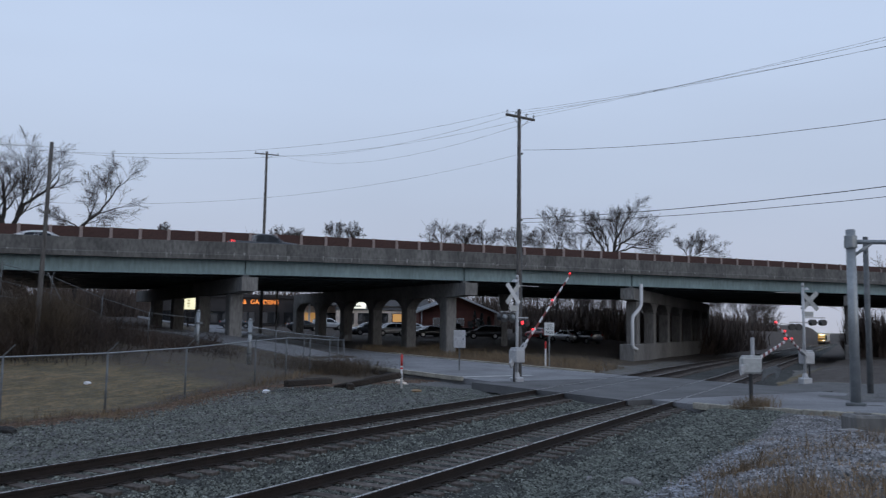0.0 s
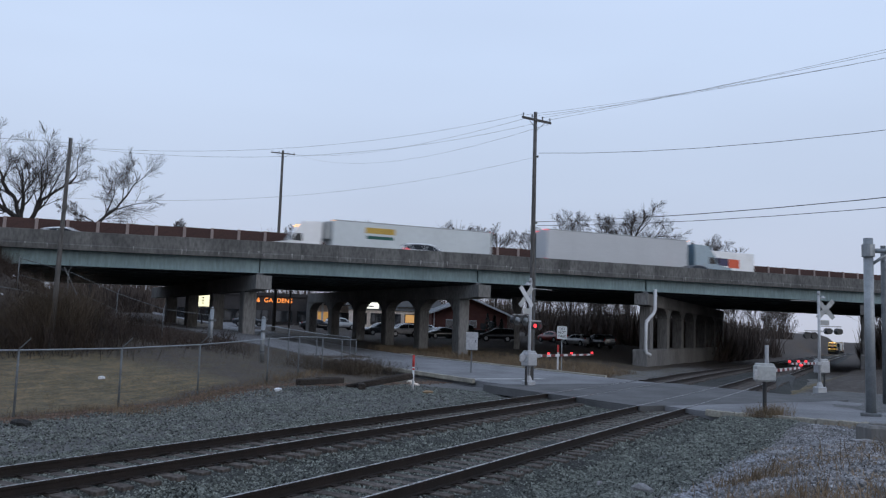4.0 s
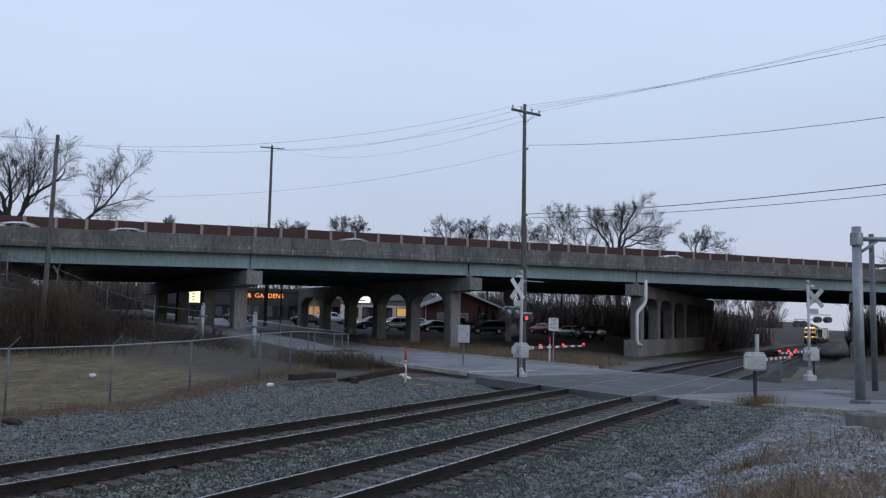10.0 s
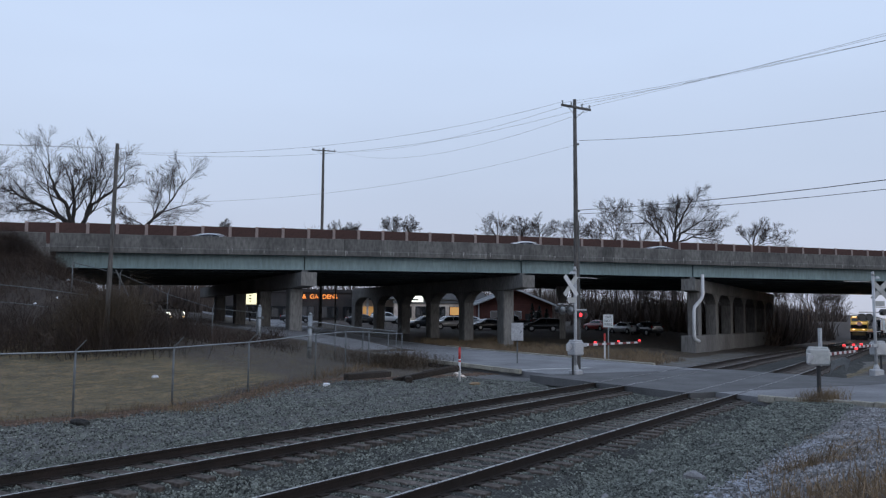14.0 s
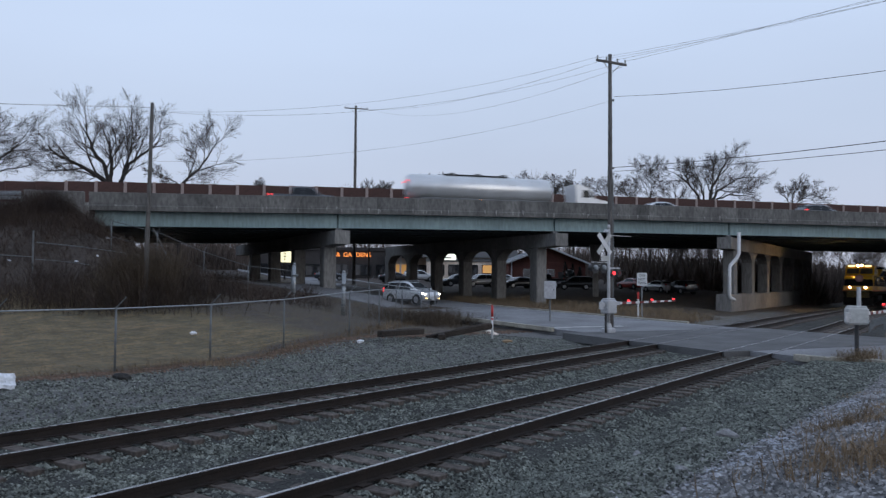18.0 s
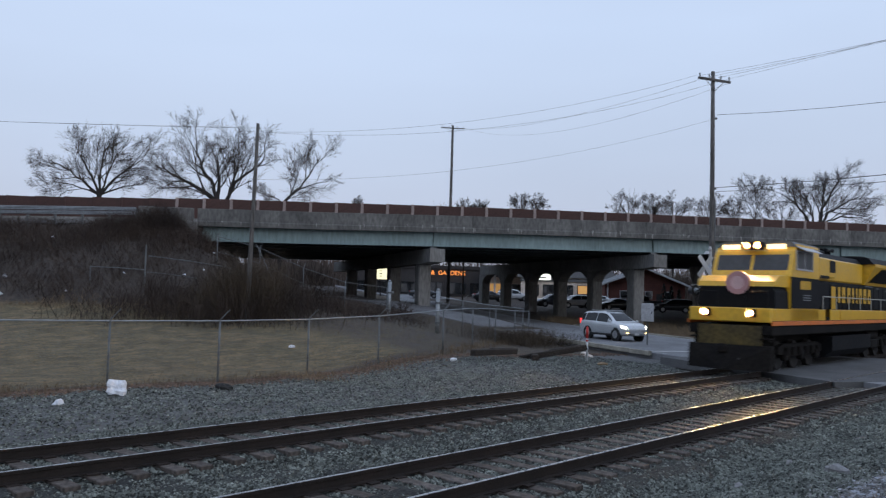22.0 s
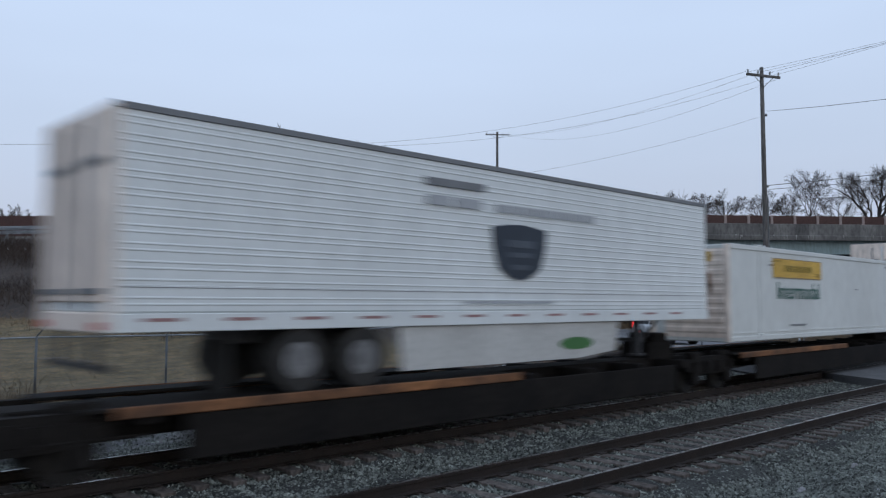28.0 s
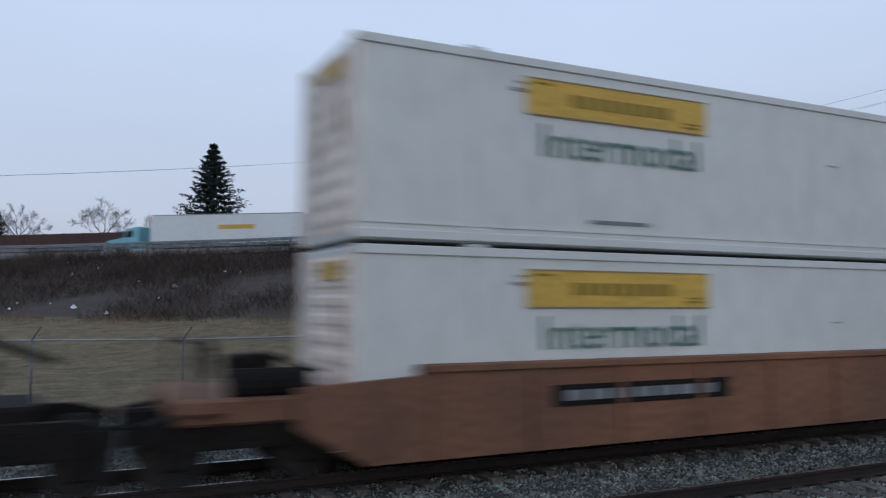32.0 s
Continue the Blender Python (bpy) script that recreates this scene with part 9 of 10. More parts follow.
# side shapes: x forward, lower edge, belt, top, half width at belt, half width at top
SHAPES = {
    "sedan": (4.7, [(-2.35, 0.42, 0.80, 0.86, 0.74, 0.62), (-2.22, 0.28, 0.90, 1.00, 0.84, 0.70), (-1.75, 0.24, 0.93, 1.06, 0.90, 0.74), (-1.15, 0.22, 0.94, 1.34, 0.91, 0.62), (-0.55, 0.22, 0.94, 1.44, 0.91, 0.60), (0.15, 0.22, 0.93, 1.45, 0.91, 0.60), (0.55, 0.22, 0.92, 1.34, 0.91, 0.62), (1.25, 0.22, 0.90, 0.99, 0.91, 0.76), (1.9, 0.24, 0.82, 0.90, 0.88, 0.74), (2.22, 0.28, 0.72, 0.79, 0.80, 0.66), (2.35, 0.38, 0.62, 0.66, 0.66, 0.56)], 0.32, (-1.42, 1.42)),
    "suv": (4.5, [(-2.26, 0.50, 0.92, 1.10, 0.74, 0.60), (-2.20, 0.34, 1.00, 1.36, 0.84, 0.60), (-2.02, 0.30, 1.05, 1.58, 0.88, 0.61), (-1.70, 0.28, 1.06, 1.64, 0.905, 0.62), (-0.9, 0.26, 1.05, 1.68, 0.92, 0.63), (-0.1, 0.26, 1.03, 1.685, 0.92, 0.63), (0.32, 0.26, 1.01, 1.62, 0.92, 0.63), (0.72, 0.26, 1.0, 1.40, 0.92, 0.66), (1.18, 0.26, 0.99, 1.11, 0.915, 0.74), (1.75, 0.28, 0.92, 1.03, 0.89, 0.74), (2.08, 0.32, 0.80, 0.93, 0.82, 0.68), (2.25, 0.42, 0.68, 0.76, 0.66, 0.56)], 0.355, (-1.30, 1.39)),
    "pickup": (5.6, [(-2.8, 0.55, 1.05, 1.12, 0.86, 0.84), (-2.7, 0.42, 1.10, 1.18, 0.96, 0.92), (-0.95, 0.40, 1.10, 1.18, 0.98, 0.94), (-0.9, 0.40, 1.12, 1.75, 0.98, 0.70), (-0.4, 0.40, 1.12, 1.85, 0.98, 0.70), (0.5, 0.40, 1.12, 1.84, 0.98, 0.70), (0.85, 0.40, 1.12, 1.68, 0.98, 0.72), (1.35, 0.40, 1.1, 1.25, 0.98, 0.84), (2.3, 0.42, 1.06, 1.18, 0.96, 0.84), (2.68, 0.46, 0.92, 1.05, 0.92, 0.80), (2.8, 0.55, 0.8, 0.88, 0.86, 0.74)], 0.39, (-1.75, 1.75)),
}


def wheel(parent, x, y, r, w, rim=True):
    sg = 1 if y > 0 else -1
    wh = part("wheel", Mesh().cyl((0, -w / 2, 0), (0, w / 2, 0), r, r, 20).cyl((0, sg * w / 2, 0), (0, sg * (w / 2 + 0.012), 0), r * 0.94, r * 0.86, 20), M_TYRE, parent, "black tyre")
    wh.matrix_basis = pose(x, y, r)
    if rim:
        yo = sg * (w / 2 + 0.014)
        g = Mesh().cyl((0, yo - sg * 0.03, 0), (0, yo, 0), r * 0.66, r * 0.64, 18)
        for k in range(5):
            a = 2 * math.pi * k / 5
            g.box(0, 0, 0, r * 0.56, 0.03, 0.07, 0.01, Matrix.Translation((r * 0.3 * math.cos(a), yo + sg * 0.012, r * 0.3 * math.sin(a))) @ Matrix.Rotation(-a, 4, "Y"))
        g.cyl((0, yo, 0), (0, yo + sg * 0.025, 0), r * 0.16, r * 0.12, 10)
        part("rim", g, M_ALLOY, wh, "alloy rim")
    return wh


def car(shape, paint, label, at=None, lit=True, group="highway traffic", roof_rails=False):
    L, st, r, axles = SHAPES[shape]
    t = thing({"sedan": "car", "suv": "suv", "pickup": "pickup_truck"}[shape], at if at is not None else (0, 0, 0), label, {"sedan": "car", "suv": "suv", "pickup": "pickup"}[shape], group)
    xs = [s[0] for s in st]

    def at_x(x):
        return [float(np.interp(x, xs, [s[k] for s in st])) for k in range(1, 6)]
    fine = sorted(set([round(v, 3) for v in np.linspace(xs[0], xs[-1], 30)] + xs))
    g = Mesh()
    n = 16
    for x in fine:
        zb, zm, zt, wb, wt = at_x(x)
        half = [(0.0, zb), (wb - 0.14, zb), (wb - 0.03, zb + 0.10), (wb, zb + (zm - zb) * 0.55), (wb - 0.015, zm - 0.04), (wb - 0.04, zm), (wt + (wb - 0.04 - wt) * 0.12, zm + (zt - zm) * 0.86), (wt - 0.06, zt - 0.015), (0.0, zt)]
        ring = half + [(-y, z) for y, z in half[-2:0:-1]]
        n = len(ring)
        g.v += [(x, y, z) for y, z in ring]
    for i in range(len(fine) - 1):
        g.f += [(i * n + j, i * n + (j + 1) % n, (i + 1) * n + (j + 1) % n, (i + 1) * n + j) for j in range(n)]
    g.f += [tuple(range(n)), tuple(range((len(fine) - 1) * n, len(fine) * n))]
    part("body", g, PAINT[paint], t, paint + " painted body", True)

    def side_y(x, z):
        zb, zm, zt, wb, wt = at_x(x)
        k = (z - zm) / max(0.05, (zt - zm) * 0.86)
        return wb - 0.04 + (wt + (wb - 0.04 - wt) * 0.12 - (wb - 0.04)) * min(1, max(0, k))
    # side panes between the pillars
    cab = [x for x in xs if at_x(x)[2] - at_x(x)[1] > 0.33]
    x0, x1 = cab[0] - 0.12, cab[-1] + 0.22
    cuts = [x0, x0 + (x1 - x0) * 0.20, x0 + (x1 - x0) * 0.56, x1] if shape == "suv" else [x0, x0 + (x1 - x0) * 0.46, x1]
    for sg in (-1, 1):
        for a, b in zip(cuts, cuts[1:]):
            gg = Mesh()
            m = 7
            for k in range(m):
                x = a + 0.03 + (b - a - 0.06) * k / (m - 1)
                zb, zm, zt, wb, wt = at_x(x)
                lo, hi = zm + 0.03, max(zm + 0.05, min(zm + (zt - zm) * 0.82, zt - 0.11))
                for z in (lo, hi):
                    y = side_y(x, z) + 0.008
                    gg.v += [(x, sg * y, z), (x, sg * (y - 0.03), z)]
            for k in range(m - 1):
                q = 4 * k
                gg.f += [(q, q + 4, q + 6, q + 2), (q + 1, q + 3, q + 7, q + 5), (q, q + 1, q + 5, q + 4), (q + 2, q + 6, q + 7, q + 3)]
            gg.f += [(0, 2, 3, 1), (4 * m - 4, 4 * m - 3, 4 * m - 1, 4 * m - 2)]
            part("side_pane", gg, M_CARGLASS, t, "dark side pane")
    # wind screen and rear pane lie on the sloping top between two stations
    def screen(name, a, b):
        gg = Mesh()
        m = 6
        for k in range(m):
            x = a + (b - a) * k / (m - 1)
            zb, zm, zt, wb, wt = at_x(x)
            for y in (-wt + 0.09, 0.0, wt - 0.09):
                z = zt - (0.015 * (abs(y) / wt) ** 2) + 0.008
                gg.v += [(x, y, z), (x, y, z - 0.03)]
        for k in range(m - 1):
            for c in (0, 2):
                q = 6 * k + c
                gg.f += [(q, q + 6, q + 8, q + 2), (q + 1, q + 3, q + 9, q + 7)]
            q = 6 * k
            gg.f += [(q, q + 1, q + 7, q + 6), (q + 4, q + 10, q + 11, q + 5)]
        gg.f += [(0, 2, 3, 1), (2, 4, 5, 3), (6 * m - 6, 6 * m - 5, 6 * m - 3, 6 * m - 4), (6 * m - 4, 6 * m - 3, 6 * m - 1, 6 * m - 2)]
        part(name, gg, M_CARGLASS, t)
    top = {"sedan": ((0.22, 1.22), (-1.7, -0.62)), "suv": ((0.05, 1.14), (-2.19, -1.98)), "pickup": ((0.58, 1.32), (-0.945, -0.905))}[shape]
    screen("windscreen", *top[0])
    screen("rear_pane", *top[1])
    for ax in axles:
        for sg in (-1, 1):
            wb = at_x(ax)[3]
            part("wheel_arch", Mesh().cyl((ax, sg * (wb - 0.2), r), (ax, sg * (wb + 0.004), r), r + 0.055, r + 0.055, 20), M_TRIM, t)
            wheel(t, ax, sg * (wb - 0.105), r, 0.22)
    nose, tail = st[-2], st[1]
    for sg in (-1, 1):
        part("headlamp", Mesh().box(0, 0, 0, 0.42, 0.34, 0.13, 0.04, pose(nose[0] - 0.10, sg * (nose[4] - 0.14), nose[2] + 0.0, 0, 12, sg * -24)), M_CARLAMP if lit else M_ALLOY, t, "lit headlamp" if lit else "clear headlamp")
        if shape == "suv":
            part("fog_lamp", Mesh().box(0, 0, 0, 0.12, 0.22, 0.07, 0.02, pose(nose[0] + 0.10, sg * 0.60, 0.47, 0, 0, sg * -18)), M_FOG if lit else M_TRIM, t, "amber fog lamp")
        part("tail_lamp", Mesh().box(0, 0, 0, 0.14, 0.22, 0.20 if shape != "suv" else 0.34, 0.03, pose(tail[0] + 0.06, sg * (tail[4] - 0.10), tail[2] + 0.02, 0, -8, sg * 14)), M_TAIL if lit else M_TAILOFF, t, "red tail lamp")
        part("mirror", Mesh().box(cab[-1] + 0.28, sg * (at_x(0.6)[3] + 0.09), at_x(0.6)[1] + 0.10, 0.12, 0.2, 0.15, 0.04), PAINT[paint], t)
        if shape == "suv":
            part("sill", Mesh().box(0.05, sg * 0.885, 0.33, 2.05, 0.08, 0.12, 0.03), M_TRIM, t)
        for dx in ((0.42, -0.55) if shape != "pickup" else (0.3,)):
            part("door_handle", Mesh().box(dx - 0.35, sg * (at_x(dx)[3] - 0.005), at_x(dx)[1] - 0.08, 0.18, 0.03, 0.03, 0.01), PAINT[paint], t)
    part("grille", Mesh().box(nose[0] + 0.07, 0, nose[1] + 0.26, 0.14, 0.92, 0.15, 0.03).box(nose[0] + 0.09, 0, nose[1] + 0.10, 0.12, 1.0, 0.13, 0.03), M_TRIM, t)
    part("front_bar", Mesh().box(nose[0] + 0.14, 0, nose[1] + 0.185, 0.06, 1.1, 0.05, 0.015), PAINT[paint], t)
    part("plate", Mesh().box(nose[0] + 0.17, 0, nose[1] + 0.1, 0.02, 0.32, 0.12, 0.004), M_WHITE, t)
    if roof_rails:
        for sg in (-1, 1):
            part("roof_rail", Mesh().tube([(-1.5, sg * 0.56, 1.64), (-1.4, sg * 0.56, 1.71), (0.1, sg * 0.56, 1.73), (0.25, sg * 0.56, 1.67)], 0.02, 6), M_ALLOY, t)
    return t


def tractor(t, paint, x0, sleeper=True, roof=3.6):
    """A road tractor whose nose is at x0, facing +x."""
    g = Mesh()
    cab_l = 2.9 if sleeper else 1.7
    g.prism([(x0 - 2.2 - cab_l, 0.9), (x0 - 2.2, 0.9), (x0 - 2.15, 1.9), (x0 - 2.55, 2.75), (x0 - 3.3, roof), (x0 - 2.3 - cab_l, roof + 0.1)], 1, -1.2, 1.2)
    part("cab", g, PAINT[paint], t, paint + " cab")
    part("bonnet", Mesh().prism([(x0 - 2.2, 0.8), (x0 - 0.1, 0.8), (x0, 1.15), (x0 - 0.35, 1.62), (x0 - 2.2, 1.95)], 1, -1.02, 1.02), PAINT[paint], t, paint + " bonnet")
    part("windscreen", Mesh().prism([(x0 - 2.12, 1.97), (x0 - 2.10, 1.99), (x0 - 2.50, 2.74), (x0 - 2.54, 2.72)], 1, -1.0, 1.0), M_CARGLASS, t)
    for sg in (-1, 1):
        part("side_pane", Mesh().prism([(x0 - 2.45, 1.95), (x0 - 3.35, 1.95), (x0 - 3.3, 2.62), (x0 - 2.72, 2.62)], 1, sg * 1.18, sg * 1.215), M_CARGLASS, t)
        part("headlamp", Mesh().box(x0 - 0.25, sg * 0.86, 1.18, 0.3, 0.3, 0.22, 0.05), M_CARLAMP, t, "lit headlamp")
        part("mirror", Mesh().box(x0 - 2.35, sg * 1.42, 2.3, 0.12, 0.2, 0.6, 0.03), M_TRIM, t)
        part("fairing", Mesh().box(x0 - 3.9, sg * 1.1, 0.68, 2.4, 0.18, 0.6, 0.05), PAINT[paint], t)
        for ax in (x0 - 1.1, x0 - 5.1, x0 - 6.3):
            wheel(t, ax, sg * 1.05, 0.5, 0.3)
    for y in (-0.8, -0.3, 0.3, 0.8):
        part("marker_lamp", Mesh().box(x0 - 3.0, y, roof + 0.0 - 0.28, 0.1, 0.16, 0.08, 0.02), M_AMBERLAMP, t, "amber marker lamp")
    part("bumper", Mesh().box(x0 - 0.1, 0, 0.55, 0.3, 2.3, 0.45, 0.08), M_SILVER, t)
    part("chassis", Mesh().box(x0 - 4.4, 0, 0.75, 5.0, 0.9, 0.3, 0.02), M_TRIM, t)


def box_trailer(t, x1, length, skin, label, panel=None, roof=4.15, axle=True):
    """A van trailer from x1 back over its length."""
    b = part("trailer_body", Mesh().box(x1 - length / 2, 0, (roof + 1.15) / 2, length, 2.58, roof - 1.15, 0.04), skin, t, label)
    part("bottom_rail", Mesh().box(x1 - length / 2, 0, 1.2, length - 0.1, 2.62, 0.14, 0.02), M_GALV_D, t)
    part("top_rail", Mesh().box(x1 - length / 2, 0, roof - 0.06, length - 0.06, 2.61, 0.1, 0.02), M_GALV, t)
    rib = mesh_data("rib", Mesh().box(0, 0, 0, 0.05, 2.59, roof - 1.5, 0.01), skin)
    for k in range(1, int(length / 1.22)):
        share("rib", rib, b, pose(x1 - k * 1.22, 0, (roof + 1.15) / 2))
    for sg in (-1, 1):
        part("marker_lamp", Mesh().box(x1 - 0.08, sg * 1.29, roof - 0.1, 0.12, 0.06, 0.06, 0.01), M_AMBERLAMP, t, "amber marker lamp")
        part("tail_lamp", Mesh().box(x1 - length - 0.02, sg * 1.05, 1.3, 0.06, 0.2, 0.12, 0.02), M_TAIL, t, "red tail lamp")
        part("top_lamp", Mesh().box(x1 - length - 0.02, sg * 0.95, roof - 0.08, 0.06, 0.55, 0.08, 0.01), M_TAIL, t, "red marker lamp")
        for ax in (x1 - length + 1.3, x1 - length + 2.55):
            wheel(t, ax, sg * 1.05, 0.5, 0.5)
    part("undercarriage", Mesh().box(x1 - length + 1.9, 0, 0.85, 3.0, 1.8, 0.4, 0.03), M_TRIM, t)


def semi(paint, skin, label, length=16.15, roof=4.15, yellow=False, sleeper=True, band=False):
    """Origin at the trailer's rear, nose forward."""
    t = thing("semi_truck", (0, 0, 0), label, "semi truck", "highway traffic")
    box_trailer(t, length, length, skin, "pale van trailer", roof=roof)
    tractor(t, paint, length + 6.1 if sleeper else length + 5.3, sleeper, 3.75 if sleeper else 2.95)
    if band:
        for sg in (-1, 1):
            part("yellow_bar", Mesh().box(length * 0.42, sg * 1.30, 2.85, 3.8, 0.02, 0.42), M_LABY, t, "yellow lettering bar")
    if yellow:
        for sg in (-1, 1):
            part("yellow_panel", Mesh().box(length - 4.6, sg * 1.30, 3.35, 2.9, 0.02, 0.55), M_LABY, t, "yellow lettering panel")
            part("green_bar", Mesh().box(length - 4.6, sg * 1.30, 2.7, 2.6, 0.02, 0.3), M_GREEN, t, "green lettering bar")
        part("cooler", Mesh().box(length + 0.35, 0, 3.1, 0.7, 1.9, 1.7, 0.1), M_GALV, t, "grey refrigeration unit")
    return t


def box_truck(label):
    t = thing("box_truck", (0, 0, 0), label, "box truck", "highway traffic")
    part("cargo_box", Mesh().box(3.6, 0, 2.5, 7.2, 2.5, 2.9, 0.05), PAINT["white"], t, "white cargo box")
    part("cab", Mesh().prism([(7.3, 0.7), (9.2, 0.7), (9.3, 1.35), (8.65, 1.6), (8.15, 2.55), (7.3, 2.6)], 1, -1.05, 1.05), PAINT["white"], t, "white cab")
    part("windscreen", Mesh().prism([(8.67, 1.62), (8.70, 1.63), (8.20, 2.5), (8.16, 2.5)], 1, -0.9, 0.9), M_CARGLASS, t)
    for sg in (-1, 1):
        part("side_pane", Mesh().prism([(7.6, 1.6), (8.5, 1.6), (8.12, 2.4), (7.6, 2.4)], 1, sg * 1.04, sg * 1.065), M_CARGLASS, t)
        part("dark_block", Mesh().box(4.85, sg * 1.26, 2.75, 2.3, 0.02, 0.85), M_NAVYBLK, t, "dark violet block")
        part("red_block", Mesh().box(2.9, sg * 1.26, 2.65, 1.5, 0.02, 1.0), M_ORED, t, "orange-red block")
        part("headlamp", Mesh().box(9.2, sg * 0.8, 1.1, 0.2, 0.3, 0.2, 0.04), M_CARLAMP, t, "lit headlamp")
        part("marker_lamp", Mesh().box(7.15, sg * 0.7, 3.97, 0.12, 0.4, 0.08, 0.02), M_AMBERLAMP, t, "amber marker lamp")
        for ax in (1.6, 8.3):
            wheel(t, ax, sg * 0.95, 0.42, 0.28)
    part("chassis", Mesh().box(4.5, 0, 0.85, 8.6, 0.9, 0.3, 0.02), M_TRIM, t)
    return t


def tanker(label):
    t = thing("tanker_truck", (0, 0, 0), label, "tanker truck", "highway traffic")
    g = Mesh()
    n = 24
    prof = [(0.0, 0.55), (0.12, 0.95), (0.35, 1.12), (13.2, 1.12), (13.45, 0.95), (13.55, 0.55)]
    for x, r in prof:
        g.v += [(x, 1.12 * r / 1.12 * math.cos(2 * math.pi * k / n), 2.45 + r * math.sin(2 * math.pi * k / n)) for k in range(n)]
    for i in range(len(prof) - 1):
        g.f += [(i * n + j, i * n + (j + 1) % n, (i + 1) * n + (j + 1) % n, (i + 1) * n + j) for j in range(n)]
    g.f += [tuple(range(n)), tuple(range((len(prof) - 1) * n, len(prof) * n))]
    part("tank", g, M_TANK, t, "polished pale tank", True)
    part("walkway", Mesh().box(6.4, 0, 3.62, 6.0, 0.6, 0.1, 0.02), M_TRIM, t)
    for x in (2.6, 5.2, 7.8, 10.4):
        part("band", Mesh().cyl((x - 0.05, 0, 2.45), (x + 0.05, 0, 2.45), 1.135, 1.135, 24), M_TANK, t)
    for x in (4.2, 6.6, 9.0):
        part("hatch", Mesh().cyl((x, 0, 3.55), (x, 0, 3.8), 0.28, 0.26, 14), M_GALV_D, t)
    part("hose_tray", Mesh().box(6.8, -1.0, 1.35, 11.5, 0.3, 0.25, 0.04), M_GALV_D, t)
    part("bumper", Mesh().box(0.0, 0, 0.9, 0.2, 2.3, 0.4, 0.04), M_TRIM, t)
    for sg in (-1, 1):
        part("tail_lamp", Mesh().box(-0.08, sg * 0.95, 1.35, 0.06, 0.4, 0.14, 0.02), M_TAIL, t, "red tail lamp")
        part("top_lamp", Mesh().box(-0.02, sg * 0.7, 2.9, 0.06, 0.4, 0.12, 0.02), M_TAIL, t, "red marker lamp")
        part("side_lamp", Mesh().box(6.6, sg * 1.12, 1.35, 0.3, 0.08, 0.1, 0.02), M_AMBERLAMP, t, "amber marker lamp")
        part("fender", Mesh().box(1.8, sg * 1.05, 1.08, 2.8, 0.5, 0.1, 0.03), M_GALV, t)
        for ax in (1.2, 2.45):
            wheel(t, ax, sg * 1.0, 0.5, 0.5)
    tractor(t, "white", 19.6, False, 3.05)
    return t


M_TANK = mat("polished_tank_steel", (0.62, 0.63, 0.64), (0.48, 0.48, 0.48), 0.32, 0.5, big=0.5, fine=8, bump=0.01, fine_amt=0.08)
M_NAVYBLK = plain("dark_violet_block", (0.03, 0.025, 0.09), 0.5)
M_GREYSKIN = mat("grey_white_trailer_skin", (0.50, 0.51, 0.52), (0.44, 0.45, 0.46), 0.45, big=0.3, fine=8, bump=0.02, fine_amt=0.05)

# highway traffic: (object, s at time t0, t0, speed along s, lane)
TRAFFIC = [
    (semi("blue", M_GREYSKIN, "semi truck with blue cab and plain grey trailer"), 9.1, 3.0, 27.3, 68.1),
    (semi("white", M_TRL, "white semi truck with yellow panel on its trailer", yellow=True), 35.5 + 22.3, 3.0, -24.5, 73.9),
    (box_truck("white box truck with dark and orange-red blocks"), 15.1 + 9.3, 6.0, -21.0, 73.9),
    (tanker("tanker truck with polished tank and white cab"), 2.4, 17.5, 27.0, 68.1),
    (semi("white", M_TRL, "white semi truck with white trailer"), -21.9 - 16.15, 24.5, 28.8, 68.1),
    (semi("teal", M_TRL, "semi truck with teal cab and white trailer", band=True, sleeper=False), 7.5 + 16.15, 30.5, -35.4, 73.9),
]
for shape, paint, s0, t0, v, lane in (
        ("sedan", "white", -5.0, 0.0, 25.0, 65.2), ("pickup", "dark", 11.1, 0.0, 25.0, 65.2), ("sedan", "dark", 24.4, 3.0, 28.0, 65.2), ("suv", "white", -6.2, 3.0, 30.0, 65.2),
        ("sedan", "white", 9.5, 6.0, -21.0, 73.9), ("sedan", "dark", 24.4, 6.0, 26.0, 66.0), ("sedan", "white", 47.3, 6.0, 26.0, 66.0), ("sedan", "white", 24.2, 9.0, 27.0, 66.0), ("sedan", "white", 53.5, 9.0, 27.0, 66.0),
        ("sedan", "pale", 0.7, 10.0, 26.8, 66.0), ("sedan", "white", -6.7, 10.0, 27.7, 65.2), ("sedan", "pale", 18.6, 10.0, 27.3, 66.4), ("sedan", "white", 3.5, 13.0, 26.0, 66.0), ("sedan", "silver", 17.4, 13.0, 26.0, 66.0), ("sedan", "maroon", 5.7, 16.0, 26.0, 66.0),
        ("pickup", "dark", -7.0, 17.5, 27.5, 65.2), ("sedan", "silver", 25.8, 17.5, 27.0, 65.2), ("suv", "grey", 43.1, 17.5, 27.0, 65.2), ("sedan", "dark", -7.9, 19.0, 27.0, 66.0), ("sedan", "white", 25.0, 20.0, 27.0, 66.6), ("sedan", "white", 38.5, 16.0, 27.0, 66.2), ("sedan", "pale", 56.5, 16.0, 27.0, 66.2), ("sedan", "dark", -2.4, 27.5, 29.0, 66.0)):
    TRAFFIC.append((car(shape, paint, paint + {"sedan": " sedan", "suv": " SUV", "pickup": " pickup truck"}[shape] + " on the highway with its lights lit"), s0, t0, v, lane))

CROSS_SUV = car("suv", "silver", "silver compact SUV waiting at the crossing, headlamps lit", None, True, "", True)

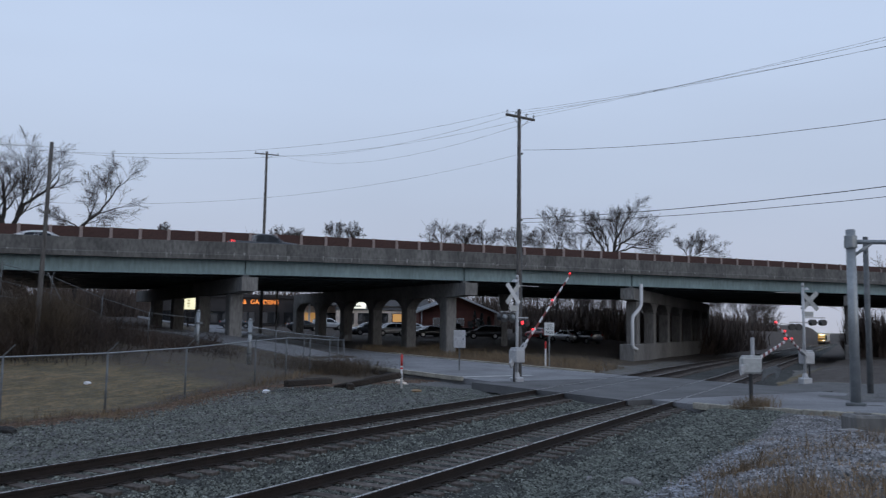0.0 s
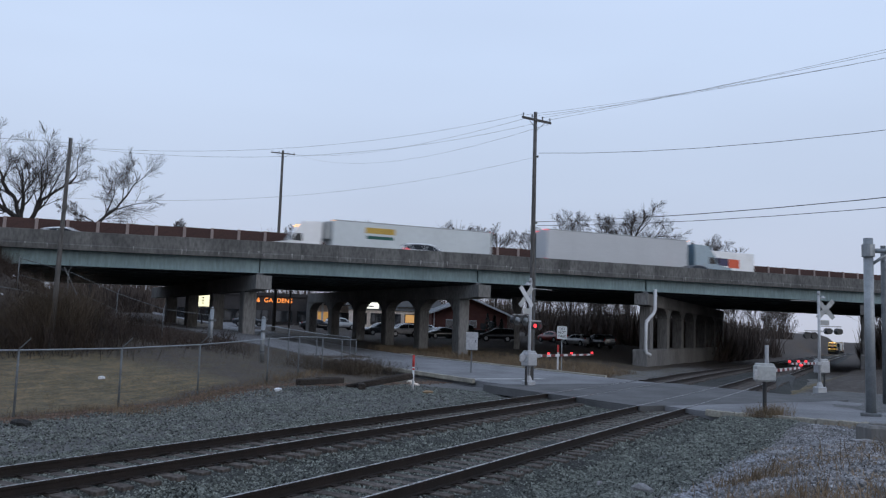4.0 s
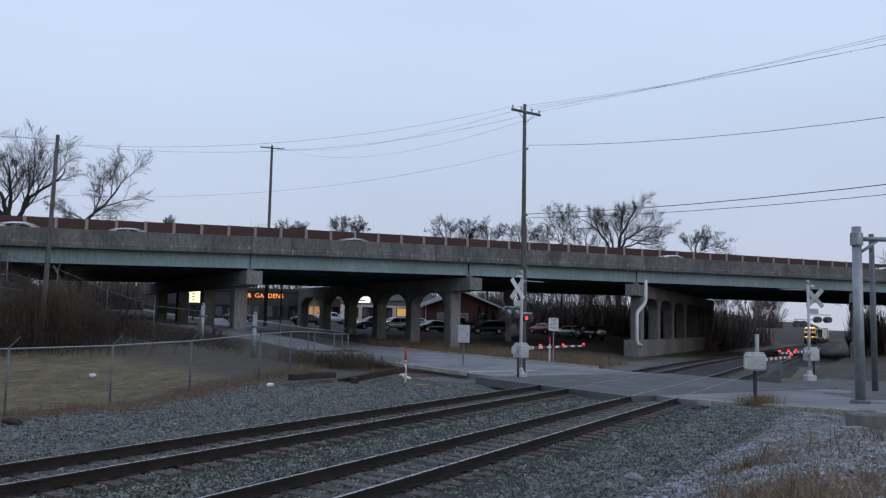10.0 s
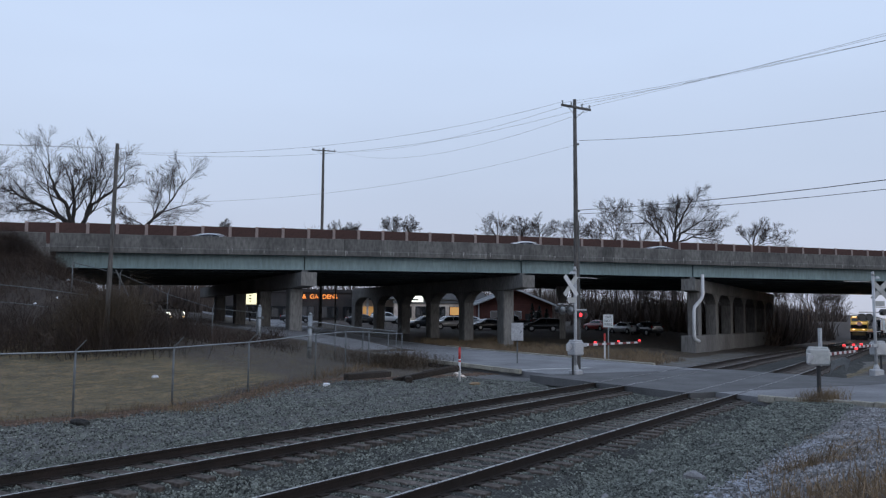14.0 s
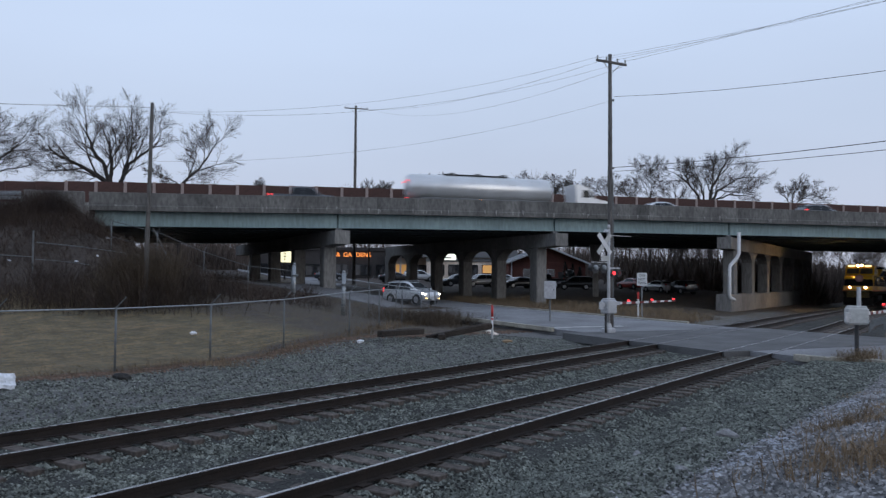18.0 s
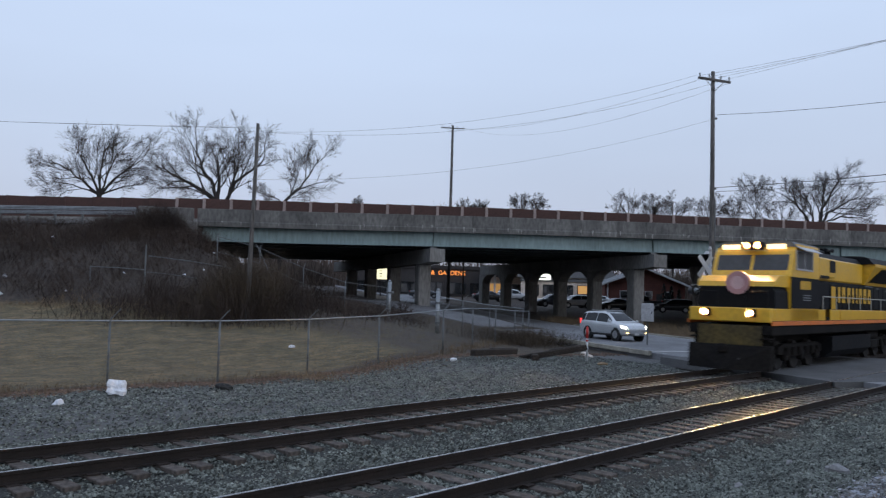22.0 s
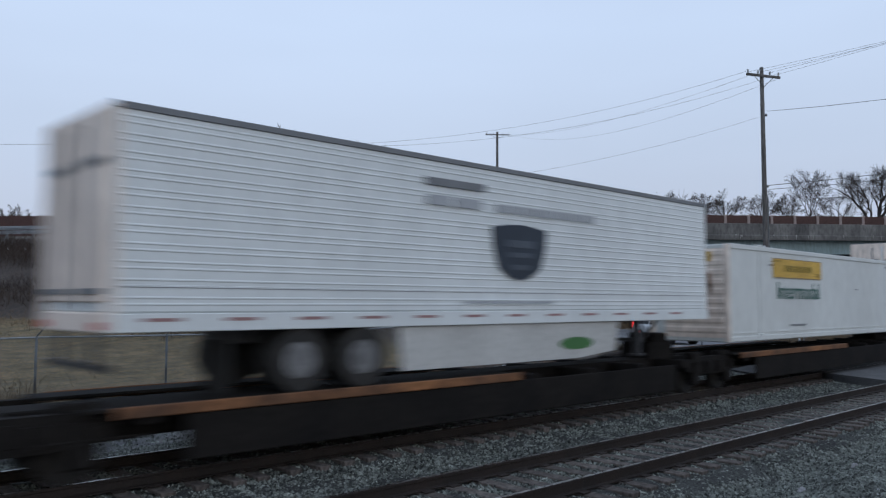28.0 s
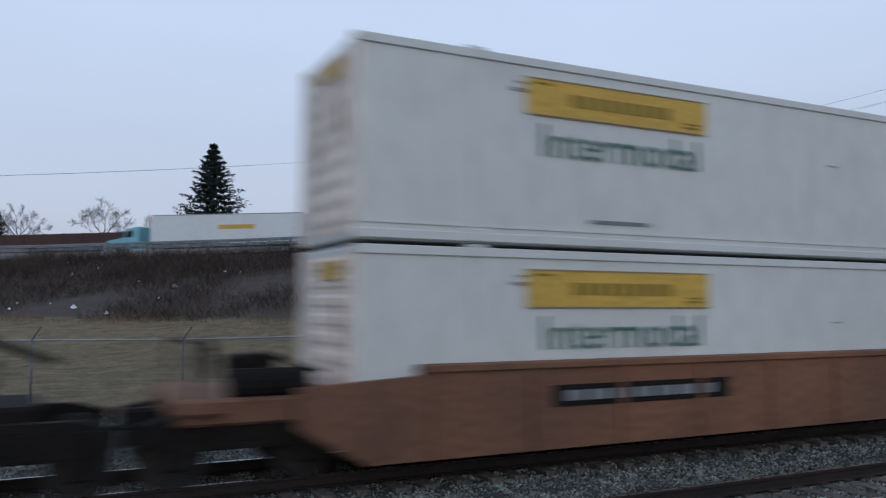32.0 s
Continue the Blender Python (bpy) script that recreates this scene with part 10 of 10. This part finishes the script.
# parked behind the bridge
for shape, paint, az, r, yaw, lit in (("suv", "white", 37.3, 118, -35, False), ("suv", "silver", 33.0, 104, 150, False), ("sedan", "dark", 30.2, 104, 150, False), ("sedan", "silver", 31.6, 112, 140, False), ("suv", "dark", 26.3, 103, 120, False), ("pickup", "grey", 28.6, 106, 140, False), ("sedan", "silver", 20.6, 102, 60, False), ("suv", "dark", 19.2, 100, 55, False), ("sedan", "red", 22.4, 108, 60, False), ("sedan", "dark", 39.0, 112, -40, False), ("suv", "dark", 34.6, 108, 150, False), ("sedan", "dark", 43.6, 120, -50, False)):
    x, y = polar(az, r)
    car(shape, paint, paint + {"sedan": " sedan", "suv": " SUV", "pickup": " pickup truck"}[shape] + " parked behind the highway bridge", pose(x, y, gh(x, y) + 0.03, 0, 0, yaw), lit, "parked cars")

# ---- what moves ----
def motions():
    # the train rolls past at an even speed, along the track's bend
    for ob, off, half in TRAIN:
        rows = []
        for i in range(65):
            t = i * 0.5
            x = off + TRAIN_SPEED * (28.0 - t)
            xm = x + half
            yaw = track_yaw(xm)
            a = radians(yaw)
            ym = track_y(xm, TRACK_FAR)
            rows.append((t, pose(xm - half * math.cos(a), ym - half * math.sin(a), track_z(x), 0, math.degrees(0.0085) if x > 55 else 0.0, yaw)))
        walk(ob, rows)
    # highway traffic, each at its own steady speed
    for ob, s0, t0, v, lane in TRAFFIC:
        rows = []
        for i in range(33):
            s = s0 + v * (i - t0)
            x, y, z = bp(s, lane, deck_z(s) + 0.03)
            rows.append((float(i), pose(x, y, z, 0, 0, YAW_R + (0 if v > 0 else 180))))
        walk(ob, rows)
    # the SUV comes down the side lane, turns into the street and stops at the gate
    way = [(0, 52, 128, 3.2, -98), (6, 50, 112, 3.0, -100), (10, 47, 82, 2.6, -94), (13, 44.7, 63.2, 2.1, -92), (13.5, 44.7, 60.8, 2.03, -92), (15.5, 44.9, 50.2, 1.8, -89), (16.5, 45.0, 44.0, 1.25, -94), (17.5, 46.2, 38.7, 0.62, -98),
           (18.5, 47.6, 34.8, 0.38, -97), (19.0, 47.6, 33.0, 0.30, -99), (19.5, 46.8, 31.0, 0.22, -102), (20.0, 45.4, 28.6, 0.14, -113), (20.5, 44.3, 26.8, 0.09, -113), (21.0, 43.4, 25.4, 0.07, -112), (21.6, 43.0, 25.2, 0.06, -112), (32.0, 43.0, 25.2, 0.06, -112)]
    walk(CROSS_SUV, [(t, pose(x, y, max(z, street_z(x, y) if y < 40 else gh(x, y) + 0.06) + 0.01, 0, 0, yaw)) for t, x, y, z, yaw in way])
    # its wheels roll with it
    ts, ds = [0.0], [0.0]
    for a, b in zip(way, way[1:]):
        ts.append(float(b[0]))
        ds.append(ds[-1] + math.hypot(b[1] - a[1], b[2] - a[2]))
    start = float(np.interp(12.6, ts, ds))
    for wh in [o for o in CROSS_SUV.children if o.name.startswith("wheel") and not o.name.startswith("wheel_arch")]:
        at = wh.matrix_basis.translation.copy()
        rows = [(0.0, pose(at.x, at.y, at.z))]
        for i in range(137):
            t = 12.6 + i / 15.0
            roll = math.degrees((float(np.interp(t, ts, ds)) - start) / 0.355)
            rows.append((t, pose(at.x, at.y, at.z) @ Matrix.Rotation(radians(roll % 360.0), 4, "Y")))
        rows.append((32.0, rows[-1][1]))
        walk(wh, rows)
    # the gates come down
    m1, m2, mg = SIGNAL_1.matrix_basis.inverted(), SIGNAL_2.matrix_basis.inverted(), GATE_MACHINE.matrix_basis.inverted()
    for arm, inv, at, yaw, rise in ((ARM1, m1, (34.4, 15.2, 1.33), -3, ((0, 34), (1, 25.5), (2, 14.5), (3, 5.5), (3.7, 0.5), (4.2, 0), (32, 0))),
                                    (ARM3, m2, (44.5, 4.05, 1.35), 171, ((0, 17), (1, 14), (2, 12), (3, 7), (4, 0.5), (4.5, 0), (32, 0))),
                                    (ARM2, mg, (30.2, 4.5, 1.33), -6, ((0, 8), (1, 5), (2, 4), (3, 3), (4, 0.3), (4.5, 0), (32, 0)))):
        walk(arm, [(float(t), inv @ pose(*at, 0, -a, yaw)) for t, a in rise])


motions()
